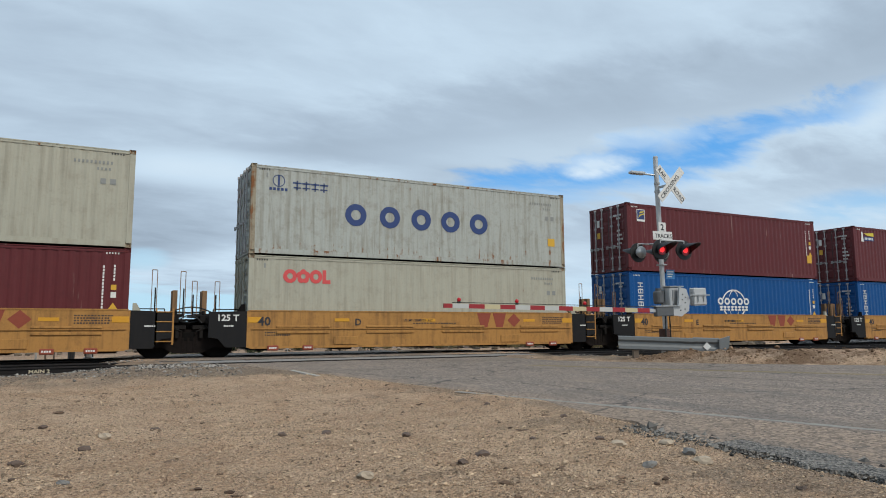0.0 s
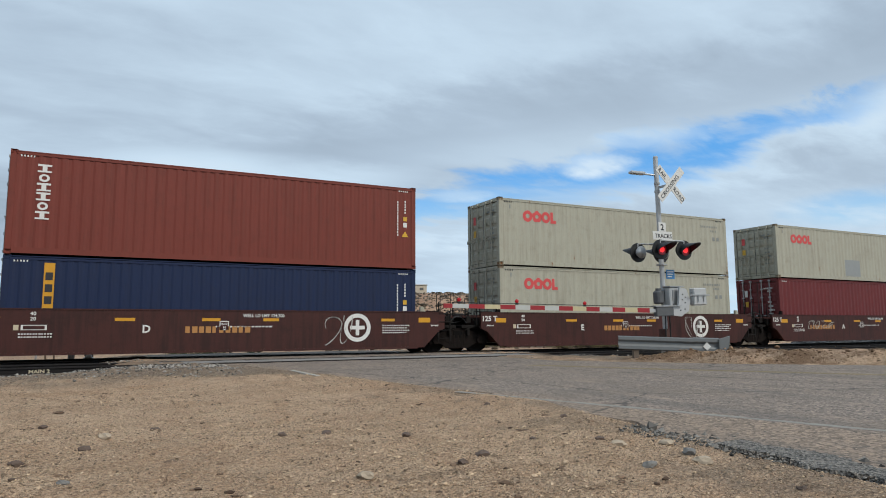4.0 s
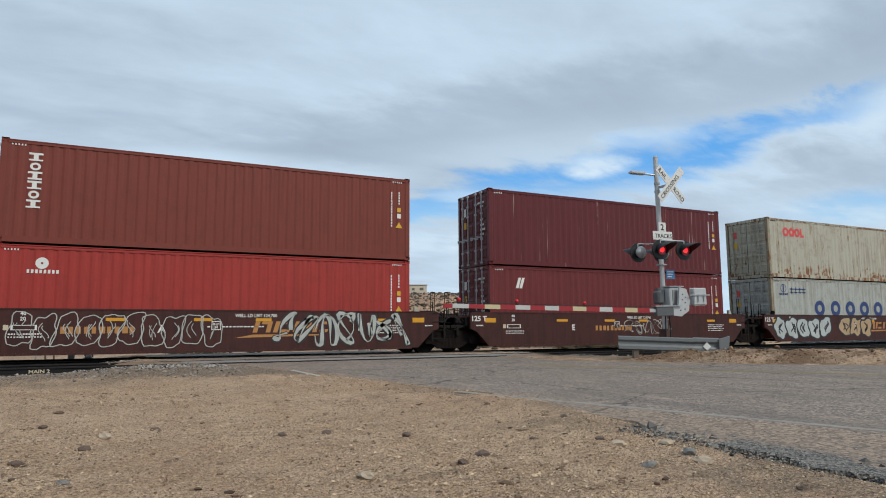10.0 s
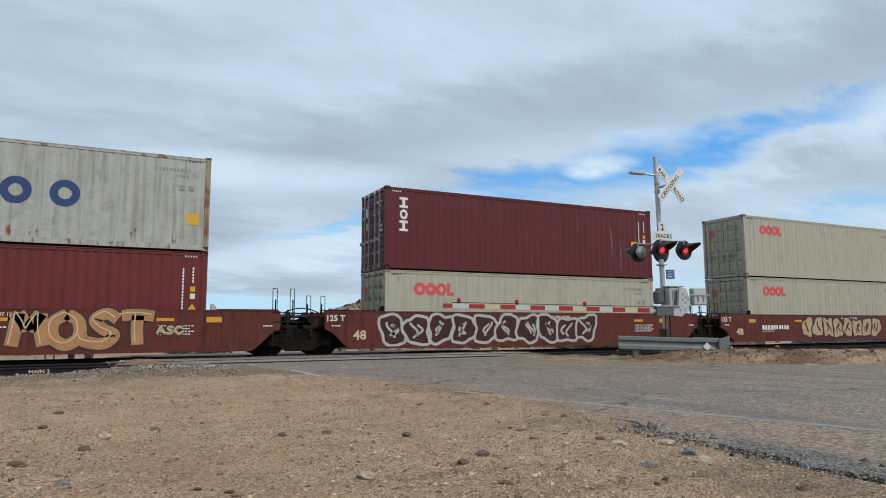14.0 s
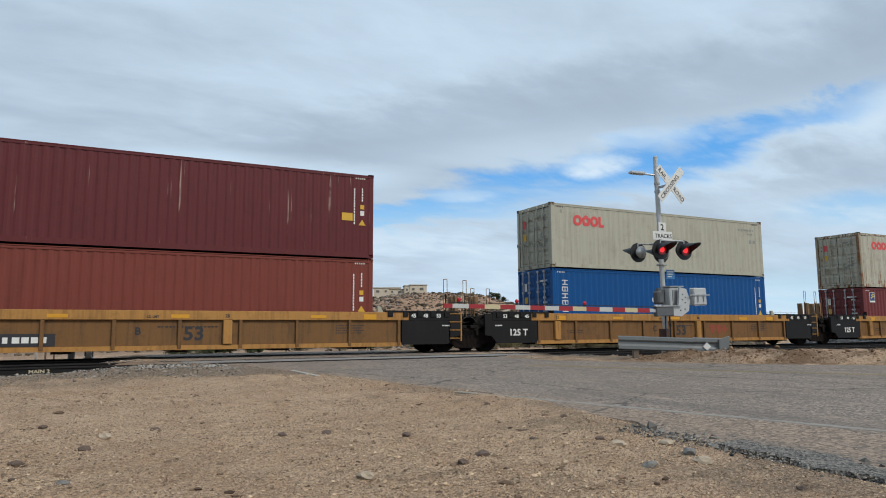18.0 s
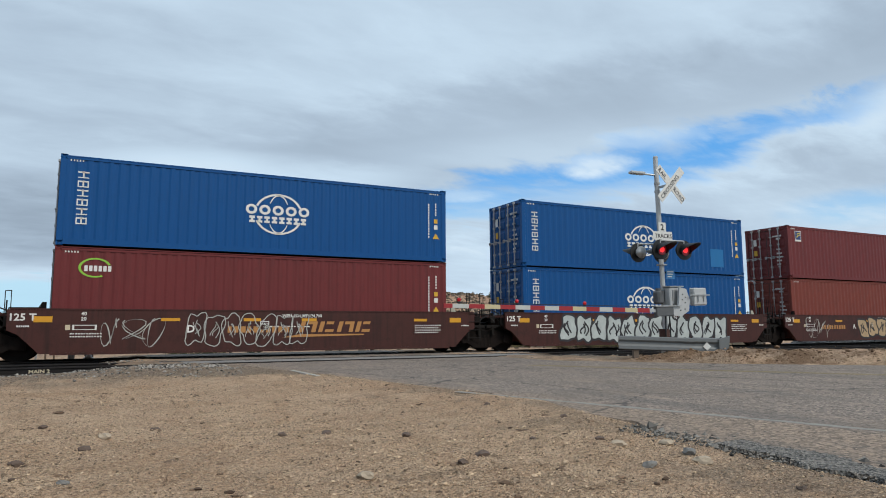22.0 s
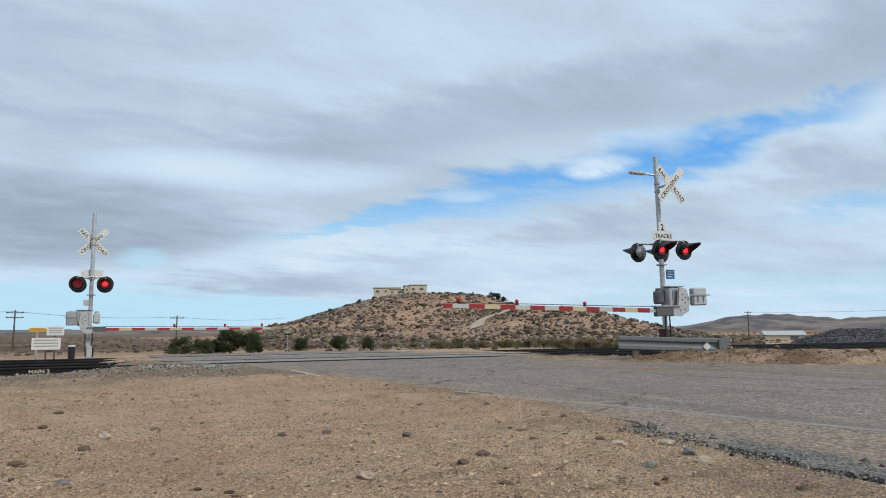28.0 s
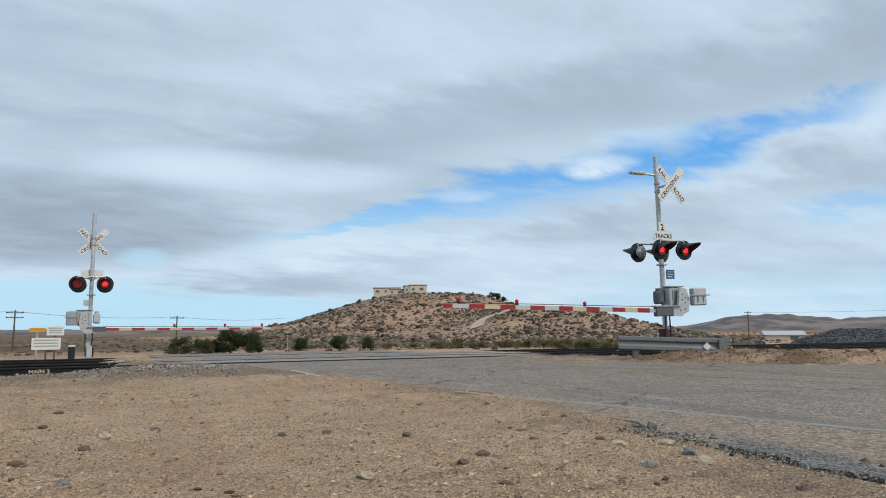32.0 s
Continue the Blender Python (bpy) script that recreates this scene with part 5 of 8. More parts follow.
    def lockrod():
        bm = rod(bmesh.new(), (0, 0, 0.06), (0, 0, H - 0.06), 0.024, 8)
        for z0 in (0.06, 0.55, 1.0, H - 0.95, H - 0.55, H - 0.14):
            box(bm, -0.035, 0.03, -0.055, 0.055, z0, z0 + 0.07)
        box(bm, -0.05, -0.03, -0.02, 0.34, 1.05, 1.09)
        box(bm, -0.05, 0.0, 0.24, 0.34, 1.00, 1.13)
        return bm
    for s in (-1, 1):
        d = put("door", keep(("leaf", H), leaf), P, c, "ribbed steel door leaf with lock rods", pose(-hl + 0.06, s * 0.53, 0))
        for y in (-0.20, 0.24):
            put("lock_rod", keep(("lockrod", H), lockrod), DOORROD if color not in "WX" else P, d, "", pose(-0.105, y, 0))
        pale = color not in "WXC"
        if s < 0:
            def codes():
                bm = bmesh.new()
                for z0, w_, n in ((H - 0.52, 0.50, 9), (H - 0.66, 0.24, 4), (H - 1.18, 0.22, 3), (H - 1.38, 0.30, 4), (H - 1.56, 0.36, 5), (H - 1.74, 0.28, 4), (H - 1.92, 0.22, 3)):
                    for i in range(n):
                        y1 = 0.16 - w_ / n * i if n > 5 else -0.04 - w_ / n * i
                        box(bm, -0.064, -0.058, y1 - w_ / n * 0.7, y1, z0, z0 + 0.075)
                return bm
            fine(put("door_lettering", keep(("doorcodes", H), codes), WHITE if pale else GREYINK, d, "rows of small code marks"))
        else:
            put("door_sticker", keep(("doorlogo", H), lambda: boxes((-0.063, -0.058, 0.02, 0.20, H - 0.86, H - 0.54) if pale else (-0.063, -0.058, -0.16, 0.20, H - 0.72, H - 0.58))), WHITE if pale else PINK, d, "pale owner's sticker" if pale else "red owner's mark")
            put("warning_sticker", keep(("doorstick", H), lambda: boxes((-0.063, -0.058, 0.0, 0.19, H - 1.36, H - 1.10))), STICK, d, "yellow warning sticker")
    put("door_gasket", keep(("gasket", H), lambda: boxes((-0.022, 0.0, -0.012, 0.012, 0.16, H - 0.16), (-0.022, 0.0, -1.062, -1.047, 0.16, H - 0.16), (-0.022, 0.0, 1.047, 1.062, 0.16, H - 0.16), (-0.022, 0.0, -1.04, 1.04, H - 0.17, H - 0.152), (-0.022, 0.0, -1.04, 1.04, 0.151, 0.168))), GASKET, c, "black rubber door gasket", pose(-hl + 0.06, 0, 0))
    for px0, px1, pz0, pz1, pm in patches:
        part("repair_patch", boxes((px0, px1, -hw + 0.008, -hw + 0.0115, pz0, pz1)), pm, c, "repainted rectangular patch")
    if color == "W" or color == "C":
        put("lashing_ring", keep(("lash", H), lambda: boxes((-5.62, -5.57, -hw + 0.004, -hw + 0.012, H - 0.42, H - 0.27))), GREYINK, c)
    livery(c, kind, H, color)
    return ride(c, x, z)


# ---- wagons ----
def squiggle(bm, x0, x1, z0, z1, y, rng, n, width):
    """Sprayed scrawl: looping ribbons that fill a field."""
    w = (x1 - x0) / n
    for i in range(n):
        cx, cz = x0 + (i + 0.5) * w, (z0 + z1) / 2 + rng.uniform(-0.08, 0.08) * (z1 - z0)
        k1, k2, p1, p2 = rng.choice((1, 2, 3)), rng.choice((1, 2, 2, 3)), rng.uniform(0, 6), rng.uniform(0, 6)
        pts = []
        m = 26
        stop = rng.uniform(3.6, 6.2)
        for j in range(m + 1):
            a = stop * j / m
            pts.append((cx + w * (0.46 * math.sin(k1 * a + p1) + 0.14 * math.sin(3 * a + p2)), cz + (z1 - z0) * (0.40 * math.cos(k2 * a + p2) + 0.10 * math.sin(2 * a))))
        prev = None
        for j in range(m + 1):
            a, b = pts[max(0, j - 1)], pts[min(m, j + 1)]
            dx, dz = b[0] - a[0], b[1] - a[1]
            L = math.hypot(dx, dz) or 1
            t = width * (0.7 + 0.5 * math.sin(j * 0.7 + p1))
            ox, oz = -dz / L * t / 2, dx / L * t / 2
            px, pz = pts[j][0], min(z1, max(z0, pts[j][1]))
            dy = y - 0.0004 * (i % 5)
            cur = (bm.verts.new((px + ox, dy, pz + oz)), bm.verts.new((px - ox, dy, pz - oz)))
            if prev:
                bm.faces.new((prev[0], cur[0], cur[1], prev[1]))
            prev = cur
    return bm


def ribbon(bm, pts, y, width, closed=False):
    n = len(pts)
    rows = []
    for j in range(n):
        a, b = pts[(j - 1) % n if closed else max(0, j - 1)], pts[(j + 1) % n if closed else min(n - 1, j + 1)]
        dx, dz = b[0] - a[0], b[1] - a[1]
        L = math.hypot(dx, dz) or 1
        ox, oz = -dz / L * width / 2, dx / L * width / 2
        rows.append((bm.verts.new((pts[j][0] + ox, y, pts[j][1] + oz)), bm.verts.new((pts[j][0] - ox, y, pts[j][1] - oz))))
    for j in range(n if closed else n - 1):
        p, q = rows[j], rows[(j + 1) % n]
        bm.faces.new((p[0], q[0], q[1], p[1]))


def bubbles(bm, x0, x1, z0, z1, y, rng, n, width, fill=None):
    """Round outlined letter shapes, each with inner strokes; fill takes their bodies."""
    w = (x1 - x0) / n
    for i in range(n):
        cx, cz = x0 + (i + 0.5) * w, (z0 + z1) / 2 + rng.uniform(-0.05, 0.05)
        k, p1, p2 = rng.choice((2, 3, 3, 4)), rng.uniform(0, 6), rng.uniform(0, 6)
        lean = rng.uniform(-0.15, 0.25)
        out = []
        for j in range(40):
            a = 2 * math.pi * j / 40
            c, d = math.cos(a), math.sin(a)
            r = (1 + 0.13 * math.sin(k * a + p1) + 0.07 * math.sin((k + 2) * a + p2)) / max(abs(c), abs(d)) ** 0.45
            px, pz = 0.52 * w * r * c, 0.44 * (z1 - z0) * r * d
            out.append((cx + px + lean * pz, min(z1 + 0.01 * math.sin(a * 3), max(z0 + 0.01 * math.sin(a * 5), cz + pz))))
        ribbon(bm, out, y - 0.0008 * i - 0.0006, width, True)
        if fill is not None:
            fill.faces.new([fill.verts.new((px, y - 0.0008 * i, pz)) for px, pz in out])
        for m in range(rng.choice((2, 3, 3))):
            inner, dx, turn = [], rng.uniform(-0.18, 0.18) * w, rng.uniform(2, 5)
            for j in range(11):
                q = j / 10
                inner.append((cx + dx + w * 0.16 * math.sin(q * turn + p1 + m), cz + (z1 - z0) * (0.24 - 0.48 * q) * (0.7 if m else 1)))
            ribbon(bm, inner, y - 0.0008 * i - 0.0007, width * 0.8)
    return bm


def blob(bm, x0, x1, z0, z1, y, rng, n=28):
    """A filled, uneven field of spray paint."""
    vs = []
    for i in range(n):
        a = 2 * math.pi * i / n
        k = 0.80 + rng.uniform(-0.12, 0.20)
        c, s = math.cos(a), math.sin(a)
        f = 1 / max(abs(c), abs(s)) ** 0.7
        vs.append(bm.verts.new(((x0 + x1) / 2 + (x1 - x0) / 2 * c * f * k, y, min(z1, max(z0, (z0 + z1) / 2 + (z1 - z0) / 2 * s * f * k)))))
    bm.faces.new(vs)
    return bm


leaning = {}


def slanted(me):
    """The same letters, leaning as a quick hand leaves them."""
    if me.name not in leaning:
        out = me.copy()
        m = Matrix.Identity(4)
        m[0][2] = 0.20
        out.transform(m)
        leaning[me.name] = out
    return leaning[me.name]


def curl(pts, n=7):
    """A smooth curve through a few points."""
    out = []
    for i in range(len(pts) - 1):
        p0, p1, p2, p3 = (Vector(pts[max(0, min(len(pts) - 1, i + k))]) for k in (-1, 0, 1, 2))
        for j in range(n):
            q = j / n
            out.append(tuple(0.5 * (2 * p1 + (p2 - p0) * q + (2 * p0 - 5 * p1 + 4 * p2 - p3) * q * q + (3 * p1 - p0 - 3 * p2 + p3) * q ** 3)))
    return out + [tuple(pts[-1])]


# strokes of the sprayed words, letter by letter, each in a unit square
STROKE_S = [[(0.95, 0.82), (0.62, 1.0), (0.28, 0.80), (0.50, 0.52), (0.85, 0.32), (0.55, 0.05), (0.0, 0.12), (-0.12, 0.30)]]
STROKES = {"SKA": (STROKE_S, [[(0.30, 1.0), (0.22, 0.5), (0.12, 0.0)], [(0.92, 0.95), (0.55, 0.72), (0.24, 0.48)], [(0.30, 0.50), (0.62, 0.30), (1.02, 0.02)]], [[(0.02, 0.0), (0.35, 0.45), (0.66, 1.0)], [(0.66, 1.0), (0.74, 0.5), (1.05, 0.04)], [(0.28, 0.34), (0.60, 0.30), (0.95, 0.36)]]),
           "MOST": ([[(0.08, 0.0), (0.16, 0.5), (0.22, 1.0)], [(0.22, 1.0), (0.42, 0.70), (0.52, 0.45)], [(0.52, 0.45), (0.66, 0.72), (0.84, 1.0)], [(0.84, 1.0), (0.86, 0.5), (0.96, 0.0)]], [[(0.52, 0.98), (0.14, 0.72), (0.16, 0.24), (0.52, 0.02), (0.88, 0.26), (0.86, 0.74), (0.52, 0.98)]], STROKE_S, [[(0.0, 0.94), (0.5, 0.98), (1.0, 0.92)], [(0.50, 0.95), (0.48, 0.5), (0.52, 0.0)]]),
           "ASC": ([[(0.05, 0.0), (0.5, 1.0)], [(0.5, 1.0), (0.95, 0.0)], [(0.25, 0.36), (0.75, 0.36)]], STROKE_S, [[(0.95, 0.85), (0.5, 1.0), (0.1, 0.5), (0.5, 0.0), (0.95, 0.18)]])}
ORANGE = plain("orange_marking", (0.357, 0.17, 0.051), 0.6, 0, 0.15, 9.0)
SPRAYGREY = plain("pale_grey_spray", (0.34, 0.3485, 0.323), 0.6, 0, 0.35, 3.5)
SPRAYPALE = plain("chrome_spray", (0.357, 0.391, 0.3825), 0.5, 0, 0.4, 2.5)
TANRAIL = plain("worn_tan_rail", (0.187, 0.1062, 0.0493), 0.7, 0, 0.3, 7.0)
SPRAYLIME = plain("lime_gold_spray", (0.306, 0.289, 0.119), 0.6, 0, 0.4, 3.0)
SPRAYORANGE = plain("orange_tan_spray", (0.34, 0.17, 0.0723), 0.6, 0, 0.45, 2.5)
KINDS = {
    # half pitch, half length of the panel's top and bottom edges, paint, end paint, bottom, ribs
    "y40": dict(hp=7.78, top=6.15, bot=6.15, paint=YELLOW, ends=BLACK, z0=0.30, cp=9.90, name="yellow"),
    "o40": dict(hp=7.80, top=6.15, bot=6.15, paint=OLDYELLOW, ends=BLACK, z0=0.30, cp=9.95, name="worn yellow"),
    "b40": dict(hp=7.80, top=7.10, bot=6.15, paint=BROWN, ends=BROWN, z0=0.22, cp=9.90, name="dark brown"),
    "r40": dict(hp=7.85, top=7.00, bot=6.35, paint=SOOT, ends=BROWN, z0=0.24, cp=9.90, name="sooty brown"),
    "b48": dict(hp=9.00, top=8.00, bot=7.55, paint=REDBROWN, ends=REDBROWN, z0=0.24, cp=11.20, name="red-brown"),
    "y53": dict(hp=9.83, top=7.05, bot=7.05, paint=YELLOW, ends=BLACK, z0=0.30, cp=11.80, name="yellow"),
}
SILL = 1.415
YS = 1.50


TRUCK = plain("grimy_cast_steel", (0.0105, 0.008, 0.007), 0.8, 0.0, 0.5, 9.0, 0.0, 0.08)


def side_frame_bm():
    bm = bmesh.new()
    prism(bm, [(-1.12, 0.30), (-1.12, 0.62), (-0.75, 0.68), (-0.40, 0.86), (0.40, 0.86), (0.75, 0.68), (1.12, 0.62), (1.12, 0.30), (0.72, 0.33), (0.40, 0.16), (-0.40, 0.16), (-0.72, 0.33)], -0.07, 0.07)
    for s in (-1, 1):
        ring_y(bm, (s * 0.89, -0.10, 0.46), 0.12, 0.14, 0.10, 14)
        prism(bm, [(s * 0.22, 0.30), (s * 0.62, 0.48), (s * 0.30, 0.70), (s * 0.22, 0.70)], -0.09, 0.09)
    for x in (-0.16, 0.0, 0.16):
        rod(bm, (x, -0.02, 0.22), (x, -0.02, 0.62), 0.07, 10)
    return bm


def wheel_bm():
    bm = bmesh.new()
    ring_y(bm, (0, 0.0, 0), 0.46, 0.46, 0.13, 28)
    ring_y(bm, (0, 0.07, 0), 0.49, 0.49, 0.03, 28)
    ring_y(bm, (0, -0.075, 0), 0.40, 0.16, 0.05, 28)
    ring_y(bm, (0, -0.11, 0), 0.13, 0.10, 0.08, 14)
    return bm


def rail_truck(x):
    t = thing("rail_truck", "black cast steel two-axle wagon truck on the rails", "wagon truck", "wagon trucks")
    sf = keep("side_frame", side_frame_bm)
    wh = keep("wheel", wheel_bm)
    for s in (-1, 1):
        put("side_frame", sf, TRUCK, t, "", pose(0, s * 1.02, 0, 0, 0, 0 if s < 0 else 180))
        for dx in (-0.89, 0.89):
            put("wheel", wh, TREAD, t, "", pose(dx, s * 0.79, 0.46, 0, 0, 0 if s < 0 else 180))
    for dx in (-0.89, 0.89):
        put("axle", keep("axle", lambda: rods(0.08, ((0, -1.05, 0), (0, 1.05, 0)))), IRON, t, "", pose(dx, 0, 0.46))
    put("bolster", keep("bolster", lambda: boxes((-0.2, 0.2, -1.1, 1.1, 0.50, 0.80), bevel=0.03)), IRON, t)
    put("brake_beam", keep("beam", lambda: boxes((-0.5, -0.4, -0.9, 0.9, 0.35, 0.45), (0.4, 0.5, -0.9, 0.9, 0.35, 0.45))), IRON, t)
    return ride(t, x)


def ladder_bm(h, w=0.46, rungs=4):
    bm = bmesh.new()
    for x in (-w / 2, w / 2):
        box(bm, x - 0.025, x + 0.025, -0.03, 0.0, 0.0, h)
    for i in range(rungs):
        z = 0.10 + (h - 0.2) * i / (rungs - 1)
        rod(bm, (-w / 2, -0.04, z), (w / 2, -0.04, z), 0.016, 6)
    return bm


def hoop(bm, x, y, z, h, r=0.013, w=0.14):
    for s in (-1, 1):
        rod(bm, (x + s * w / 2, y, z), (x + s * w / 2, y, z + h), r, 6)
    rod(bm, (x - w / 2, y, z + h), (x + w / 2, y, z + h), r, 6)
    return bm


def brake_wheel_bm():
    bm = ring(bmesh.new(), 0, 0, 0.28, 0.255, -0.015, 0.015, 24)
    for i in range(5):
        a = radians(72 * i)
        rod(bm, (0, 0, 0), (0.26 * math.cos(a), 0, 0.26 * math.sin(a)), 0.012, 6)
    ring_y(bm, (0, 0, 0), 0.05, 0.05, 0.06, 12)
    return bm


def joint_end(u, K, s):
    """The end of a unit over a truck that it shares with the next. s: -1 left, +1 right."""
    hp, top = K["hp"], K["top"]
    x0, x1 = 6.35, hp - 0.16
    E_, P = K["ends"], K["paint"]
    def X(a, b):
        return (min(s * a, s * b), max(s * a, s * b))
    part("end_platform", boxes((*X(x0, x1), -1.10, 1.10, 1.24, 1.33), bevel=0.01), E_, u, "steel end platform")
    part("bulkhead", boxes((*X(6.25, 6.35), -1.30, 1.30, 0.35, 1.38)), E_, u)
    # the tapering end sill beside the truck
    if E_ is BLACK:
        for side in (-1, 1):
            bm = bmesh.new()
            a = top + 0.004
            prism(bm, [(s * a, 0.32), (s * (hp - 1.02), 0.32), (s * (hp - 0.80), 0.58), (s * (hp - 0.52), 0.62), (s * (hp - 0.52), 1.38), (s * a, 1.41)], side * 1.44 - 0.05, side * 1.44 + 0.05)
            part("end_sill", bm, E_, u, "black painted end sill")
    bm = bmesh.new()
    prism(bm, [(s * (hp - 0.55), 0.78), (s * (hp - 0.02), 0.85), (s * (hp - 0.02), 1.05), (s * (hp - 0.55), 1.30)], -0.55, 0.55)
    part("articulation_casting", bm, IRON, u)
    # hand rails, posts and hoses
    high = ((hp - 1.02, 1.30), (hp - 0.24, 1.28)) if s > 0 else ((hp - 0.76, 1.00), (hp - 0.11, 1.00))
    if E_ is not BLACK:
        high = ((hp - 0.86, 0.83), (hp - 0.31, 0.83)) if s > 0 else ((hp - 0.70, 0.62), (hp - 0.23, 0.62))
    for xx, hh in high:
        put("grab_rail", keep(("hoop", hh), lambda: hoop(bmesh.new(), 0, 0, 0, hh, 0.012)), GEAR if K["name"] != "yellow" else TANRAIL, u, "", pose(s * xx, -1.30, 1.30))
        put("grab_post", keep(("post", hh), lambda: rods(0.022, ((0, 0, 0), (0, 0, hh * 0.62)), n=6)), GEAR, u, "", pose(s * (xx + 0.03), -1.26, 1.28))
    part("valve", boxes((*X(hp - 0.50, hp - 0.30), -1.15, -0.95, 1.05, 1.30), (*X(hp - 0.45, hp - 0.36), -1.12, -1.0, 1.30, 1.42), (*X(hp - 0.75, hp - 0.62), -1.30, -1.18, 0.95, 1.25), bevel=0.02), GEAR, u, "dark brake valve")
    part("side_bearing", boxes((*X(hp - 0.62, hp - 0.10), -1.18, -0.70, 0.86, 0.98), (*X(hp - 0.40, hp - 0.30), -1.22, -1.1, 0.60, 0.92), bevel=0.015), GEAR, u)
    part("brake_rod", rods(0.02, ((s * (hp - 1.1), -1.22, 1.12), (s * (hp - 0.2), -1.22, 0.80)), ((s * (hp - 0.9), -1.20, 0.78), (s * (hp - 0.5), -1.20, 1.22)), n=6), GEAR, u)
    if s > 0:
        part("cross_hose", arc_bm((hp - 0.55, -1.05, 1.36), (hp + 0.62, -1.05, 1.38), -0.16, 0.020), RUBBER, u, "black brake hose")
        part("cross_hose", arc_bm((hp - 0.40, -0.80, 1.22), (hp + 0.45, -0.80, 1.24), 0.16, 0.024), RUBBER, u, "black brake hose")
        part("cross_hose", arc_bm((hp - 0.30, -1.15, 1.12), (hp + 0.35, -1.15, 1.05), -0.20, 0.018), RUBBER, u, "black brake hose")
        part("cross_bridge", boxes((hp - 0.45, hp + 0.45, -0.5, 0.5, 1.12, 1.18)), GEAR, u)
    part("jack_stencil", bars(bmesh.new(), min(s * (hp - 1.25), s * (hp - 0.95)), 0.94, 0.30, 0.045, 6, -1.494 if E_ is BLACK else -1.503), WHITE, u)
    if K["ends"] is BLACK:
        for y in (-0.95, -0.60):
            part("guide_post", boxes((*X(hp - 0.36, hp - 0.50), y - 0.10, y + 0.10, 1.30, 2.03), bevel=0.01), TANRAIL, u, "tan guide post")
    bm = rods(0.028, ((s * (hp - 0.60), -0.9, 1.28), (s * (hp - 0.30), -0.85, 1.38)), ((s * (hp - 0.30), -0.85, 1.38), (s * hp, -0.85, 1.36)))
    part("hose", bm, RUBBER, u)
    part("corner_guide", prism(bmesh.new(), [(s * 6.20, 1.40), (s * 6.42, 1.40), (s * 6.30, 1.62), (s * 6.20, 1.62)], -1.40, -1.30), IRON if s < 0 else PAINT["W"], u)
    part("catwalk_rail", rods(0.016, ((s * x0, -1.02, 1.47), (s * (hp - 0.7), -1.02, 1.47)), ((s * x0, -1.02, 1.33), (s * x0, -1.02, 1.47)), ((s * (hp - 0.7), -1.02, 1.33), (s * (hp - 0.7), -1.02, 1.47))), IRON, u)
    if s > 0:
        l = part("ladder", ladder_bm(1.05), P if E_ is BLACK else GEAR, u, "steel side ladder", pose(hp - 0.72, -1.46, 0.42))


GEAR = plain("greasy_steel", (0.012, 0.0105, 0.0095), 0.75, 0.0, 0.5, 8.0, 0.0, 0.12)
RUSTPLATE = steel_paint("rusty_yellow_plate", (0.15, 0.075, 0.035), 0.75, 0.7, 0.7, (0.03, 0.017, 0.012), 0.2)
GEARRED = plain("rusty_brown_steel", (0.1105, 0.034, 0.0221), 0.75, 0.0, 0.35, 8.0, 0.0, 0.2)


def arc_bm(a, b, sag, r=0.02, n=10):
    """A hose that hangs (or rises, with a negative sag) between two points: one bent tube."""
    bm = bmesh.new()
    a, b = Vector(a), Vector(b)
    at = lambda q: a.lerp(b, q) - Vector((0, 0, sag * 4 * q * (1 - q)))
    rows = []
    for i in range(n + 1):
        p, d = at(i / n), (at(min(1, (i + 0.5) / n)) - at(max(0, (i - 0.5) / n))).normalized()
        e = d.orthogonal().normalized() if not rows else (side - d * side.dot(d)).normalized()
        side, f = e, d.cross(e)
        rows.append([bm.verts.new(p + (e * math.cos(k * 1.0472) + f * math.sin(k * 1.0472)) * r) for k in range(6)])
    for p, q in zip(rows, rows[1:]):
        for k in range(6):
            bm.faces.new((p[k], p[(k + 1) % 6], q[(k + 1) % 6], q[k]))
    bm.faces.new(rows[0][::-1])
    bm.faces.new(rows[-1])
    bmesh.ops.recalc_face_normals(bm, faces=bm.faces[:])
    return bm


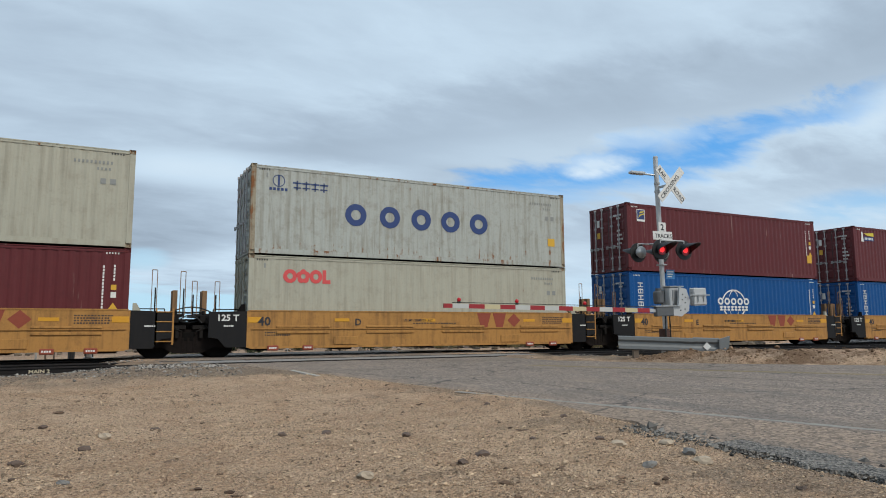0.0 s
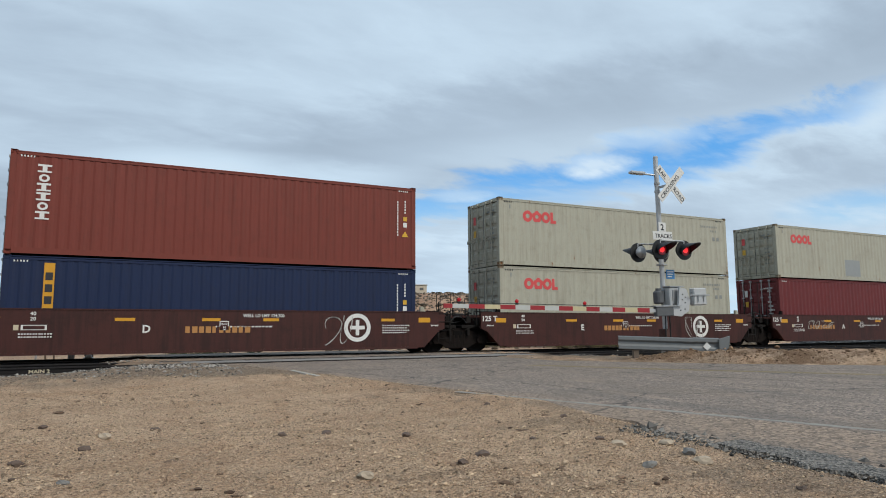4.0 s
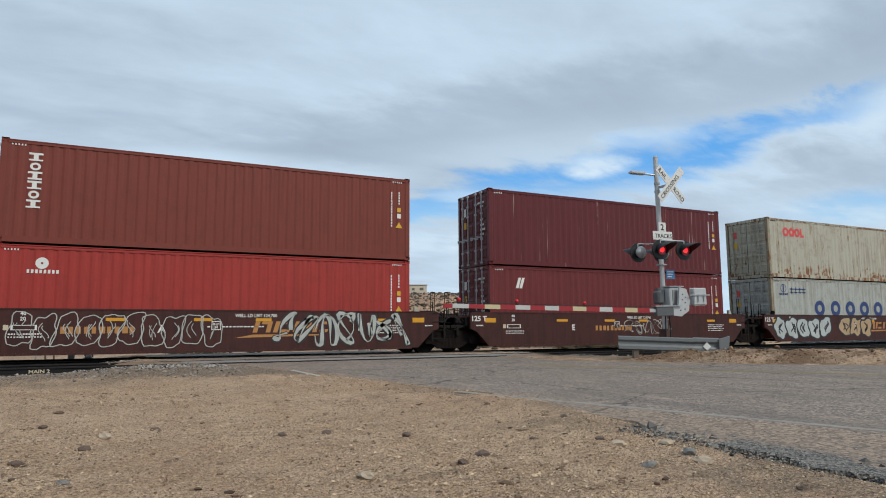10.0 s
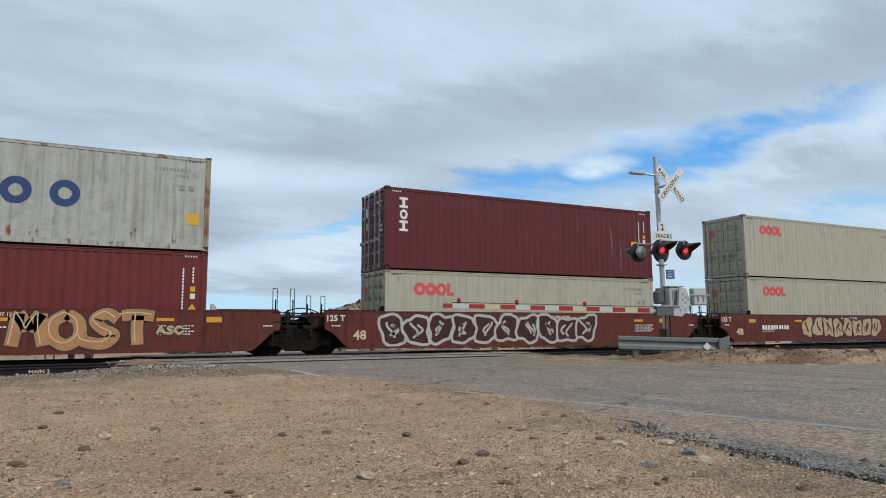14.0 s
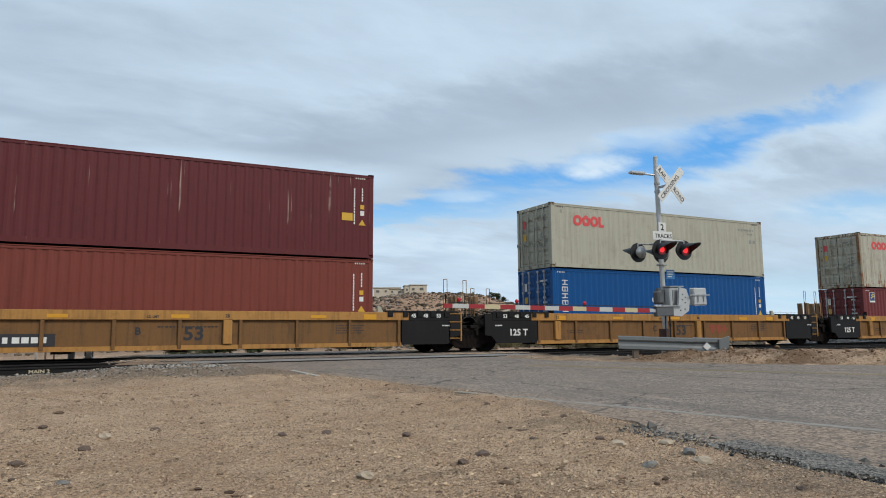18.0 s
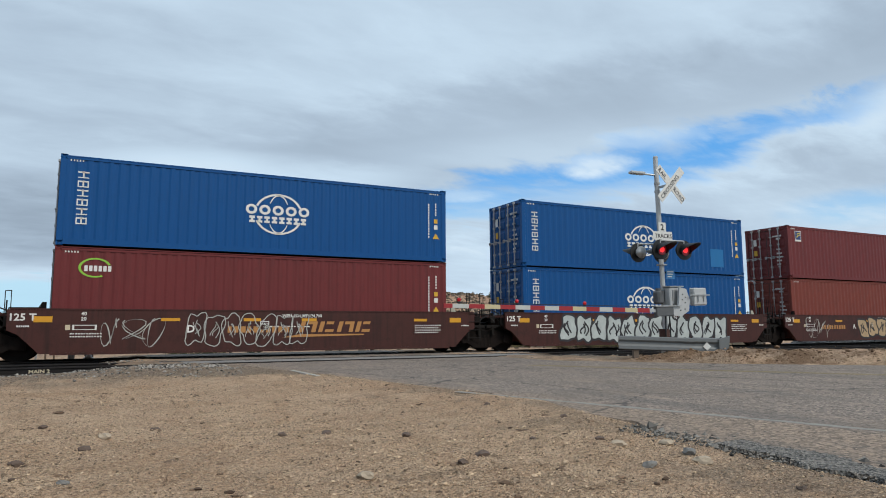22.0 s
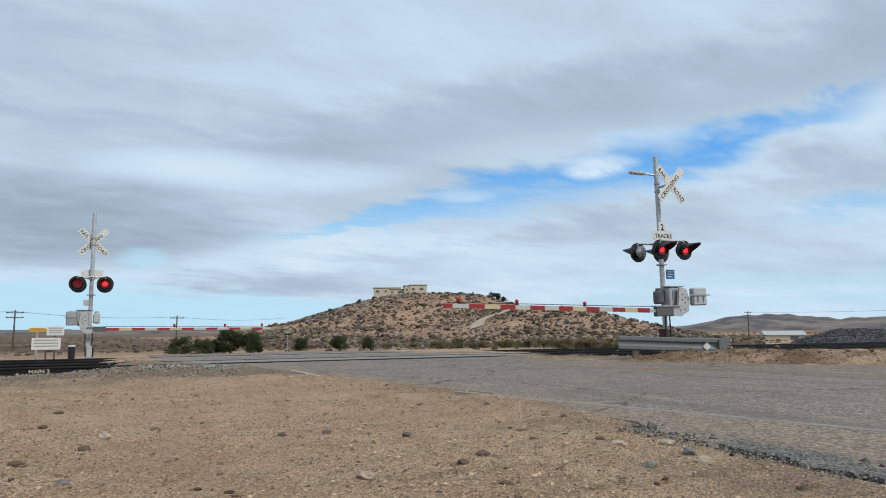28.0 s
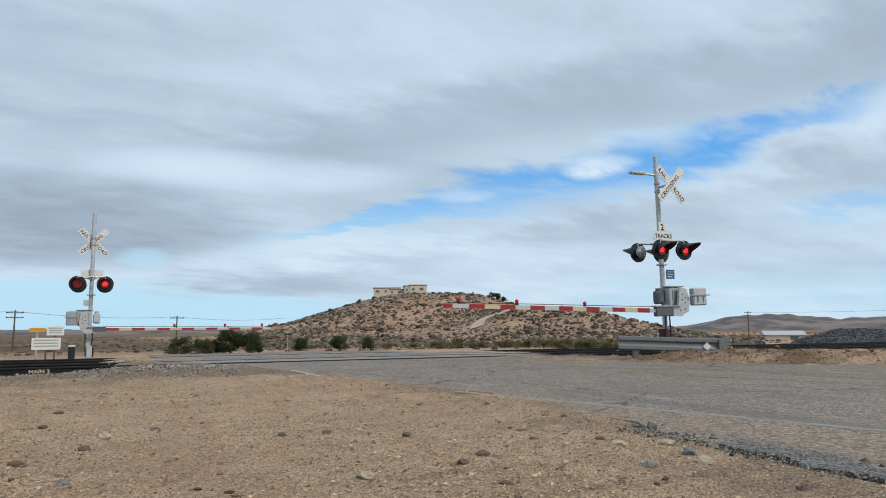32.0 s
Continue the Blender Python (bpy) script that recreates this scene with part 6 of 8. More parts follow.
def coupler_end(u, K, s, style):
    """The outer end of a wagon: truck, platform, coupler, and its brake gear, reel or posts."""
    cp, top = K["cp"], K["top"]
    off = cp - 9.9
    P = K["paint"]
    yellow = K["name"] == "yellow"
    def X(a, b):
        return (min(s * a, s * b), max(s * a, s * b))
    part("bulkhead", boxes((*X(6.25 + off * 0.5, 6.35 + off * 0.5), -1.30, 1.30, 0.35, 1.38)), P, u)
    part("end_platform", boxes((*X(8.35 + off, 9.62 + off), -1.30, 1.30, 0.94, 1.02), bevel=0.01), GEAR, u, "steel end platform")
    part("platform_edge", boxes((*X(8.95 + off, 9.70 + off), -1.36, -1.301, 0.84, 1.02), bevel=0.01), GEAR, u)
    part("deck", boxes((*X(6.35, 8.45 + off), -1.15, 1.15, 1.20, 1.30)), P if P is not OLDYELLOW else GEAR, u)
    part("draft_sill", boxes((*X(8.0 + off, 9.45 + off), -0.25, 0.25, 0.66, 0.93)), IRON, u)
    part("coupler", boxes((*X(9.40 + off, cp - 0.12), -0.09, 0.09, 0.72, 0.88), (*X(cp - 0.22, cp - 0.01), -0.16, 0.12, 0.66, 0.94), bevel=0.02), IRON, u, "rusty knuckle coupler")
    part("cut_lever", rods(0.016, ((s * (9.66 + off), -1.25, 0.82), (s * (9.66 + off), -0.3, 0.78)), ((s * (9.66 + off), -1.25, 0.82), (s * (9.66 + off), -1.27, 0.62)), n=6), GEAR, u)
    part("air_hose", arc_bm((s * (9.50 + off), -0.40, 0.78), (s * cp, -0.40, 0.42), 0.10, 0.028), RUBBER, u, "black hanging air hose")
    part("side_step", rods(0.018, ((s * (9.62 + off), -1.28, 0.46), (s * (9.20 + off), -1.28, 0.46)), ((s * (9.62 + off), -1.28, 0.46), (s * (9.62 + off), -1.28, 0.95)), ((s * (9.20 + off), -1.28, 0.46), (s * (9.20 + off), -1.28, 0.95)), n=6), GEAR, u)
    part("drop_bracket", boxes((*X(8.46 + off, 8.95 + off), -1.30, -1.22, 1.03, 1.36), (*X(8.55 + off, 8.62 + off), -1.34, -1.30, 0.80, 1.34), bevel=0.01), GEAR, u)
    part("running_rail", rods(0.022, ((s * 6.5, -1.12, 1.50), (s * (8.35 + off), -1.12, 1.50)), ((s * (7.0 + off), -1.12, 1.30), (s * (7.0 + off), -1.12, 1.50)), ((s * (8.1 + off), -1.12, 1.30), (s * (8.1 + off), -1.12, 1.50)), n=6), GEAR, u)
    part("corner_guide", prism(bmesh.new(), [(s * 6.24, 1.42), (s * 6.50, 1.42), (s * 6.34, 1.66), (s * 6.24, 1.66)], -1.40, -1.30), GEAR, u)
    if K["name"] == "worn yellow":
        part("end_casing", boxes((*X(7.26, 7.98), -1.32, -1.0, 1.03, 1.34), bevel=0.03), RUSTPLATE, u, "rusty brown end casing")
        part("end_sill", boxes((*X(7.98, 8.94), -1.30, -1.18, 1.00, 1.16), bevel=0.015), RUSTPLATE, u, "rusty brown end sill")
        part("gear_block", boxes((*X(7.30, 7.66), -1.10, -0.7, 1.34, 1.74), bevel=0.05), GEAR, u, "greasy brake cylinder block")
        bm = bmesh.new()
        for p, q in (((8.6, 1.02), (7.15, 1.02)), ((7.15, 1.02), (6.85, 0.94)), ((6.85, 0.94), (6.42, 0.60)), ((6.42, 0.60), (6.15, 0.55)), ((6.15, 0.55), (4.2, 0.55))):
            rod(bm, (s * p[0], -1.53, p[1]), (s * q[0], -1.53, q[1]), 0.030, 8)
        fine(part("brake_pipe", bm, RUSTPLATE, u, "bent rusty brake pipe"))
    if style == "posts":
        for x, y, z0, z1, r in ((9.75, -1.30, 0.50, 2.32, 0.032), (9.15, -1.30, 0.50, 2.34, 0.032), (8.95, 1.0, 1.25, 2.22, 0.028), (8.42, 1.0, 1.25, 2.22, 0.028)):
            part("grab_rail", rods(r, ((s * (x + off), y, z0), (s * (x + off), y, z1)), n=8), TANRAIL, u, "upright tan grab rail")
        for z in (0.55, 0.86, 1.17, 1.42):
            part("rung", rods(0.018, ((s * (9.15 + off), -1.33, z), (s * (9.75 + off), -1.33, z)), n=6), TANRAIL, u)
        part("guide_box", boxes((*X(7.45 + off, 7.72 + off), -0.95, -0.65, 1.30, 2.08), bevel=0.015), TANRAIL, u, "tan guide post")
        part("guide_box", boxes((*X(7.08 + off, 7.30 + off), 0.2, 0.5, 1.30, 1.98), bevel=0.015), GEAR, u, "tan guide post")
        part("cover", boxes((*X(6.6, 7.9 + off), -0.95, 0.6, 1.40, 1.47), (*X(6.5, 8.15 + off), -1.20, -0.8, 1.46, 1.49), bevel=0.01), GEAR, u)
        part("hand_wheel", brake_wheel_bm(), GEAR, u, "spoked hand brake wheel", pose(s * (9.55 + off), 0.75, 1.68, 0, 0, 70))
        part("wheel_stand", boxes((*X(9.35 + off, 9.52 + off), 0.5, 0.9, 1.03, 1.85), bevel=0.02), GEARRED, u, "rust-brown brake stand")
        part("bent_pipe", arc_bm((s * (8.30 + off), -1.0, 1.25), (s * (8.98 + off), -1.0, 1.10), -0.28, 0.022), P, u)
        return
    # dark uprights that the trainmen hold
    rails = ((9.72, -1.27, 0.95, 2.06), (8.96, -1.27, 0.58, 2.12), (8.68, 0.9, 1.20, 2.28), (8.24, 0.9, 1.20, 1.94))
    for x, y, z0, z1 in rails:
        part("grab_rail", hoop(bmesh.new(), s * (x + off), y, z0, z1 - z0, 0.017, 0.055), GEAR, u, "upright dark grab rail")
    if style == "brake":
        bm = bmesh.new()
        prism(bm, [(s * (7.80 + off), 1.40), (s * (8.45 + off), 1.62), (s * (8.74 + off), 1.86), (s * (8.80 + off), 2.16), (s * (9.0 + off), 2.16), (s * (9.0 + off), 1.45), (s * (8.90 + off), 1.30), (s * (8.40 + off), 1.12), (s * (8.0 + off), 1.30)], -0.24, 0.06)
        part("brake_stand", bm, GEAR, u, "dark sloping brake stand")
        part("gear_case", boxes((*X(8.84 + off, 9.03 + off), -0.36, -0.24, 1.78, 2.14), bevel=0.02), GEARRED, u, "rust-brown gear case")
        part("hand_brake_wheel", brake_wheel_bm(), GEAR, u, "spoked hand brake wheel", pose(s * (9.12 + off), -0.2, 2.0, 0, 0, 80))
        bm = ring_y(bmesh.new(), (s * (7.62 + off), -0.55, 1.76), 0.27, 0.27, 0.45, 20)
        ring_y(bm, (s * (7.62 + off), -0.80, 1.76), 0.12, 0.10, 0.06, 14)
        part("air_reservoir", bm, GEAR, u, "round air tank")
        part("tank_stand", boxes((*X(6.75 + off, 7.70 + off), -0.85, -0.3, 1.44, 1.51), (*X(6.85 + off, 6.95 + off), -0.8, -0.7, 1.30, 1.44), (*X(7.42 + off, 7.82 + off), -0.75, -0.4, 1.30, 1.56), bevel=0.01), GEAR, u)
        part("brake_valve", boxes((*X(7.92 + off, 8.10 + off), -0.9, -0.6, 1.40, 1.60), (*X(7.97 + off, 8.04 + off), -0.85, -0.7, 1.60, 1.70), bevel=0.02), GEAR, u)
        part("brake_pipe", rods(0.016, ((s * (7.85 + off), -0.95, 1.68), (s * (8.30 + off), -0.95, 1.72)), ((s * (8.0 + off), -0.95, 1.36), (s * (8.0 + off), -0.95, 1.68)), ((s * (8.15 + off), -0.95, 1.40), (s * (8.28 + off), -0.95, 1.74)), n=6), GEAR, u)
    else:
        face = style == "reel"
        part("hand_brake_wheel", brake_wheel_bm(), GEAR if face else GEARRED, u, "large spoked hand brake wheel", pose(s * (8.99 + off), -0.95, 1.94, 0, 0, 15 if face else 62))
        part("wheel_hub", ring_y(bmesh.new(), (s * (8.97 + off), -0.88, 1.92), 0.12, 0.11, 0.14, 16), GEARRED, u, "rust-brown hub")
        part("wheel_stand", boxes((*X(8.82 + off, 8.90 + off), -0.86, -0.72, 1.02, 1.90), (*X(9.02 + off, 9.10 + off), -0.86, -0.72, 1.02, 1.75), (*X(8.82 + off, 9.10 + off), -0.84, -0.74, 1.25, 1.33), (*X(8.82 + off, 9.10 + off), -0.84, -0.74, 1.55, 1.62), bevel=0.01), GEAR if face else GEARRED, u)
        part("fitting", boxes((*X(7.5 + off, 7.9 + off), -0.6, -0.2, 1.30, 1.46), (*X(6.7 + off, 7.0 + off), -0.7, -0.3, 1.30, 1.56), bevel=0.03), GEAR, u)
        if not face:
            part("air_reservoir", rod(bmesh.new(), (s * (7.35 + off), -0.4, 1.60), (s * (7.85 + off), -0.4, 1.60), 0.15, 16), GEAR, u, "lying air tank")


def what_end(e):
    return e != "joint"


def mark():
    """The owner's slanted blocks."""
    bm = bmesh.new()
    prism(bm, [(0.0, 0.50), (0.58, 0.50), (0.42, 0.0), (0.16, 0.0)], -0.004, 0)
    prism(bm, [(0.66, 0.50), (1.22, 0.50), (1.08, 0.0), (0.80, 0.0)], -0.004, 0)
    prism(bm, [(1.56, 0.50), (1.84, 0.25), (1.56, 0.0), (1.28, 0.25)], -0.004, 0)
    return bm


def wagon_unit(kind, x, left, right, letter, tags, seed, badge=""):
    """One well of a wagon, seen from the side."""
    K = KINDS[kind]
    rng = random.Random(seed)
    P, top, bot, z0 = K["paint"], K["top"], K["bot"], K["z0"]
    spray = [] if not tags else tags
    label = "%s steel well wagon unit%s" % (K["name"], " sprayed with graffiti" if spray else " with painted markings")
    u = thing("well_wagon", label, "railway wagon", "wagons of the train")
    off = K["cp"] - 9.9
    capped = K["ends"] is BLACK

    def end_line(what, top_z):
        """Half outline of an end, from the top edge down to the lower edge, x positive."""
        if what == "joint":
            if capped:
                return [(top, top_z), (top, z0)]
            e = K["hp"]
            return [(e - 0.72, top_z), (e - 0.72, 0.86), (e - 0.98, 0.74), (e - 1.50, z0)]
        if kind == "o40":
            return [(7.25, top_z), (7.25, 1.00), (6.92, 0.97), (6.30, 0.62), (6.15, z0)]
        return [(8.40 + off, top_z), (8.45 + off, top_z - 0.05), (8.45 + off, 0.84), (8.15 + off, 0.70), (7.10 + off, 0.66), (6.62 + off, z0)] if kind not in ("r40", "y53") else [(8.32 + off, top_z), (8.32 + off, 1.0), (7.25 + off, 0.96), (6.75 + off, 0.62), (6.55 + off, z0)]
    tz = 1.20 if kind in ("r40", "y53") else SILL
    outline = [(-px, pz) for px, pz in end_line(left, tz)] + end_line(right, tz)[::-1]
    xl, xr_ = outline[0][0], outline[-1][0]
    for side in (-1, 1):
        bm = bmesh.new()
        if kind in ("r40", "y53"):
            prism(bm, outline, side * 1.38 - 0.03, side * 1.38 + 0.03)
        else:
            prism(bm, outline, side * 1.45 - 0.05, side * 1.45 + 0.05)
        part("side_panel", bm, P if kind != "y53" else DARKYELLOW, u)
        if kind in ("r40", "y53"):
            cl = xl + 0.1 if left != "joint" or kind == "r40" else -7.3
            cr = xr_ - 0.1 if right != "joint" or kind == "r40" else 7.3
            part("top_chord", boxes((cl, cr, min(side * 1.30, side * 1.50), max(side * 1.30, side * 1.50), 1.14, SILL), bevel=0.012), BROWN if kind == "r40" else P, u, "box-shaped top chord")
            n = 11 if kind == "r40" else 9
            for i in range(n):
                xr = -bot + 0.1 + (2 * bot - 0.2) * i / (n - 1)
                part("rib", boxes((xr - 0.05, xr + 0.05, min(side * 1.40, side * 1.49), max(side * 1.40, side * 1.49), z0, 1.138), bevel=0.008), P if kind != "y53" else DARKYELLOW, u)
            part("bottom_chord", boxes((-bot, bot, min(side * 1.35, side * 1.47), max(side * 1.35, side * 1.47), z0 - 0.03, z0 + 0.10)), P, u)
        else:
            part("sill_flange", boxes((-bot + 0.1, bot - 0.1, min(side * 1.34, side * 1.515), max(side * 1.34, side * 1.515), z0 - 0.035, z0 + 0.03)), P, u)
            part("top_flange", boxes((xl + 0.05, xr_ - 0.05, min(side * 1.28, side * 1.515), max(side * 1.28, side * 1.515), SILL - 0.005, SILL + 0.03)), P, u)
    part("well_floor", boxes(*[(xc - 0.25, xc + 0.25, -1.36, 1.36, 0.20, 0.295) for xc in (-5.6, -3.0, 0.0, 3.0, 5.6)]), SOOT, u)
    y = -1.503
    if kind in ("y40", "o40"):
        dz = 0.0 if kind == "y40" else -0.38
        part("ledge", boxes((-top + 0.15, top - 0.1, -1.535, -1.50, 0.855 + dz, 0.885 + dz)), P, u)
        for xc in (-4.4, -1.45, 1.35, 4.6):
            part("hatch", boxes((xc - 0.85, xc + 0.85, -1.55, -1.50, 0.90 + dz, 0.97 + dz), (xc - 0.85, xc + 0.85, -1.54, -1.50, 0.72 + dz, 0.80 + dz), bevel=0.01), P, u, "long slotted step")
        for xc in (-3.0, 3.3):
            part("shoe", boxes((xc - 0.4, xc + 0.4, -1.53, -1.50, 0.36, 0.62), bevel=0.01), P, u)
        if kind == "y40":
            for xc in (-5.35, -4.25, 4.15, 5.2):
                b = part("jacking_pad", boxes((xc - 0.17, xc + 0.17, -1.56, -1.48, 0.20, 0.36), bevel=0.02), RUSTRED, u, "dark red stencilled pad")
                fine(part("pad_lettering", bars(bmesh.new(), xc - 0.12, 0.26, 0.24, 0.05, 4, -1.561), WHITE, b))
    # amber reflectors and small stencils
    up_ = 0.10 if kind in ("r40", "y53") else 0.0
    for xc, w, h in ((-5.93, 0.20, 0.17), (-3.13, 0.25, 0.10), (0.0, 0.25, 0.10), (4.15, 0.25, 0.10), (5.90, 0.22, 0.17)) if capped else ((-6.25, 0.22, 0.16), (-3.05, 0.26, 0.09), (-0.72, 0.26, 0.09), (1.05, 0.24, 0.09), (4.95, 0.24, 0.09), (6.30, 0.22, 0.16)):
        part("reflector", boxes((xc - w, xc + w, y - 0.006, y, 1.15 - h / 2 + up_, 1.15 + h / 2 + up_)), AMBER, u, "amber reflective strip")
    ink = DARK if kind in ("y40", "o40", "y53") else WHITE
    ys = y if kind not in ("r40", "y53") else -1.412
    zl = 0.98 if kind not in ("r40", "y53") else 0.72
    if letter:
        put("unit_letter", lettering(letter, 0.22, 1.0), ink, u, "", pose({"y40": -2.69, "o40": -1.95, "b40": -2.6 if letter not in ("A", "B") else -1.95, "r40": -1.6, "b48": -2.2, "y53": -1.2}[kind], ys - 0.004, zl if kind != "b40" else 0.78))
    bm = bmesh.new()
    for k in range(4):
        bars(bm, 4.75, 0.95 - 0.08 * k if kind not in ("y40", "o40") else 1.24 - 0.07 * k, 1.0 - 0.1 * (k % 2), 0.035, 12, ys, 0.35, rng)
    limit = {"y40": ("LD LMT 120200 PER UNIT", -0.95, 1.11), "o40": ("LD LMT 120200 PER UNIT", -0.95, 1.11), "b40": ("WELL LD LMT 124,700", 0.20, 1.23), "b48": ("WELL LD LMT 124,700", 0.20, 1.23), "r40": ("WELL LD LMT", -0.85, 1.20), "y53": ("LD LMT", -0.9, 1.20)}[kind]
    fine(put("load_limit", lettering(limit[0], 0.075 if capped else 0.10, 0.95, 0.02), ink, u, "stencilled load limit", pose(limit[1], y - 0.006, limit[2])))
    if kind in ("b40", "b48", "r40"):
        px, pz, py = (-0.48, 0.84, y) if kind != "r40" else (-1.2, 0.55, -1.412)
        plate = part("plate_box", boxes((px, px + 0.27, py - 0.004, py, pz, pz + 0.27)), WHITE, u, "small framed stencil")
        part("plate_field", boxes((px + 0.025, px + 0.245, py - 0.006, py - 0.004, pz + 0.025, pz + 0.245)), P, plate)
        put("plate_text", lettering("PLATE", 0.055, 0.9, 0.02), WHITE, plate, "", pose(px + 0.04, py - 0.008, pz + 0.155))
        put("plate_letter", lettering("H", 0.08, 1.0, 0.02), WHITE, plate, "", pose(px + 0.10, py - 0.008, pz + 0.045))
    bars(bm, -0.6, 1.02 if kind in ("y40", "o40") else 0.92, 1.7, 0.04, 16, ys, 0.35, rng)
    bars(bm, -5.6, 0.74, 0.8, 0.035, 12, ys, 0.35, rng)
    bars(bm, -5.6, 0.66, 0.8, 0.035, 12, ys, 0.35, rng)
    fine(part("stencil_lettering", bm, ink if kind != "r40" else CREAM, u, "small stencilled lines"))
    if kind in ("y40", "o40"):
        put("length_number", lettering("40", 0.27, 1.05), DARK, u, "black number forty", pose(-5.82, y - 0.004, 0.98)) if kind == "y40" else None
        if letter != "A":
            put("owner_mark", keep("owner_mark", mark), RUSTRED, u, "brown-red block marks", pose(1.92, y, 0.90))
        elif kind == "y40":
            put("clearance_text", lettering("S-2054-16 REEFER CLEARANCE", 0.075, 0.95, 0.0), DARK, u, "stencilled clearance code", pose(2.75, y - 0.004, 1.30))
    if kind == "y53":
        put("length_number", lettering("53", 0.40, 1.1), DARK, u, "black number fifty-three", pose(0.1, ys - 0.004, 0.56))
        if letter == "C":
            put("owner_mark", keep("owner_mark", mark), RUSTRED, u, "faded brown-red block marks", pose(2.1, ys - 0.002, 0.60) @ Matrix.Diagonal((0.6, 1, 0.75, 1)))
        for xc in (-6.1, 1.35):
            put("slot_number", lettering("20", 0.10), DARK, u, "", pose(xc - 0.08, y - 0.004, 1.22))
            part("latch", boxes((xc - 0.13, xc + 0.13, -1.53, -1.40, 0.42, 1.13), bevel=0.015), P, u, "yellow side latch bracket")
        for s, what in ((-1, left), (1, right)):
            if what == "joint":
                part("end_chord", boxes((min(s * 7.3, s * 9.0), max(s * 7.3, s * 9.0), -1.50, -1.36, 1.14, SILL), bevel=0.01), BLACK, u)
            for n_, xc in zip(("45", "48", "53"), (7.50, 7.95, 8.45)):
                put("slot_number", lettering(n_, 0.13), WHITE if what == "joint" else DARK, u, "", pose(s * xc - 0.10, -1.504, 1.24))
            for xc in (6.62, 7.18, 7.72, 8.22, 8.75):
                part("slot_bracket", boxes((s * xc - 0.09, s * xc + 0.09, -1.535, -1.501, 1.26, SILL + 0.045), bevel=0.008), P if what != "joint" else BLACK, u)
            part("chord_cap", boxes((min(s * 6.5, s * 9.2), max(s * 6.5, s * 9.2), -1.52, -1.30, SILL, SILL + 0.05)), BLACK, u)
    if badge == "cross":
        part("badge", ring(bmesh.new(), 3.87, 0.90, 0.46, 0.33, y - 0.004, y, 28), WHITE, u, "round white emblem")
        part("badge_centre", boxes((3.62, 4.12, y - 0.004, y, 0.84, 0.96), (3.81, 3.93, y - 0.005, y, 0.65, 1.15)), WHITE, u)
    if badge == "swoosh":
        bm = bmesh.new()
        for i in range(4):
            a = 0.72 + 0.62 * i
            prism(bm, [(a, 0.76), (a + 0.14, 0.76), (a + 0.24, 1.10), (a + 0.10, 1.10)], y - 0.004, y)
            prism(bm, [(a + 0.22, 0.76), (a + 0.50, 0.76), (a + 0.53, 0.85), (a + 0.25, 0.85)], y - 0.004, y) if i % 2 else prism(bm, [(a + 0.40, 0.76), (a + 0.54, 0.76), (a + 0.62, 1.10), (a + 0.48, 1.10)], y - 0.004, y)
            prism(bm, [(a + 0.28, 1.01), (a + 0.52, 1.01), (a + 0.55, 1.10), (a + 0.30, 1.10)], y - 0.0045, y)
        prism(bm, [(0.2, 0.60), (2.9, 0.66), (2.9, 0.70), (0.75, 0.70)], y - 0.004, y)
        part("owner_mark", bm, ORANGE, u, "orange slanted block marks with an underline")
    if kind == "b48":
        put("length_number", lettering("48", 0.30, 1.1), CREAM, u, "pale number forty-eight", pose(-7.32, y - 0.004, 0.52))
    if kind in ("y40", "o40", "y53", "b48", "b40", "r40"):
        at = -K["hp"] + 0.74
        if left == "joint" and kind != "r40":
            put("load_mark", lettering("125 T", 0.19 if kind != "y53" else 0.24, 1.05), WHITE, u, "white load mark", pose(at if kind != "y53" else -8.30, -1.494 if kind not in ("b40", "r40", "b48") else -1.504, 1.12 if kind != "y53" else 0.60))
    if kind == "r40":
        put("load_mark", lettering("125-T", 0.19, 1.0), CREAM, u, "pale load mark", pose(-5.48, ys - 0.004, 0.52))
        for xt in (-5.95, 0.2, 6.0):
            part("tick", boxes((xt - 0.025, xt + 0.025, y - 0.005, y, 1.17, SILL - 0.02)), WHITE, u)
        put("slot_mark", lettering("40/20", 0.08, 1.0), WHITE, u, "", pose(-5.80, y - 0.004, 1.30))
    if kind == "b40":
        put("slot_mark", lettering("40", 0.10, 1.0), WHITE, u, "", pose(-5.35, y - 0.004, 1.26))
        put("slot_mark", lettering("20", 0.10, 1.0), WHITE, u, "", pose(-5.35, y - 0.004, 1.12))
        b_ = part("data_box", boxes((-5.55, -4.95, y - 0.004, y, 0.86, 1.00)), WHITE, u, "white stencilled data box")
        part("data_field", boxes((-5.50, -5.0, y - 0.006, y - 0.004, 0.88, 0.98)), P, b_)
        part("data_label", boxes((-5.72, -5.60, y - 0.004, y, 0.86, 1.00)), CREAM, u)
    if what_end(right) and not capped:
        part("reflector", boxes((7.42 + off, 7.98 + off, y - 0.006, y, 1.00 + up_, 1.26 + up_ * 0.5)), AMBER, u, "large amber reflective panel")
    if what_end(right):
        part("end_window", boxes((6.82 + off, 7.27 + off, y - 0.003, y, 1.05, 1.27)), WHITE if not capped else DARK, u, "framed white stencil")
        part("end_window_field", boxes((6.86 + off, 7.23 + off, y - 0.005, y - 0.003, 1.08, 1.24)), DARK, u)
        part("data_label", boxes((7.25 + off, 7.42 + off, y - 0.004, y, 0.98 if not capped else 0.80, 1.03 if not capped else 0.95)), CREAM, u)
    # running number, as blocks
    numbered = {"y40": 3.6, "o40": -6.12, "b40": -1.44, "r40": -3.87, "b48": -5.6, "y53": 3.4}[kind]
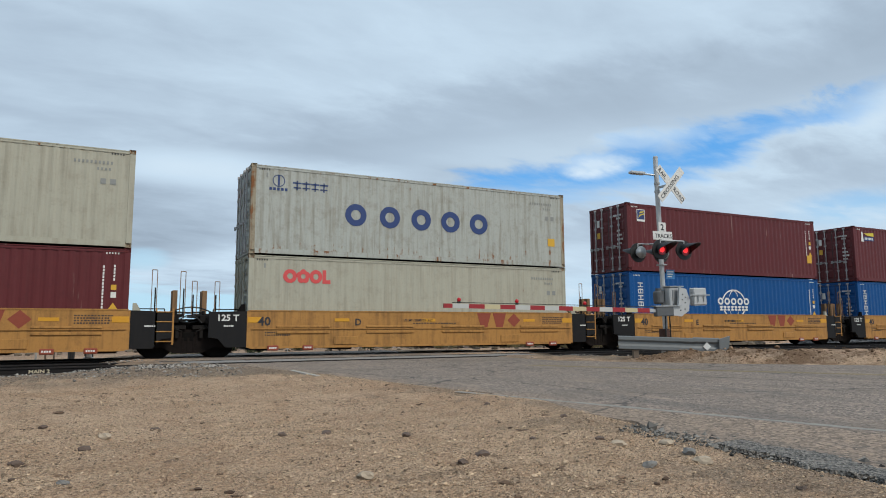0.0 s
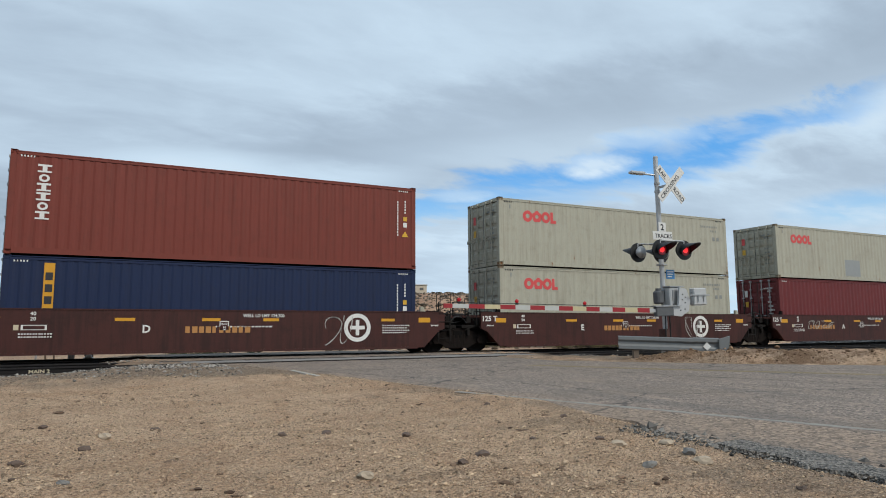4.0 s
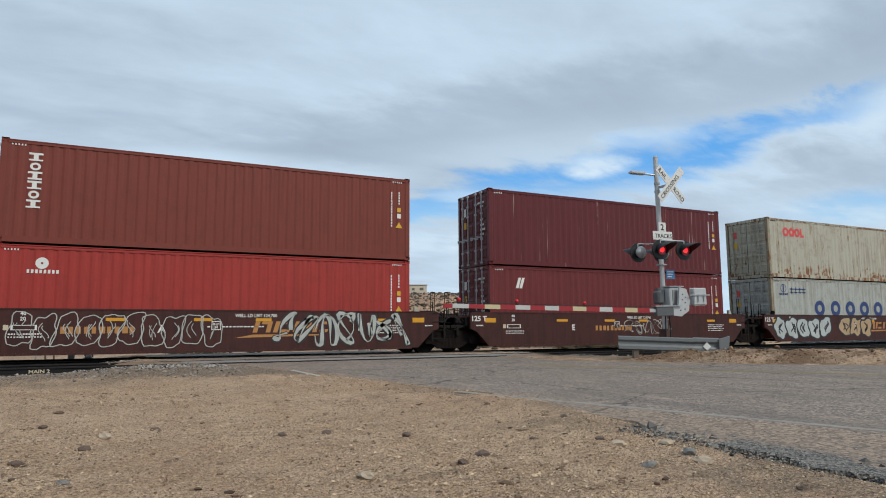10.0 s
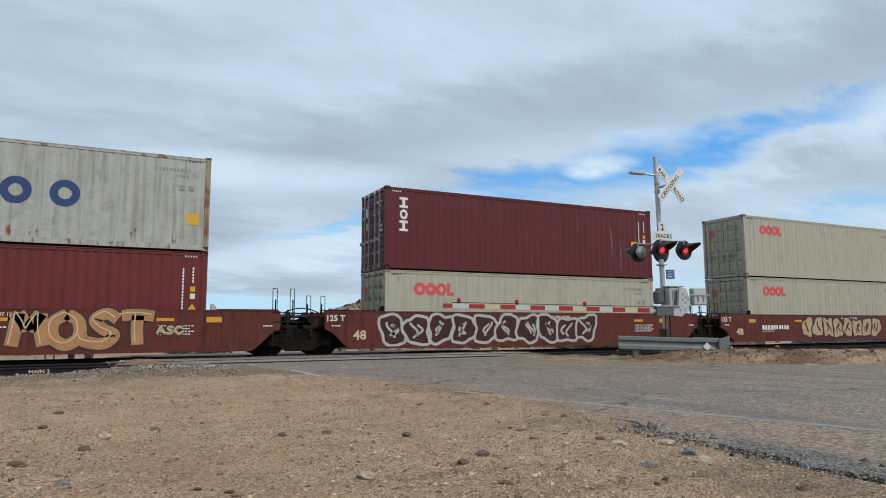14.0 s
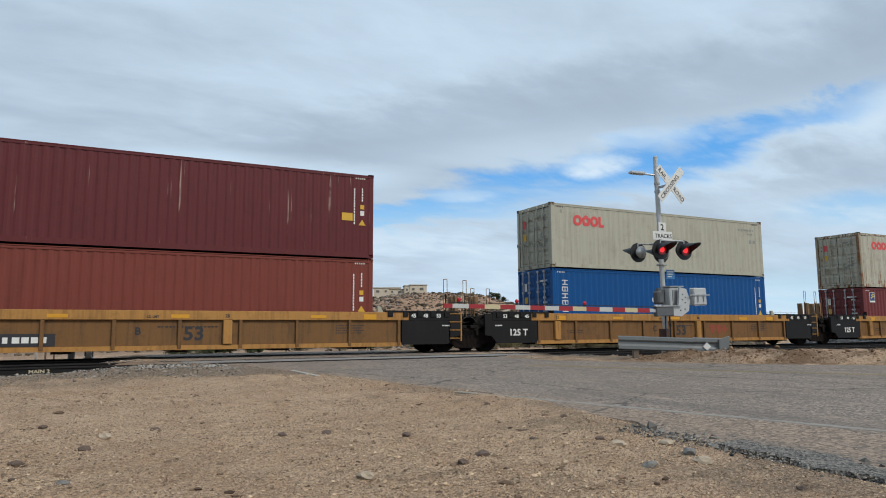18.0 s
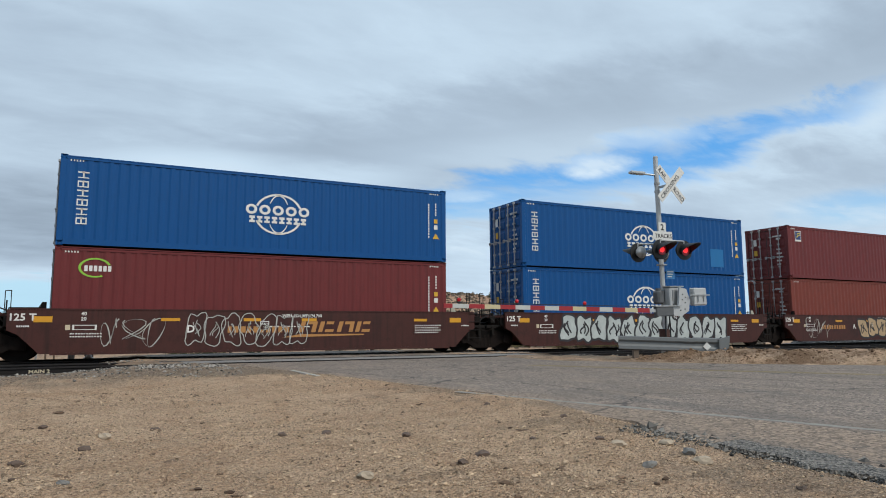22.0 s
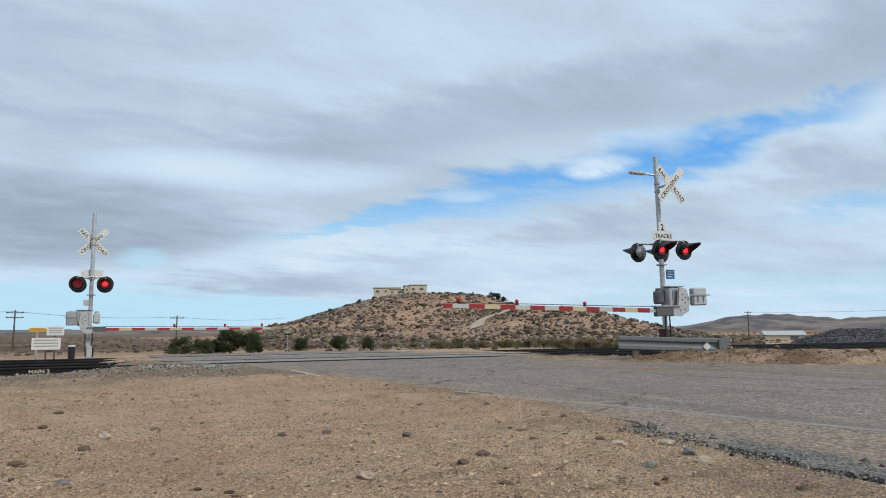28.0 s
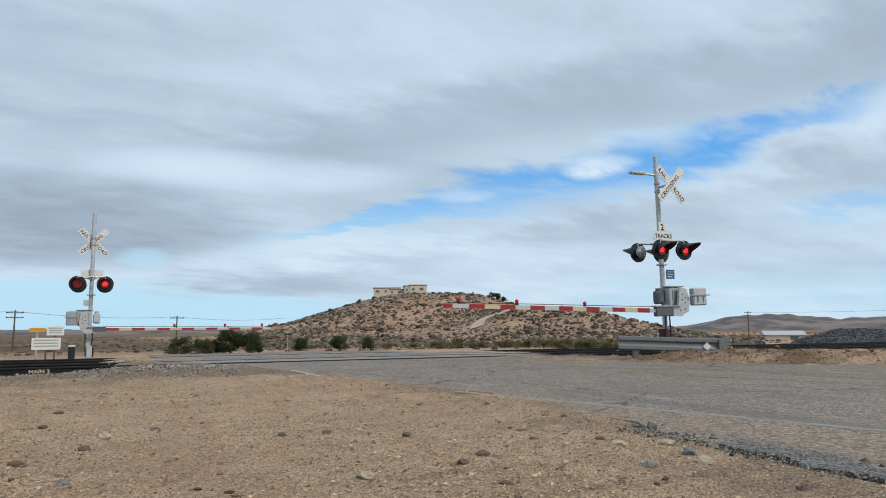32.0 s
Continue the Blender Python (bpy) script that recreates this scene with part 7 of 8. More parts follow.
    if letter in ("A", "B", "E", "C", "D"):
        if kind in ("y40", "o40", "y53"):
            if letter in ("A", "B"):
                nx, nw, nz = {"y40": (-1.8, 4.1, 0.97), "o40": (-6.3, 4.1, 0.60), "y53": (1.94 if letter == "A" else -5.85, 2.7, 0.42)}[kind]
                nh = 0.41 if kind != "y53" else 0.34
                plate = part("number_plate", boxes((nx, nx + nw, ys - 0.006, ys, nz, nz + nh)), DARK, u, "black plate with white blocks")
                fine(part("number_lettering", bars(bars(bmesh.new(), nx + 0.12, nz + 0.09, nw * 0.38, nh - 0.18, 4, ys - 0.006, 0.35, rng), nx + nw * 0.47, nz + 0.09, nw * 0.48, nh - 0.18, 6, ys - 0.006, 0.35, rng), WHITE, plate))
        else:
            zz = 0.76 if kind != "r40" else 0.60
            at_ = -4.4 if kind == "b40" and letter in ("A", "B") else numbered
            fine(part("number_lettering", bars(bmesh.new(), at_, zz, 1.9, 0.19, 10, ys, 0.32, rng), {"r40": TANRAIL, "b40": ORANGE}.get(kind, WHITE), u, "row of block marks"))
    for g, (gx0, gx1, gz0, gz1, style) in enumerate(spray):
        if style in STROKES:
            paint = SPRAYLIME if style == "SKA" else SPRAYORANGE
            n = len(style)
            for i, ch in enumerate(style):
                cx0, cw = gx0 + (gx1 - gx0) * i / n, (gx1 - gx0) / n
                under, body, shine = bmesh.new(), bmesh.new(), bmesh.new()
                wide = min(cw, gz1 - gz0) * (0.25 if style == "SKA" else 0.36)
                for pts in STROKES[style][i]:
                    pts = curl([(cx0 + (px * 0.94 + 0.03) * cw, gz0 + 0.08 + pz * (gz1 - gz0 - 0.16)) for px, pz in pts])
                    ribbon(under, pts, ys - 0.006 - 0.0008 * i, wide + 0.09)
                    ribbon(body, pts, ys - 0.0105 - 0.0008 * i, wide)
                    ribbon(shine, [(px - wide * 0.22, pz + wide * 0.18) for px, pz in pts], ys - 0.0145 - 0.0008 * i, 0.030)
                gr = fine(part("graffiti_letter", body, paint, u, "sprayed graffiti letter with a dark edge"))
                fine(part("graffiti_edge", under, DARK, gr))
                fine(part("graffiti_shine", shine, CREAM, gr))
            continue
        if style.isupper():
            word = lettering(style, 1.0, 1.0, -0.012)
            xs_, zs_ = [v.co.x for v in word.vertices], [v.co.z for v in word.vertices]
            fx, fz = (gx1 - gx0) / (max(xs_) - min(xs_)), (gz1 - gz0) / (max(zs_) - min(zs_))
            if gx1 - gx0 > 2.2:      # hollow letters
                at = Matrix.Translation((gx0 - min(xs_) * fx, ys - 0.008, gz0 - min(zs_) * fz)) @ Matrix.Diagonal((fx, 1.0, fz, 1.0))
                gr = put("graffiti_word", slanted(lettering(style, 1.0, 1.0, 0.085)), WHITE, u, "hollow white graffiti word", at)
                put("graffiti_body", slanted(lettering(style, 1.0, 1.0, 0.045)), P, gr, "", Matrix.Translation((0, -0.006, 0)))
                continue
            put("graffiti_word", slanted(word), SPRAYGREY, u, "thin sprayed graffiti word", Matrix.Translation((gx0 - min(xs_) * fx, ys - 0.006, gz0 - min(zs_) * fz)) @ Matrix.Diagonal((fx, 1.0, fz, 1.0)))
            continue
        if style == "ring":
            n = max(1, round((gx1 - gx0) / 0.95))
            body, edge = bmesh.new(), bmesh.new()
            bubbles(edge, gx0, gx1, gz0, gz1, ys - 0.008, rng, n, 0.10, body)
            gr = fine(part("graffiti", body, BROWN, u, "dark graffiti letters with pale edges"))
            fine(part("graffiti_outline", edge, SPRAYGREY, gr))
            continue
        if style in ("fill", "teal", "tan"):
            ground_paint = {"fill": SPRAYPALE, "teal": TEAL, "tan": TAN}[style]
            n = max(1, round((gx1 - gx0) / 0.78))
            body, edge = bmesh.new(), bmesh.new()
            bubbles(edge, gx0, gx1, gz0, gz1, ys - 0.008, rng, n, 0.085, body)
            gr = fine(part("graffiti", body, ground_paint, u, "filled graffiti letters"))
            fine(part("graffiti_outline", edge, DARK, gr))
        elif style == "heavy":
            fine(part("graffiti", squiggle(bmesh.new(), gx0, gx1, gz0, gz1, ys - 0.008, random.Random(seed + g), max(2, round((gx1 - gx0) / 0.62)), 0.21), DARK, u, "dark edge of graffiti letters"))
            fine(part("graffiti", squiggle(bmesh.new(), gx0, gx1, gz0, gz1, ys - 0.014, random.Random(seed + g), max(2, round((gx1 - gx0) / 0.62)), 0.115), SPRAYGREY, u, "bold pale grey graffiti"))
        else:
            fine(part("graffiti", (bubbles if (gx1 - gx0) * (gz1 - gz0) > 2.2 else squiggle)(bmesh.new(), gx0, gx1, gz0, gz1, ys - 0.004, rng, max(2, round((gx1 - gx0) / 0.55)), 0.028), SPRAYGREY, u, "thin pale graffiti scrawl"))
    for s, what in ((-1, left), (1, right)):
        if what == "joint":
            joint_end(u, K, s)
        else:
            coupler_end(u, K, s, what)
    return ride(u, x)


# stacks from the head of what is seen to the tail: left end at the start, upper colour and mark, lower colour and mark, heights
T, S = TALL, LOW
STACKS = [
    (-11.57, "W", "rings", T, "P", "plain", T), (3.97, "C", "letters", T, "W", "rings", T), (19.44, "P", "square", T, "B", "globe", T), (34.83, "P", "beacon", T, "B", "globe", T),
    (54.65, "T", "tall", T, "B", "globe", T), (70.31, "W", "rings", T, "W", "rings", T), (85.94, "T", "tall", T, "N", "yellowbanner", S), (101.58, "W", "rings", S, "W", "rings", T), (117.17, "W", "rings", S, "M", "plain", T),
    (136.81, "W", "rings", T, "M", "small3", T), (152.51, "P", "small3", T, "B", "globe", T), (168.20, "W", "rings", T, "R", "disc", T), (183.93, "W", "rings", T, "M", "square", T), (199.62, "W", "rings", T, "M", "square", T),
    (219.58, "T", "tall", T, "R", "disc", T), (235.01, "P", "plain", T, "M", "slashes", T), (250.48, "X", "rings", T, "C", "letters", T), (266.04, "B", "globe", S, "M", "beacon", T), (281.62, "M", "square", T, "W", "rings", S),
    (302.72, "C", "letters", T, "M", "tall", T), (320.71, "P", "small3", T, "W", "rings", S), (338.69, "W", "rings", T, "W", "rings", T), (356.69, "W", "rings", S, "W", "rings", T), (374.72, "M", "tall", T, "M", "square", T),
    (397.68, "P", "small3", T, "T", "plain", T), (417.31, "W", "rings", S, "B", "globe", T), (437.02, "X", "rings", T, "M", "square", S),
    (458.87, "M", "square", T, "M", "square", T), (474.36, "O", "tall", T, "M", "beacon", T), (489.89, "B", "globe", S, "M", "oval", T), (505.36, "B", "globe", S, "B", "globe", T), (520.79, "M", "square", S, "T", "plain", T),
    (540.77, "W", "rings", T, "W", "rings", S), (556.35, "G", "banner", T, "M", "square", T), (571.93, "W", "rings", T, "T", "plain", T), (587.55, "P", "small3", T, "L", "wide", S), (603.14, "B", "plain", T, "M", "square", T)]
# wagons: kind, first and last stack, unit letters
WAGONS = [("y40", 0, 3, "CDEA"), ("b40", 4, 8, "BCDEA"), ("r40", 9, 13, "AEDCB"), ("b40", 14, 18, "AEDCB"), ("b48", 19, 23, "ACDEB"), ("y53", 24, 26, "BCA"), ("b40", 27, 31, "BCDEA"), ("o40", 32, 36, "BCDEA")]
G_ = (0.32, 1.34)
TAGS = {5: [(-5.0, -2.6, 0.35, 1.3, "thin"), (2.6, 3.6, 0.35, 1.3, "thin")], 6: [(2.8, 3.8, 0.35, 1.3, "thin")], 7: [(2.9, 3.9, 0.35, 1.3, "thin")], 8: [(-4.6, -2.6, 0.75, 1.15, "thin")], 4: [(3.0, 3.9, 0.4, 1.25, "thin")],
        9: [(0.1, 1.15, 0.62, 0.95, "RELS"), (1.5, 2.6, 0.62, 0.96, "DURO"), (2.9, 4.6, 0.62, 1.0, "thin")], 10: [(0.6, 1.5, 0.6, 1.05, "thin"), (2.2, 3.0, 0.6, 1.05, "thin"), (3.7, 4.6, 0.6, 1.05, "thin")], 12: [(0.0, 1.05, 0.65, 0.97, "EVADES"), (1.35, 2.55, 0.65, 0.98, "EVADES"), (2.85, 3.95, 0.65, 0.97, "EVADES")], 13: [(2.0, 2.9, 0.4, 1.05, "thin")],
        14: [(-5.6, -0.2, 0.35, 1.36, "thin"), (1.4, 6.0, 0.35, 1.36, "heavy")], 15: [(0.0, 2.6, 0.6, 1.2, "thin")], 16: [(-6.4, -2.3, 0.28, 1.38, "fill"), (-1.6, 1.0, 0.32, 1.34, "tan"), (4.3, 6.0, 0.4, 1.3, "heavy")], 17: [(1.9, 4.5, 0.36, 1.26, "ROCK"), (-3.6, -2.1, 0.4, 1.0, "thin")],
        19: [(-3.75, -0.10, 0.36, 1.36, "SKA"), (1.10, 4.67, 0.36, 1.39, "MOST"), (4.72, 5.44, 0.66, 1.02, "ASC")], 20: [(-6.4, 2.7, 0.30, 1.38, "ring")], 21: [(-2.8, 3.4, 0.3, 1.38, "tan")], 22: [(-6.8, -4.6, 0.5, 1.36, "heavy")], 23: [(0.47, 4.2, 0.30, 1.38, "heavy"), (4.4, 4.9, 0.5, 1.1, "thin")],
        27: [(-5.0, -3.9, 0.4, 1.2, "thin"), (0.6, 1.8, 0.4, 1.3, "thin"), (5.0, 6.2, 0.4, 1.3, "thin")], 28: [(-4.5, 1.0, 0.36, 1.38, "thin")], 29: [(-4.8, -3.2, 0.35, 1.3, "thin"), (-2.6, 1.0, 0.35, 1.36, "thin")], 30: [(-4.6, 4.4, 0.26, 1.40, "fill")],
        31: [(-5.6, -3.6, 0.35, 1.3, "thin"), (-1.5, 4.0, 0.28, 1.36, "tan"), (4.1, 6.2, 0.26, 1.38, "teal")], 34: [(-3.0, -1.2, 0.5, 1.2, "thin")], 35: [(-5.0, -4.0, 0.4, 1.2, "thin")]}
END_STYLES = (("joint", "posts"), ("brake", "brake"), ("reel", "reel"), ("hub", "brake"), ("brake", "brake"), ("posts", "posts"), ("hub", "brake"), ("brake", "brake"))
FLOOR_Z = 0.315
PATCHES = {26: [(4.30, 4.91, 0.9, 2.37, PATCHRUST), (0.51, 0.98, 1.78, 2.36, PATCHGREY), (1.08, 1.58, 1.86, 2.37, PATCHGREY)], 28: [(-1.63, -0.66, 0.96, 1.63, PATCHBROWN), (0.44, 1.53, 0.20, 0.83, PATCHBROWN)], 11: [(-4.28, -2.78, 0.99, 1.46, PATCHPALE), (4.28, 5.56, 1.02, 1.47, PATCHPALE)],
           12: [(2.18, 2.69, 1.0, 1.74, PATCHPALE)], 8: [(-0.87, 0.36, 0.21, 1.06, PATCHGREY)], 32: [(-0.05, 0.74, 0.57, 1.76, PATCHGREY)], 30: [(3.99, 4.80, 0.33, 1.14, PATCHBLUE)], 34: [(-4.51, -3.94, 0.19, 0.34, PATCHGREY)],
           2: [(5.43, 5.77, 0.76, 1.14, STICK)], 19: [(5.44, 5.80, 0.78, 1.14, STICK)], 27: [(5.44, 5.80, 0.78, 1.14, STICK)], 18: [(5.44, 5.78, 0.78, 1.12, STICK), (-3.36, -2.29, 1.04, 1.75, PATCHBROWN)], 20: [(4.97, 5.35, 1.26, 1.52, STICK)], 10: [(4.97, 5.35, 1.26, 1.52, STICK)], 24: [(4.97, 5.35, 1.26, 1.52, STICK)], 1: [(5.30, 5.62, 0.80, 1.10, STICK)], 35: [(4.97, 5.35, 1.26, 1.52, STICK)]}
PATCHES_LOW = {5: [(-1.58, -0.37, 1.17, 1.48, PATCHPALE)], 32: [(-0.72, -0.23, 1.93, 2.36, PATCHGREY)]}


def build_train():
    for w_, (kind, a, b, letters) in enumerate(WAGONS):
        K = KINDS[kind]
        mids = [STACKS[i][0] + LONG / 2 for i in range(a, b + 1)]
        for n, i in enumerate(range(a, b + 1)):
            x0, uc, um, uh, lc, lm, lh = STACKS[i]
            x = mids[n]
            container(lc, lm, lh, x, FLOOR_Z, " in the wagon's well", PATCHES_LOW.get(i, ()))
            container(uc, um, uh, x, FLOOR_Z + lh + 0.02, " stacked on another", PATCHES.get(i, ()))
            left = "joint" if n else END_STYLES[w_][0]
            right = "joint" if i < b else END_STYLES[w_][1]
            if w_ == 0 and n == 0:
                left = "joint"
            wagon_unit(kind, x, left, right, letters[n], TAGS.get(i), 100 + i, "cross" if 4 <= i <= 8 else "swoosh" if i in (14, 16, 18, 27, 29) else "")
            rail_truck((mids[n] + mids[n - 1]) / 2 if n else (x - K["hp"] if w_ == 0 else x - 8.05 - (K["cp"] - 9.9)))
        rail_truck(mids[-1] + 8.05 - 0.25 + (K["cp"] - 9.9))


build_train()


# ---- far side of the line: hill, house, scrub, poles ----
def shrub_material(name, dark, light):
    m, w, b = material(name)
    r = w.add("ShaderNodeNewGeometry").outputs["Random Per Island"]
    w.put(b, "Base Color", w.mix(r, (*dark, 1), (*light, 1)))
    w.put(b, "Roughness", 0.85)
    w.put(b, "Specular IOR Level", 0.15)
    return m


SCRUB = shrub_material("scrub", (0.0451, 0.0361, 0.0279), (0.1558, 0.123, 0.0861))
ROCK = shrub_material("hill_rock", (0.0738, 0.0607, 0.0558), (0.3116, 0.2583, 0.2173))
LEAF = shrub_material("juniper_leaf", (0.013, 0.019, 0.009), (0.060, 0.070, 0.030))
DRY = shrub_material("dry_brush", (0.0451, 0.0394, 0.0197), (0.164, 0.1353, 0.0615))
BARK = plain("bark", (0.0765, 0.0553, 0.0382), 0.9, 0, 0.3, 8.0)
STONE = shrub_material("loose_stone", (0.0738, 0.0615, 0.0533), (0.328, 0.2706, 0.2132))
PEBBLE = shrub_material("pebbles", (0.0984, 0.0689, 0.0476), (0.574, 0.4264, 0.287))
CRUMB = shrub_material("asphalt_crumbs", (0.0246, 0.0238, 0.023), (0.246, 0.2296, 0.205))
CLOD = shrub_material("dug_earth", (0.0902, 0.0533, 0.0328), (0.3444, 0.2296, 0.1435))

CLUMP = shrub_material("dry_earth", (0.055, 0.036, 0.026), (0.20, 0.135, 0.09))

PHI = 1.618
ICO_V = [Vector(v).normalized() for v in ((-1, PHI, 0), (1, PHI, 0), (-1, -PHI, 0), (1, -PHI, 0), (0, -1, PHI), (0, 1, PHI), (0, -1, -PHI), (0, 1, -PHI), (PHI, 0, -1), (PHI, 0, 1), (-PHI, 0, -1), (-PHI, 0, 1))]
ICO_F = ((0, 11, 5), (0, 5, 1), (0, 1, 7), (0, 7, 10), (0, 10, 11), (1, 5, 9), (5, 11, 4), (11, 10, 2), (10, 7, 6), (7, 1, 8), (3, 9, 4), (3, 4, 2), (3, 2, 6), (3, 6, 8), (3, 8, 9), (4, 9, 5), (2, 4, 11), (6, 2, 10), (8, 6, 7), (9, 8, 1))
OCT_V = [Vector(v) for v in ((1, 0, 0), (-1, 0, 0), (0, 1, 0), (0, -1, 0), (0, 0, 1), (0, 0, -1))]
OCT_F = ((0, 2, 4), (2, 1, 4), (1, 3, 4), (3, 0, 4), (2, 0, 5), (1, 2, 5), (3, 1, 5), (0, 3, 5))


class Heap:
    """Collects many small pieces into one mesh."""
    def __init__(self):
        self.v, self.f = [], []

    def lump(self, at, size, rng, rough=0.3, shape=(ICO_V, ICO_F)):
        n = len(self.v)
        turn = Matrix.Rotation(rng.uniform(0, 6.28), 3, "Z") @ Matrix.Rotation(rng.uniform(-0.5, 0.5), 3, "X")
        for p in shape[0]:
            q = turn @ (p * (1 + rng.uniform(-rough, rough)))
            self.v.append((at[0] + q.x * size[0], at[1] + q.y * size[1], at[2] + q.z * size[2]))
        self.f += [tuple(n + i for i in t) for t in shape[1]]

    def leaf(self, at, size, rng):
        n = len(self.v)
        a, b = rng.uniform(0, 6.28), rng.uniform(-1.2, 1.2)
        d = Vector((math.cos(a) * math.cos(b), math.sin(a) * math.cos(b), math.sin(b)))
        e = d.orthogonal().normalized()
        at = Vector(at)
        for p in (at - e * size * 0.4, at + d * size, at + e * size * 0.4, at - d * size * 0.3):
            self.v.append(tuple(p))
        self.f.append((n, n + 1, n + 2, n + 3))

    def mesh(self, name):
        me = bpy.data.meshes.new(name)
        me.from_pydata(self.v, [], self.f)
        me.update()
        return me


def hill_way(k):
    """The course of the dirt track, k from 0 to 1."""
    return spot(29.6 + 0.5 * k + 2.7 * k ** 2.2, 156 + 14 * k ** 0.6)


def build_hill_cover():
    course = [hill_way(i / 24) for i in range(25)]
    rng = random.Random(11)
    bush, rock = Heap(), Heap()
    made = 0
    while made < 27000:
        az, r = rng.uniform(10, 48), rng.uniform(95, 275)
        p = spot(az, r)
        z = lie(p.x, p.y)
        high = z + 0.0055 * p.y + 1.9
        if high < 0.25 and rng.random() < 0.6:
            continue
        stony = fbm(p.x, p.y, 0.05, 8.0) + 0.35 * (1 - step01(az, 17, 27)) + 0.3 * step01(az, 32, 37)
        if stony < rng.uniform(-0.7, 0.5) or (28.5 < az < 34 and min((p - q).length for q in course) < 2.2):
            continue
        made += 1
        s = 0.125 * math.exp(abs(rng.gauss(0, 0.62)))
        if rng.random() < 0.42:
            s = min(0.8, s * 1.45)
            bush.lump((p.x, p.y, z + s * 0.35), (s, s, s * 0.75), rng, 0.4)
            if s > 0.4:
                bush.lump((p.x + rng.uniform(-s, s) * 0.6, p.y + rng.uniform(-s, s) * 0.6, z + s * 0.35), (s * 0.7, s * 0.7, s * 0.6), rng, 0.4)
        else:
            s = min(0.7, s)
            rock.lump((p.x, p.y, z + 0.1 * s), (s * 1.1, s, s * 0.75), rng, 0.3, (OCT_V, OCT_F))
    # a wall of boulders along the crest's shoulder
    for i in range(500):
        az = rng.gauss(18.5, 3.0)
        p = spot(az, rng.gauss(212, 10))
        s = rng.uniform(0.3, 0.8)
        rock.lump((p.x, p.y, lie(p.x, p.y) + 0.1), (s, s * 0.8, s * 0.6), rng, 0.3)
    tagged(put("scrub_on_hill", bush.mesh("scrub"), SCRUB), "low olive-brown desert scrub scattered over the hill", "scrub", kind="stuff")
    tagged(put("rocks_on_hill", rock.mesh("rocks"), ROCK), "brown boulders scattered over the hill", "rocks", kind="stuff")
    low = Heap()
    for i in range(2600):
        az, r = rng.uniform(-9, 64), 85 + 600 * rng.random() ** 1.3
        p = spot(az, r)
        s = rng.uniform(0.15, 0.42) * (1 + r / 500)
        low.lump((p.x, p.y, lie(p.x, p.y) + s * 0.15), (s, s, s * 0.5), rng, 0.35)
    for i in range(1100):
        az, r = rng.uniform(46.5, 63), rng.uniform(85, 300)
        p = spot(az, r)
        s = rng.uniform(0.25, 0.75)
        if az > 52.0 and az < 55.2 and r < 172:
            continue
        low.lump((p.x, p.y, lie(p.x, p.y) + s * 0.25), (s * 1.2, s, s * 0.7), rng, 0.4)
    tagged(put("desert_scrub", low.mesh("scrub"), SCRUB), "low desert scrub over the flat land", "scrub", kind="stuff")


build_hill_cover()


def tree(az, r, width, height, leafmat, seed, label, name="juniper_tree"):
    rng = random.Random(seed)
    p = spot(az, r)
    t = thing(name, label, "tree" if name == "juniper_tree" else "bush", "trees below the hill", m=pose(p.x, p.y, lie(p.x, p.y)))
    bm = bmesh.new()
    rod(bm, (0, 0, -0.1), (0.05, 0, height * 0.5), width * 0.045, 8, width * 0.02)
    for k in range(6):
        a = k * 1.05 + rng.uniform(0, 0.5)
        rod(bm, (0.02, 0, height * (0.10 + 0.05 * k)), (math.cos(a) * width * 0.33, math.sin(a) * width * 0.33, height * (0.42 + 0.07 * k)), width * 0.02, 6, width * 0.008)
    part("trunk", bm, BARK, t, "brown trunk and limbs")
    h = Heap()
    lumps = [(rng.uniform(-0.34, 0.34) * width, rng.uniform(-0.34, 0.34) * width, height * rng.uniform(0.18, 0.80), rng.uniform(0.13, 0.25)) for _ in range(15)]
    for x, y, z, s in lumps:
        f = 1.1 - 0.85 * abs(z / height - 0.3)
        for _ in range(230):
            v = Vector((rng.gauss(0, 1), rng.gauss(0, 1), rng.gauss(0, 1))).normalized() * rng.uniform(0.35, 1.1)
            h.leaf((x * f + v.x * s * width, y * f + v.y * s * width, max(0.05, z + v.z * s * height * 1.1)), rng.uniform(0.04, 0.10) * height * 0.8, rng)
    put("crown", h.mesh("crown"), leafmat, t, "dense dark green foliage" if leafmat is LEAF else "dry yellow-green foliage")
    return t


for k, (az, r, w_, h_) in enumerate(((5.6, 74, 2.9, 2.0), (7.3, 76, 2.6, 1.9), (9.3, 78, 3.6, 2.9), (10.9, 77, 2.7, 2.7), (8.2, 79, 2.5, 1.7), (14.95, 88, 2.2, 1.8), (18.05, 86, 2.9, 2.2), (20.4, 86, 1.7, 1.9))):
    tree(az, r, w_, h_, LEAF, 40 + k, "dark green bushy juniper tree at the foot of the hill")
for k, (az, r, w_, h_) in enumerate(((30.9, 213, 3.2, 2.0), (31.4, 212, 3.4, 2.4), (31.9, 213, 2.6, 1.8), (17.2, 208, 2.4, 1.3), (19.6, 212, 2.6, 1.5), (20.9, 214, 2.2, 1.2))):
    tree(az, r, w_, h_, LEAF, 60 + k, "dark scrubby bush on the hill's crest", "crest_bush")
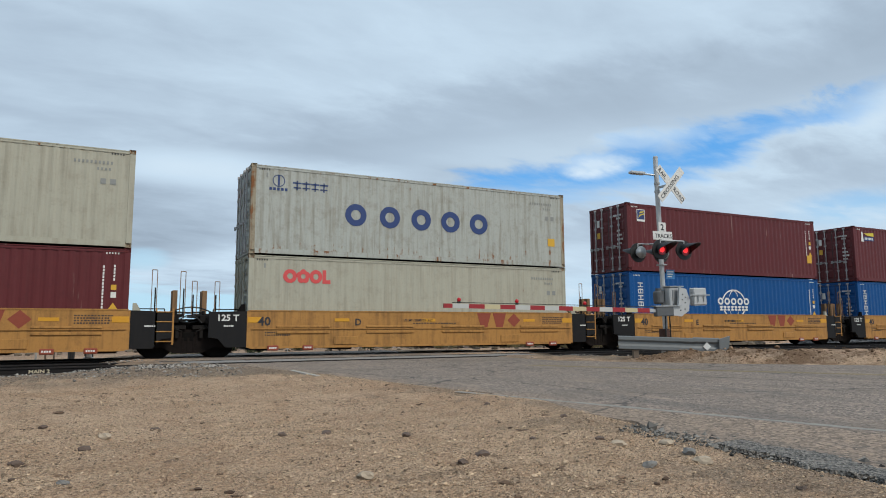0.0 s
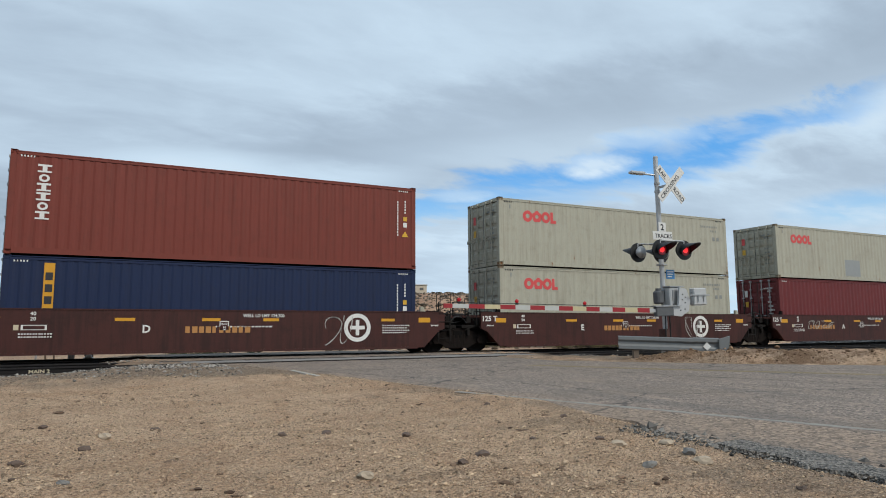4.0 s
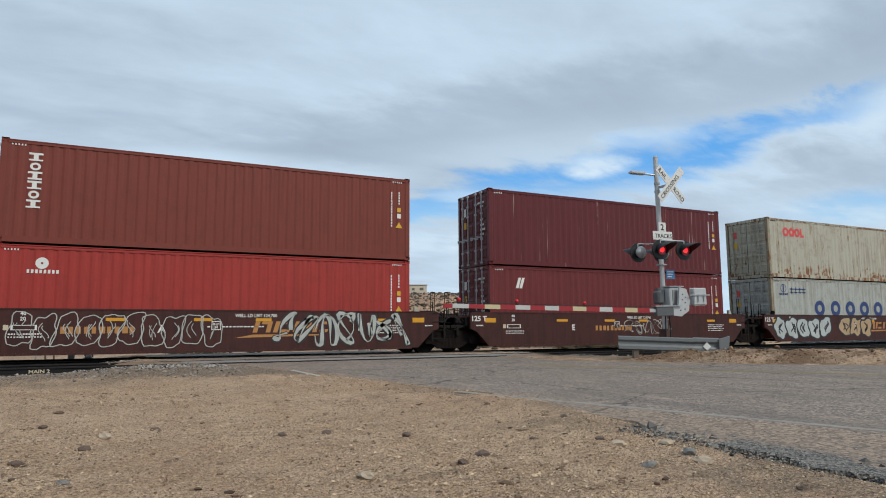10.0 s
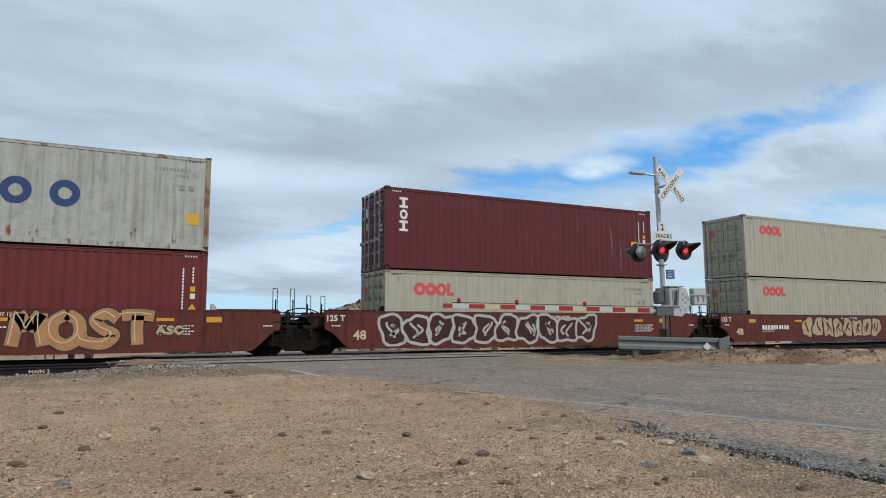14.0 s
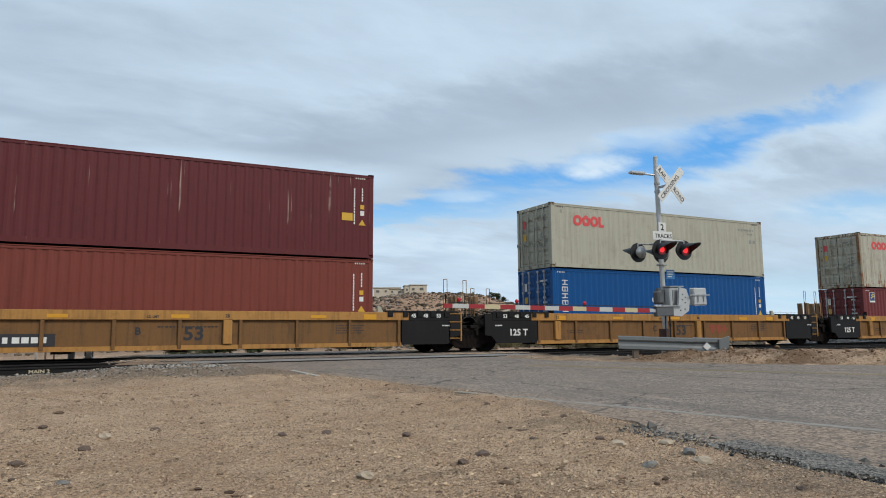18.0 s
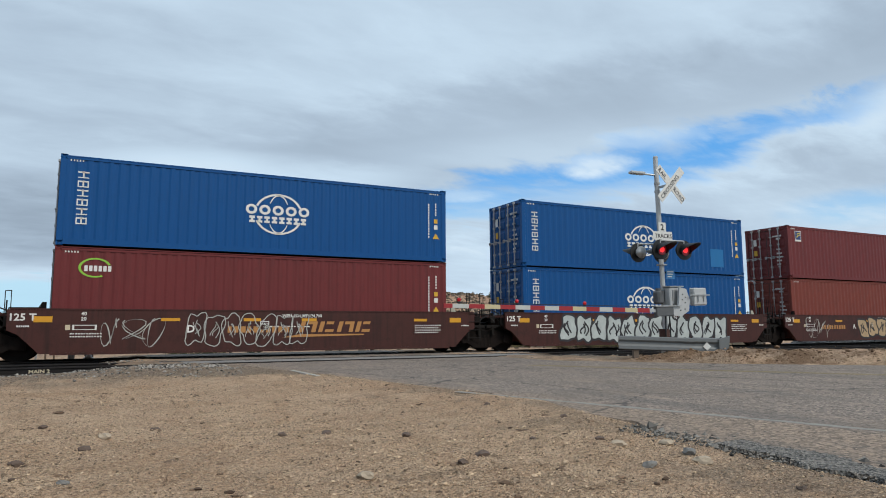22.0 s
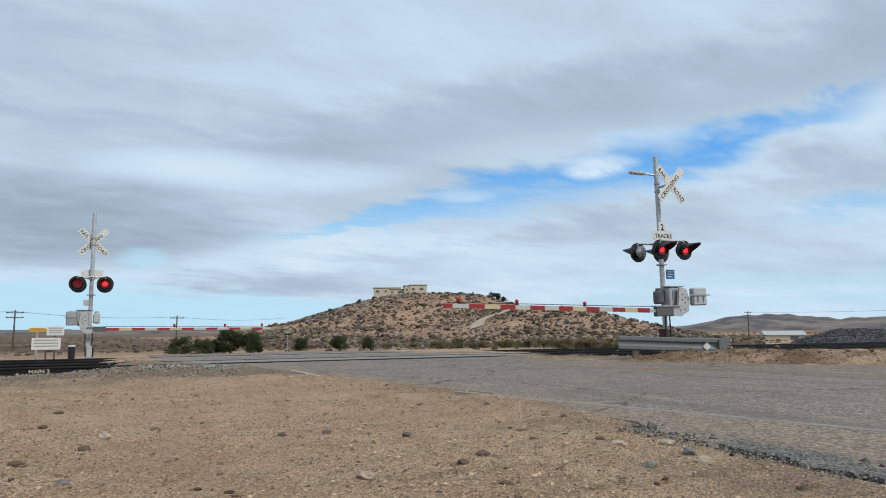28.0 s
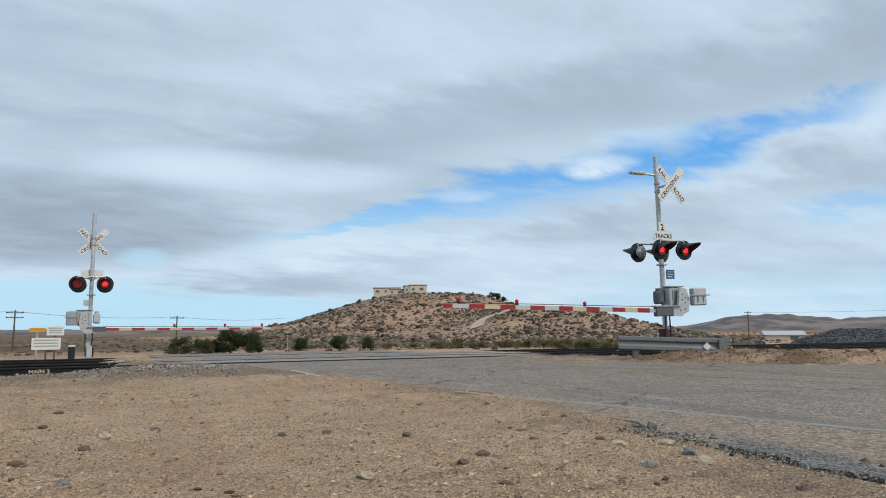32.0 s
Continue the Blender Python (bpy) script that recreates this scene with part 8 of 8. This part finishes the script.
for k, (az, r, w_, h_) in enumerate(((22.0, 90, 1.8, 0.9), (26.3, 92, 2.4, 1.3), (28.0, 90, 2.6, 1.5), (30.1, 95, 2.2, 1.1), (31.6, 92, 2.4, 1.3), (36.4, 90, 2.6, 1.3), (37.8, 94, 2.8, 1.4), (39.6, 92, 2.8, 1.3), (41.3, 90, 2.2, 1.2), (42.7, 92, 2.6, 1.2), (33.0, 96, 2.2, 1.0), (24.3, 94, 1.8, 0.9), (32.3, 93, 2.6, 1.2), (34.0, 91, 2.6, 1.3), (35.2, 93, 2.8, 1.4), (35.8, 97, 2.4, 1.3), (37.1, 90, 2.6, 1.4), (38.7, 93, 2.8, 1.4), (40.4, 95, 2.6, 1.3), (42.0, 94, 2.4, 1.2), (29.0, 96, 2.2, 1.0), (27.1, 95, 2.0, 0.9), (43.4, 96, 2.4, 1.1))):
    tree(az, r, w_, h_, DRY, 70 + k, "dry yellow-green desert bush at the foot of the hill", "desert_bush")

STUCCO = plain("stucco", (0.47, 0.41, 0.32), 0.85, 0, 0.08, 1.5)
TRIM = plain("roof_trim", (0.42, 0.36, 0.28), 0.8, 0, 0.08, 2.0)
PANE = plain("dark_window", (0.102, 0.102, 0.0978), 0.3, 0, 0.1)


def house():
    p = spot(23.05, 219)
    z = lie(p.x, p.y)
    h = thing("house", "pale stucco house with flat roofs on the hilltop", "house", m=pose(p.x, p.y, z - 0.9, 0, 0, -21))
    blocks = ((-8.4, -3.4, 0.0, 7.0, 3.3), (-3.6, 1.6, 0.8, 8.0, 2.9), (-5.2, 0.4, 2.5, 8.0, 3.5), (1.5, 8.6, -0.8, 7.0, 3.95), (3.2, 8.8, -1.0, 6.0, 4.2))
    for x0, x1, y0, y1, top in blocks:
        part("wall", boxes((x0, x1, y0, y1, -1.0, top), bevel=0.05), STUCCO, h)
        part("roof", boxes((x0 - 0.25, x1 + 0.25, y0 - 0.25, y1 + 0.25, top, top + 0.16), bevel=0.04), TRIM, h, "flat roof with parapet")
    for x0, x1, y, z0, z1 in ((-7.7, -6.5, -0.004, 1.7, 2.6), (-4.9, -4.1, -0.004, 1.8, 2.6), (-2.8, -2.0, 0.796, 1.7, 2.5), (-0.6, 0.4, 0.796, 1.2, 2.4), (2.0, 2.7, -0.804, 2.2, 3.1), (3.9, 4.9, -1.004, 2.4, 3.3), (6.4, 7.8, -1.004, 2.4, 3.4)):
        w_ = part("window", boxes((x0, x1, y - 0.06, y, z0, z1)), TRIM, h)
        part("pane", boxes((x0 + 0.1, x1 - 0.1, y - 0.07, y - 0.061, z0 + 0.1, z1 - 0.1)), PANE, w_)
    return h


house()


def hill_track():
    """A pale dirt track that winds up the spur."""
    bm = bmesh.new()
    prev = None
    n = 40
    way = hill_way
    for i in range(n + 1):
        k = i / n
        p, d = way(k), way(k + 0.01) - way(max(0.0, k - 0.01))
        side = Vector((d.y, -d.x, 0)).normalized() * 1.6
        q = [bm.verts.new((p.x + s * side.x, p.y + s * side.y, lie(p.x + s * side.x, p.y + s * side.y) + 0.22)) for s in (-1, -0.3, 0.3, 1)]
        if prev:
            for j in range(3):
                bm.faces.new((prev[j], prev[j + 1], q[j + 1], q[j]))
        prev = q
    ob = part("dirt_track", bm, plain("pale_dirt", (0.3995, 0.323, 0.238), 0.95, 0, 0.15, 0.8), None)
    return tagged(ob, "pale dirt track winding up the hill", "track", kind="structure")


hill_track()


def mountains():
    """Bare ridges along the horizon."""
    bm_v, bm_f = [], []
    n, rings_ = 260, (3300, 3550, 3800, 4050, 4300)
    for i in range(n + 1):
        az = -20 + 100 * i / n
        ridge = 62 + 34 * noise.fractal(Vector((az * 0.11, 3.7, 0)), 1.0, 2.0, 5) + 12 * noise.fractal(Vector((az * 0.7, 1.7, 0)), 1.0, 2.0, 4)
        far = step01(az, 40, 51)
        broad = 75 * step01(az, 43.5, 51.8) - 16 * step01(az, 52.5, 56.5)
        ridge = 0.20 * ridge * (1 - far) + far * (broad + 0.22 * (ridge - 62))
        for k, r in enumerate(rings_):
            p = spot(az, r)
            f = (0.0, 0.38, 0.72, 1.0, 0.0)[k]
            bm_v.append((p.x, p.y, -22 + ridge * f * (1 + 0.25 * noise.noise(Vector((az * 0.9, k * 1.3, 2)))) + 16 * (k > 0)))
    m = len(rings_)
    for i in range(n):
        for k in range(m - 1):
            bm_f.append((i * m + k, i * m + k + 1, (i + 1) * m + k + 1, (i + 1) * m + k))
    me = bpy.data.meshes.new("mountains")
    me.from_pydata(bm_v, [], bm_f)
    me.update()
    mt, w, b = material("far_mountains")
    co = w.add("ShaderNodeTexCoord").outputs["Object"]
    # Brown drawn towards blue-grey: distance haze is put into the base colour
    c = w.mix(w.smooth(w.noise(co, 0.006, 6, 0.65), 0.35, 0.65), (0.060, 0.056, 0.058, 1), (0.20, 0.168, 0.145, 1))
    w.put(b, "Base Color", c)
    w.put(b, "Roughness", 1.0)
    w.put(b, "Normal", w.add("ShaderNodeBump", None, Strength=1.0, Distance=40.0, Height=w.noise(co, 0.008, 6, 0.6)).outputs[0])
    me.flip_normals()
    return tagged(put("mountains", me, mt), "bare brown mountain ridges on the horizon", "mountains", kind="structure")


mountains()
TIMBER = plain("pole_timber", (0.085, 0.0638, 0.0467), 0.9, 0, 0.25, 3.0)


def utility_pole(az, r, top, arms):
    p = spot(az, r)
    z = land(p.x, p.y)
    t = thing("utility_pole", "dark timber utility pole with a crossarm", "utility pole", "utility poles", m=pose(p.x, p.y, z))
    part("pole", rod(bmesh.new(), (0, 0, -0.2), (0, 0, top - z), 0.14, 10, 0.09), TIMBER, t)
    for k in range(arms):
        zz = top - z - 0.35 - 0.7 * k
        part("crossarm", boxes((-1.1, 1.1, -0.06, 0.06, zz - 0.06, zz + 0.06)), TIMBER, t)
        for x in (-1.0, -0.4, 0.4, 1.0):
            part("insulator", rod(bmesh.new(), (x, 0, zz + 0.06), (x, 0, zz + 0.22), 0.035, 8), GALV, t)
    return Vector((p.x, p.y, top - 0.15))


tops = [utility_pole(-5.7, 115, 3.8, 2), utility_pole(5.2, 120, 3.2, 1)]
utility_pole(34.85, 105, 2.4, 0)
utility_pole(51.1, 170, 4.6, 2)
far_end = spot(13.5, 140, 3.2)
for k, (a, b) in enumerate(((spot(-16, 112, 4.2), tops[0]), (tops[0], tops[1]), (tops[1], far_end), (spot(51.1, 170, 4.4), spot(66, 168, 5.0)))):
    bm = bmesh.new()
    n = 10
    sag = lambda q: a.lerp(b, q) - Vector((0, 0, 0.5 * 4 * q * (1 - q)))
    for i in range(n):
        rod(bm, sag(i / n), sag((i + 1) / n), 0.022, 5)
    tagged(part("overhead_wire", bm, RUBBER, None), "thin dark overhead wire between poles", "wire", "overhead wires")


def notice_board(az, r, x0, x1, z0, z1, mat, lines, label):
    p = spot(az, r)
    z = land(p.x, p.y)
    t = thing("notice_board", label, "sign", "signs beside the tracks", m=pose(p.x, p.y, z, 0, 0, -az))
    part("board", boxes((x0, x1, -0.02, 0.0, z0 - z, z1 - z), bevel=0.004), mat, t)
    bm = bmesh.new()
    h = (z1 - z0) / (lines + 1)
    for i in range(lines):
        bars(bm, x0 + 0.10, z1 - z - h * (i + 1.0), (x1 - x0) - 0.2, h * 0.42, 14, -0.022, 0.22)
    part("text_block", bm, GREYINK, t)
    part("post", boxes((x0 * 0.5 + x1 * 0.5 - 0.04, x0 * 0.5 + x1 * 0.5 + 0.04, 0.001, 0.08, -0.2, z1 - z), bevel=0.008), TIMBER if mat is not AMBER else GALV, t)
    return t


notice_board(-3.65, 36, -0.58, 0.58, -0.02, 0.52, BLADE, 3, "white notice board with dark lines of text on a post")
notice_board(-3.2, 37, -0.30, 0.42, 0.62, 1.05, BLADE, 3, "small white notice board with dark text")
notice_board(-4.25, 37, -0.33, 0.33, 0.78, 0.98, AMBER, 1, "narrow yellow sign on a post")
p = spot(13.8, 78)
gs = thing("street_sign", "green street name sign on a thin post", "street sign", m=pose(p.x, p.y, land(p.x, p.y), 0, 0, -10))
part("blade", boxes((-0.4, 0.4, -0.01, 0.01, 2.28, 2.50)), plain("sign_green", (0.017, 0.17, 0.085), 0.5), gs)
part("name_bar", boxes((-0.3, 0.3, -0.016, -0.011, 2.35, 2.43)), WHITE, gs)
part("post", rod(bmesh.new(), (0, 0, -0.1), (0, 0, 2.55), 0.03, 8), GALV, gs)
for az, r, h_ in ((-6.6, 42, 1.5), (-7.6, 40, 0.9), (-2.0, 31, 0.55), (-0.6, 46, 0.8)):
    p = spot(az, r)
    b_ = thing("marker_post", "short dark marker post beyond the tracks", "post", "marker posts", m=pose(p.x, p.y, land(p.x, p.y)))
    part("shaft", rod(bmesh.new(), (0, 0, -0.1), (0, 0, h_), 0.05 if h_ > 0.6 else 0.13, 10), HOODBLACK, b_)
    part("cap", rod(bmesh.new(), (0, 0, h_), (0, 0, h_ + 0.05), 0.055 if h_ > 0.6 else 0.14, 10), WHITE if h_ < 0.6 else HOODBLACK, b_)


def barn():
    p = spot(53.4, 165)
    z = land(p.x, p.y)
    b = thing("barn", "low pale barn with a light metal roof", "barn", m=pose(p.x, p.y, z, 0, 0, -40))
    part("wall", boxes((-3.9, 3.9, -2.4, 2.4, -0.8, 1.1)), STUCCO, b)
    bm = bmesh.new()
    prism(bm, [(-2.7, 1.05), (2.7, 1.05), (0, 1.95)], -4.2, 4.2)
    part("roof", bm, plain("metal_roof", (0.4675, 0.4675, 0.459), 0.4, 0.3), b, "light grey metal roof", Matrix.Rotation(radians(90), 4, "Z"))
    part("door", boxes((1.0, 2.6, -2.45, -2.401, -0.5, 0.8)), PANE, b)


barn()


DARKGRAVEL, w_, b_ = material("dark_gravel")
v_ = w_.add("ShaderNodeTexVoronoi", None, Vector=w_.add("ShaderNodeTexCoord").outputs["Object"], Scale=5.5)
w_.put(b_, "Base Color", w_.mix(w_.cell(v_), (0.0164, 0.018, 0.0197, 1), (0.1148, 0.1189, 0.123, 1)))
w_.put(b_, "Roughness", 0.9)
w_.put(b_, "Normal", w_.add("ShaderNodeBump", None, Strength=1.0, Distance=0.15, Height=v_.outputs["Distance"]).outputs[0])


HEAPSTONE = shrub_material("heap_stone", (0.012, 0.013, 0.015), (0.12, 0.125, 0.135))


def heap_of_gravel():
    bm = bmesh.new()
    bmesh.ops.create_grid(bm, x_segments=60, y_segments=24, size=1.0)
    c = spot(58.6, 62)
    for v in bm.verts:
        x, y = v.co.x * 5.4, v.co.y * 4.0
        e = max(0.0, 1 - (abs(v.co.x) ** 2.2 + abs(v.co.y) ** 2))
        v.co = Vector((x, y, 1.22 * e + 0.18 * fbm(x, y, 0.6, 3.0) - 0.15))
    ob = part("gravel_heap", bm, DARKGRAVEL, None, "", pose(c.x, c.y, land(c.x, c.y), 0, 0, -30), True)
    tagged(ob, "long heap of dark grey crushed stone", "gravel heap", kind="stuff")
    rng = random.Random(8)
    h = Heap()
    for v in ob.data.vertices:
        if v.co.z < 0.02:
            continue
        for _ in range(4):
            s = rng.uniform(0.03, 0.085)
            h.lump((v.co.x + rng.uniform(-0.12, 0.12), v.co.y + rng.uniform(-0.2, 0.2), v.co.z + 0.02), (s, s * 0.8, s * 0.7), rng, 0.35, (OCT_V, OCT_F))
    st = put("heap_stone", h.mesh("heap_stone"), HEAPSTONE, ob, "dark grey broken stone")
    st["kind"] = "stuff"
    return ob


heap_of_gravel()

# ---- stones and gravel at hand ----
STONES = [(3.77, 6.43, 0.044), (3.96, 5.31, 0.045), (1.25, 5.2, 0.045), (1.56, 5.09, 0.049), (2.03, 4.64, 0.043), (0.05, 5.73, 0.058), (-0.43, 6.95, 0.041), (-0.15, 4.18, 0.035), (-0.07, 5.35, 0.05), (3.25, 3.74, 0.063), (3.66, 3.7, 0.061),
          (2.94, 3.12, 0.052), (3.31, 3.05, 0.062), (3.38, 3.22, 0.060), (2.21, 3.84, 0.064), (2.81, 4.14, 0.034), (1.96, 3.63, 0.045), (3.29, 3.99, 0.039), (1.31, 3.53, 0.048), (3.3, 2.39, 0.031), (0.44, 6.29, 0.043), (1.08, 8.74, 0.045), (-0.44, 4.98, 0.046)]


def build_stones():
    rng = random.Random(3)
    for k, (x, y, s) in enumerate(STONES):
        bm = bmesh.new()
        bmesh.ops.create_icosphere(bm, subdivisions=2, radius=1.0)
        for v in bm.verts:
            n = noise.noise(v.co * 1.3 + Vector((k * 7, 0, 0)))
            v.co = v.co * (1 + 0.45 * n)
            v.co = Vector((v.co.x * s, v.co.y * s * rng.uniform(0.7, 0.72), v.co.z * s * 0.45))
        ob = part("stone", bm, (DARKSTONE, PALESTONE, GREYSTONE)[(0, 0, 0, 0, 0, 1, 0, 2, 0, 1, 1, 2, 1, 2, 0, 0, 0, 0, 1, 0, 0, 0, 0)[k]], None, "", pose(x, y, land(x, y) + s * 0.18, 0, 0, rng.uniform(0, 360)))
        tagged(ob, "loose %s stone lying on the sand" % ("dark brown", "pale tan", "blue-grey")[(0, 0, 0, 0, 0, 1, 0, 2, 0, 1, 1, 2, 1, 2, 0, 0, 0, 0, 1, 0, 0, 0, 0)[k]], "stone", "loose stones")
    h = Heap()
    made = 0
    while made < 95000:
        az, u = rng.uniform(-12, 66), rng.random()
        r = 2.6 * (13 / 2.6) ** u
        p = spot(az, r)
        if p.x > road_left(p.y) + 0.25 and p.y < 17 and not (p.x < road_left(p.y) + 0.9 and p.y < 6 and rng.random() < 0.3):
            continue
        d = fbm(p.x, p.y, 0.5, 12.0) + (0.30 if p.x > 1.5 and p.y < 4.5 else 0)
        if d < rng.uniform(-0.55, 0.55):
            continue
        made += 1
        s = min(0.016, 0.0022 * math.exp(abs(rng.gauss(0, 0.55)))) * (0.75 + r * 0.12)
        h.lump((p.x, p.y, land(p.x, p.y) + s * 0.25), (s, s * 0.8, s * 0.6), rng, 0.3, (OCT_V, OCT_F))
    tagged(put("pebbles", h.mesh("pebbles"), PEBBLE), "small mixed pebbles scattered over the sand", "pebbles", kind="stuff")
    h = Heap()
    made = 0
    while made < 260:
        az, r = rng.uniform(-9, 50), 2.7 * (11 / 2.7) ** rng.random()
        p = spot(az, r)
        if p.x > road_left(p.y) - 0.1 or fbm(p.x, p.y, 0.7, 21.0) < rng.uniform(-0.5, 0.35):
            continue
        made += 1
        s = min(0.035, 0.0085 * math.exp(abs(rng.gauss(0, 0.6)))) * (0.7 + 0.06 * r)
        for _ in range(rng.choice((1, 1, 2, 3))):
            q = (p.x + rng.uniform(-1.6, 1.6) * s, p.y + rng.uniform(-1, 1) * s)
            k = s * rng.uniform(0.5, 1.0)
            h.lump((q[0], q[1], lie(*q) + k * 0.15), (k * 1.3, k, k * 0.5), rng, 0.35)
    tagged(put("earth_clumps", h.mesh("clumps"), CLUMP), "dark brown clumps of dry earth on the sand", "earth", kind="stuff")
    h = Heap()
    for i in range(4000):
        y = rng.uniform(1.2, 4.5)
        x = road_left(y) + rng.gauss(0.10, 0.15)
        s = 0.0075 * math.exp(rng.gauss(0, 0.5))
        h.lump((x, y, max(0.0, land(x, y)) + s * 0.4), (s, s, s * 0.7), rng, 0.3, (OCT_V, OCT_F))
    tagged(put("asphalt_crumbs", h.mesh("crumbs"), CRUMB), "dark crumbled asphalt along the road's broken edge", "rubble", kind="stuff")
    h = Heap()
    for i in range(3500):
        y = rng.uniform(6.0, 13.4)
        x = road_right(y) + 0.25 + abs(rng.gauss(0.7, 0.7))
        s = 0.010 * math.exp(rng.gauss(0, 0.6))
        h.lump((x, y, land(x, y) + s * 0.2), (s, s, s * 0.7), rng, 0.3)
    tagged(put("earth_clods", h.mesh("clods"), CLOD), "brown clods of dug earth beside the road", "earth", kind="stuff")
    h = Heap()
    for i in range(9000):
        side = rng.random()
        if side < 0.45:
            x, y = rng.uniform(-6, 2.6), 16.2 + abs(rng.gauss(0, 0.55))
            z = -0.34 + 0.16 * (y - 16.2) if x < 1.2 else 0.0
            if x > 1.2 or rng.random() < 0.5:
                y -= rng.uniform(0, 4.5) * rng.random()
                z = -1.0
        elif side < 0.8:
            x, y = rng.uniform(12.5, 42), 16.3 + abs(rng.gauss(0, 0.5))
            z = -0.28 + 0.20 * (y - 16.3)
        else:
            x, y = rng.uniform(-6, 40), rng.uniform(19.6, 21.2)
            z = -0.26
            if 1.0 < x < 12.5:
                continue
        z = max(z, land(x, y))
        s = rng.uniform(0.014, 0.034) if y < 16.2 else rng.uniform(0.02, 0.045)
        h.lump((x, y, z + s * 0.3), (s, s * 0.8, s * 0.7), rng, 0.35, (OCT_V, OCT_F))
    tagged(put("ballast_stones", h.mesh("ballast"), BSTONE), "loose grey ballast stones beside the rails", "ballast", kind="stuff")


DARKSTONE = plain("stone_dark", (0.102, 0.0723, 0.0561), 0.9, 0, 0.4, 20.0)
PALESTONE = plain("stone_pale", (0.357, 0.289, 0.2125), 0.9, 0, 0.25, 20.0)
GREYSTONE = plain("stone_grey", (0.153, 0.1462, 0.1343), 0.9, 0, 0.3, 20.0)
BSTONE = shrub_material("ballast_loose", (0.025, 0.022, 0.020), (0.40, 0.37, 0.33))
build_stones()

motions()
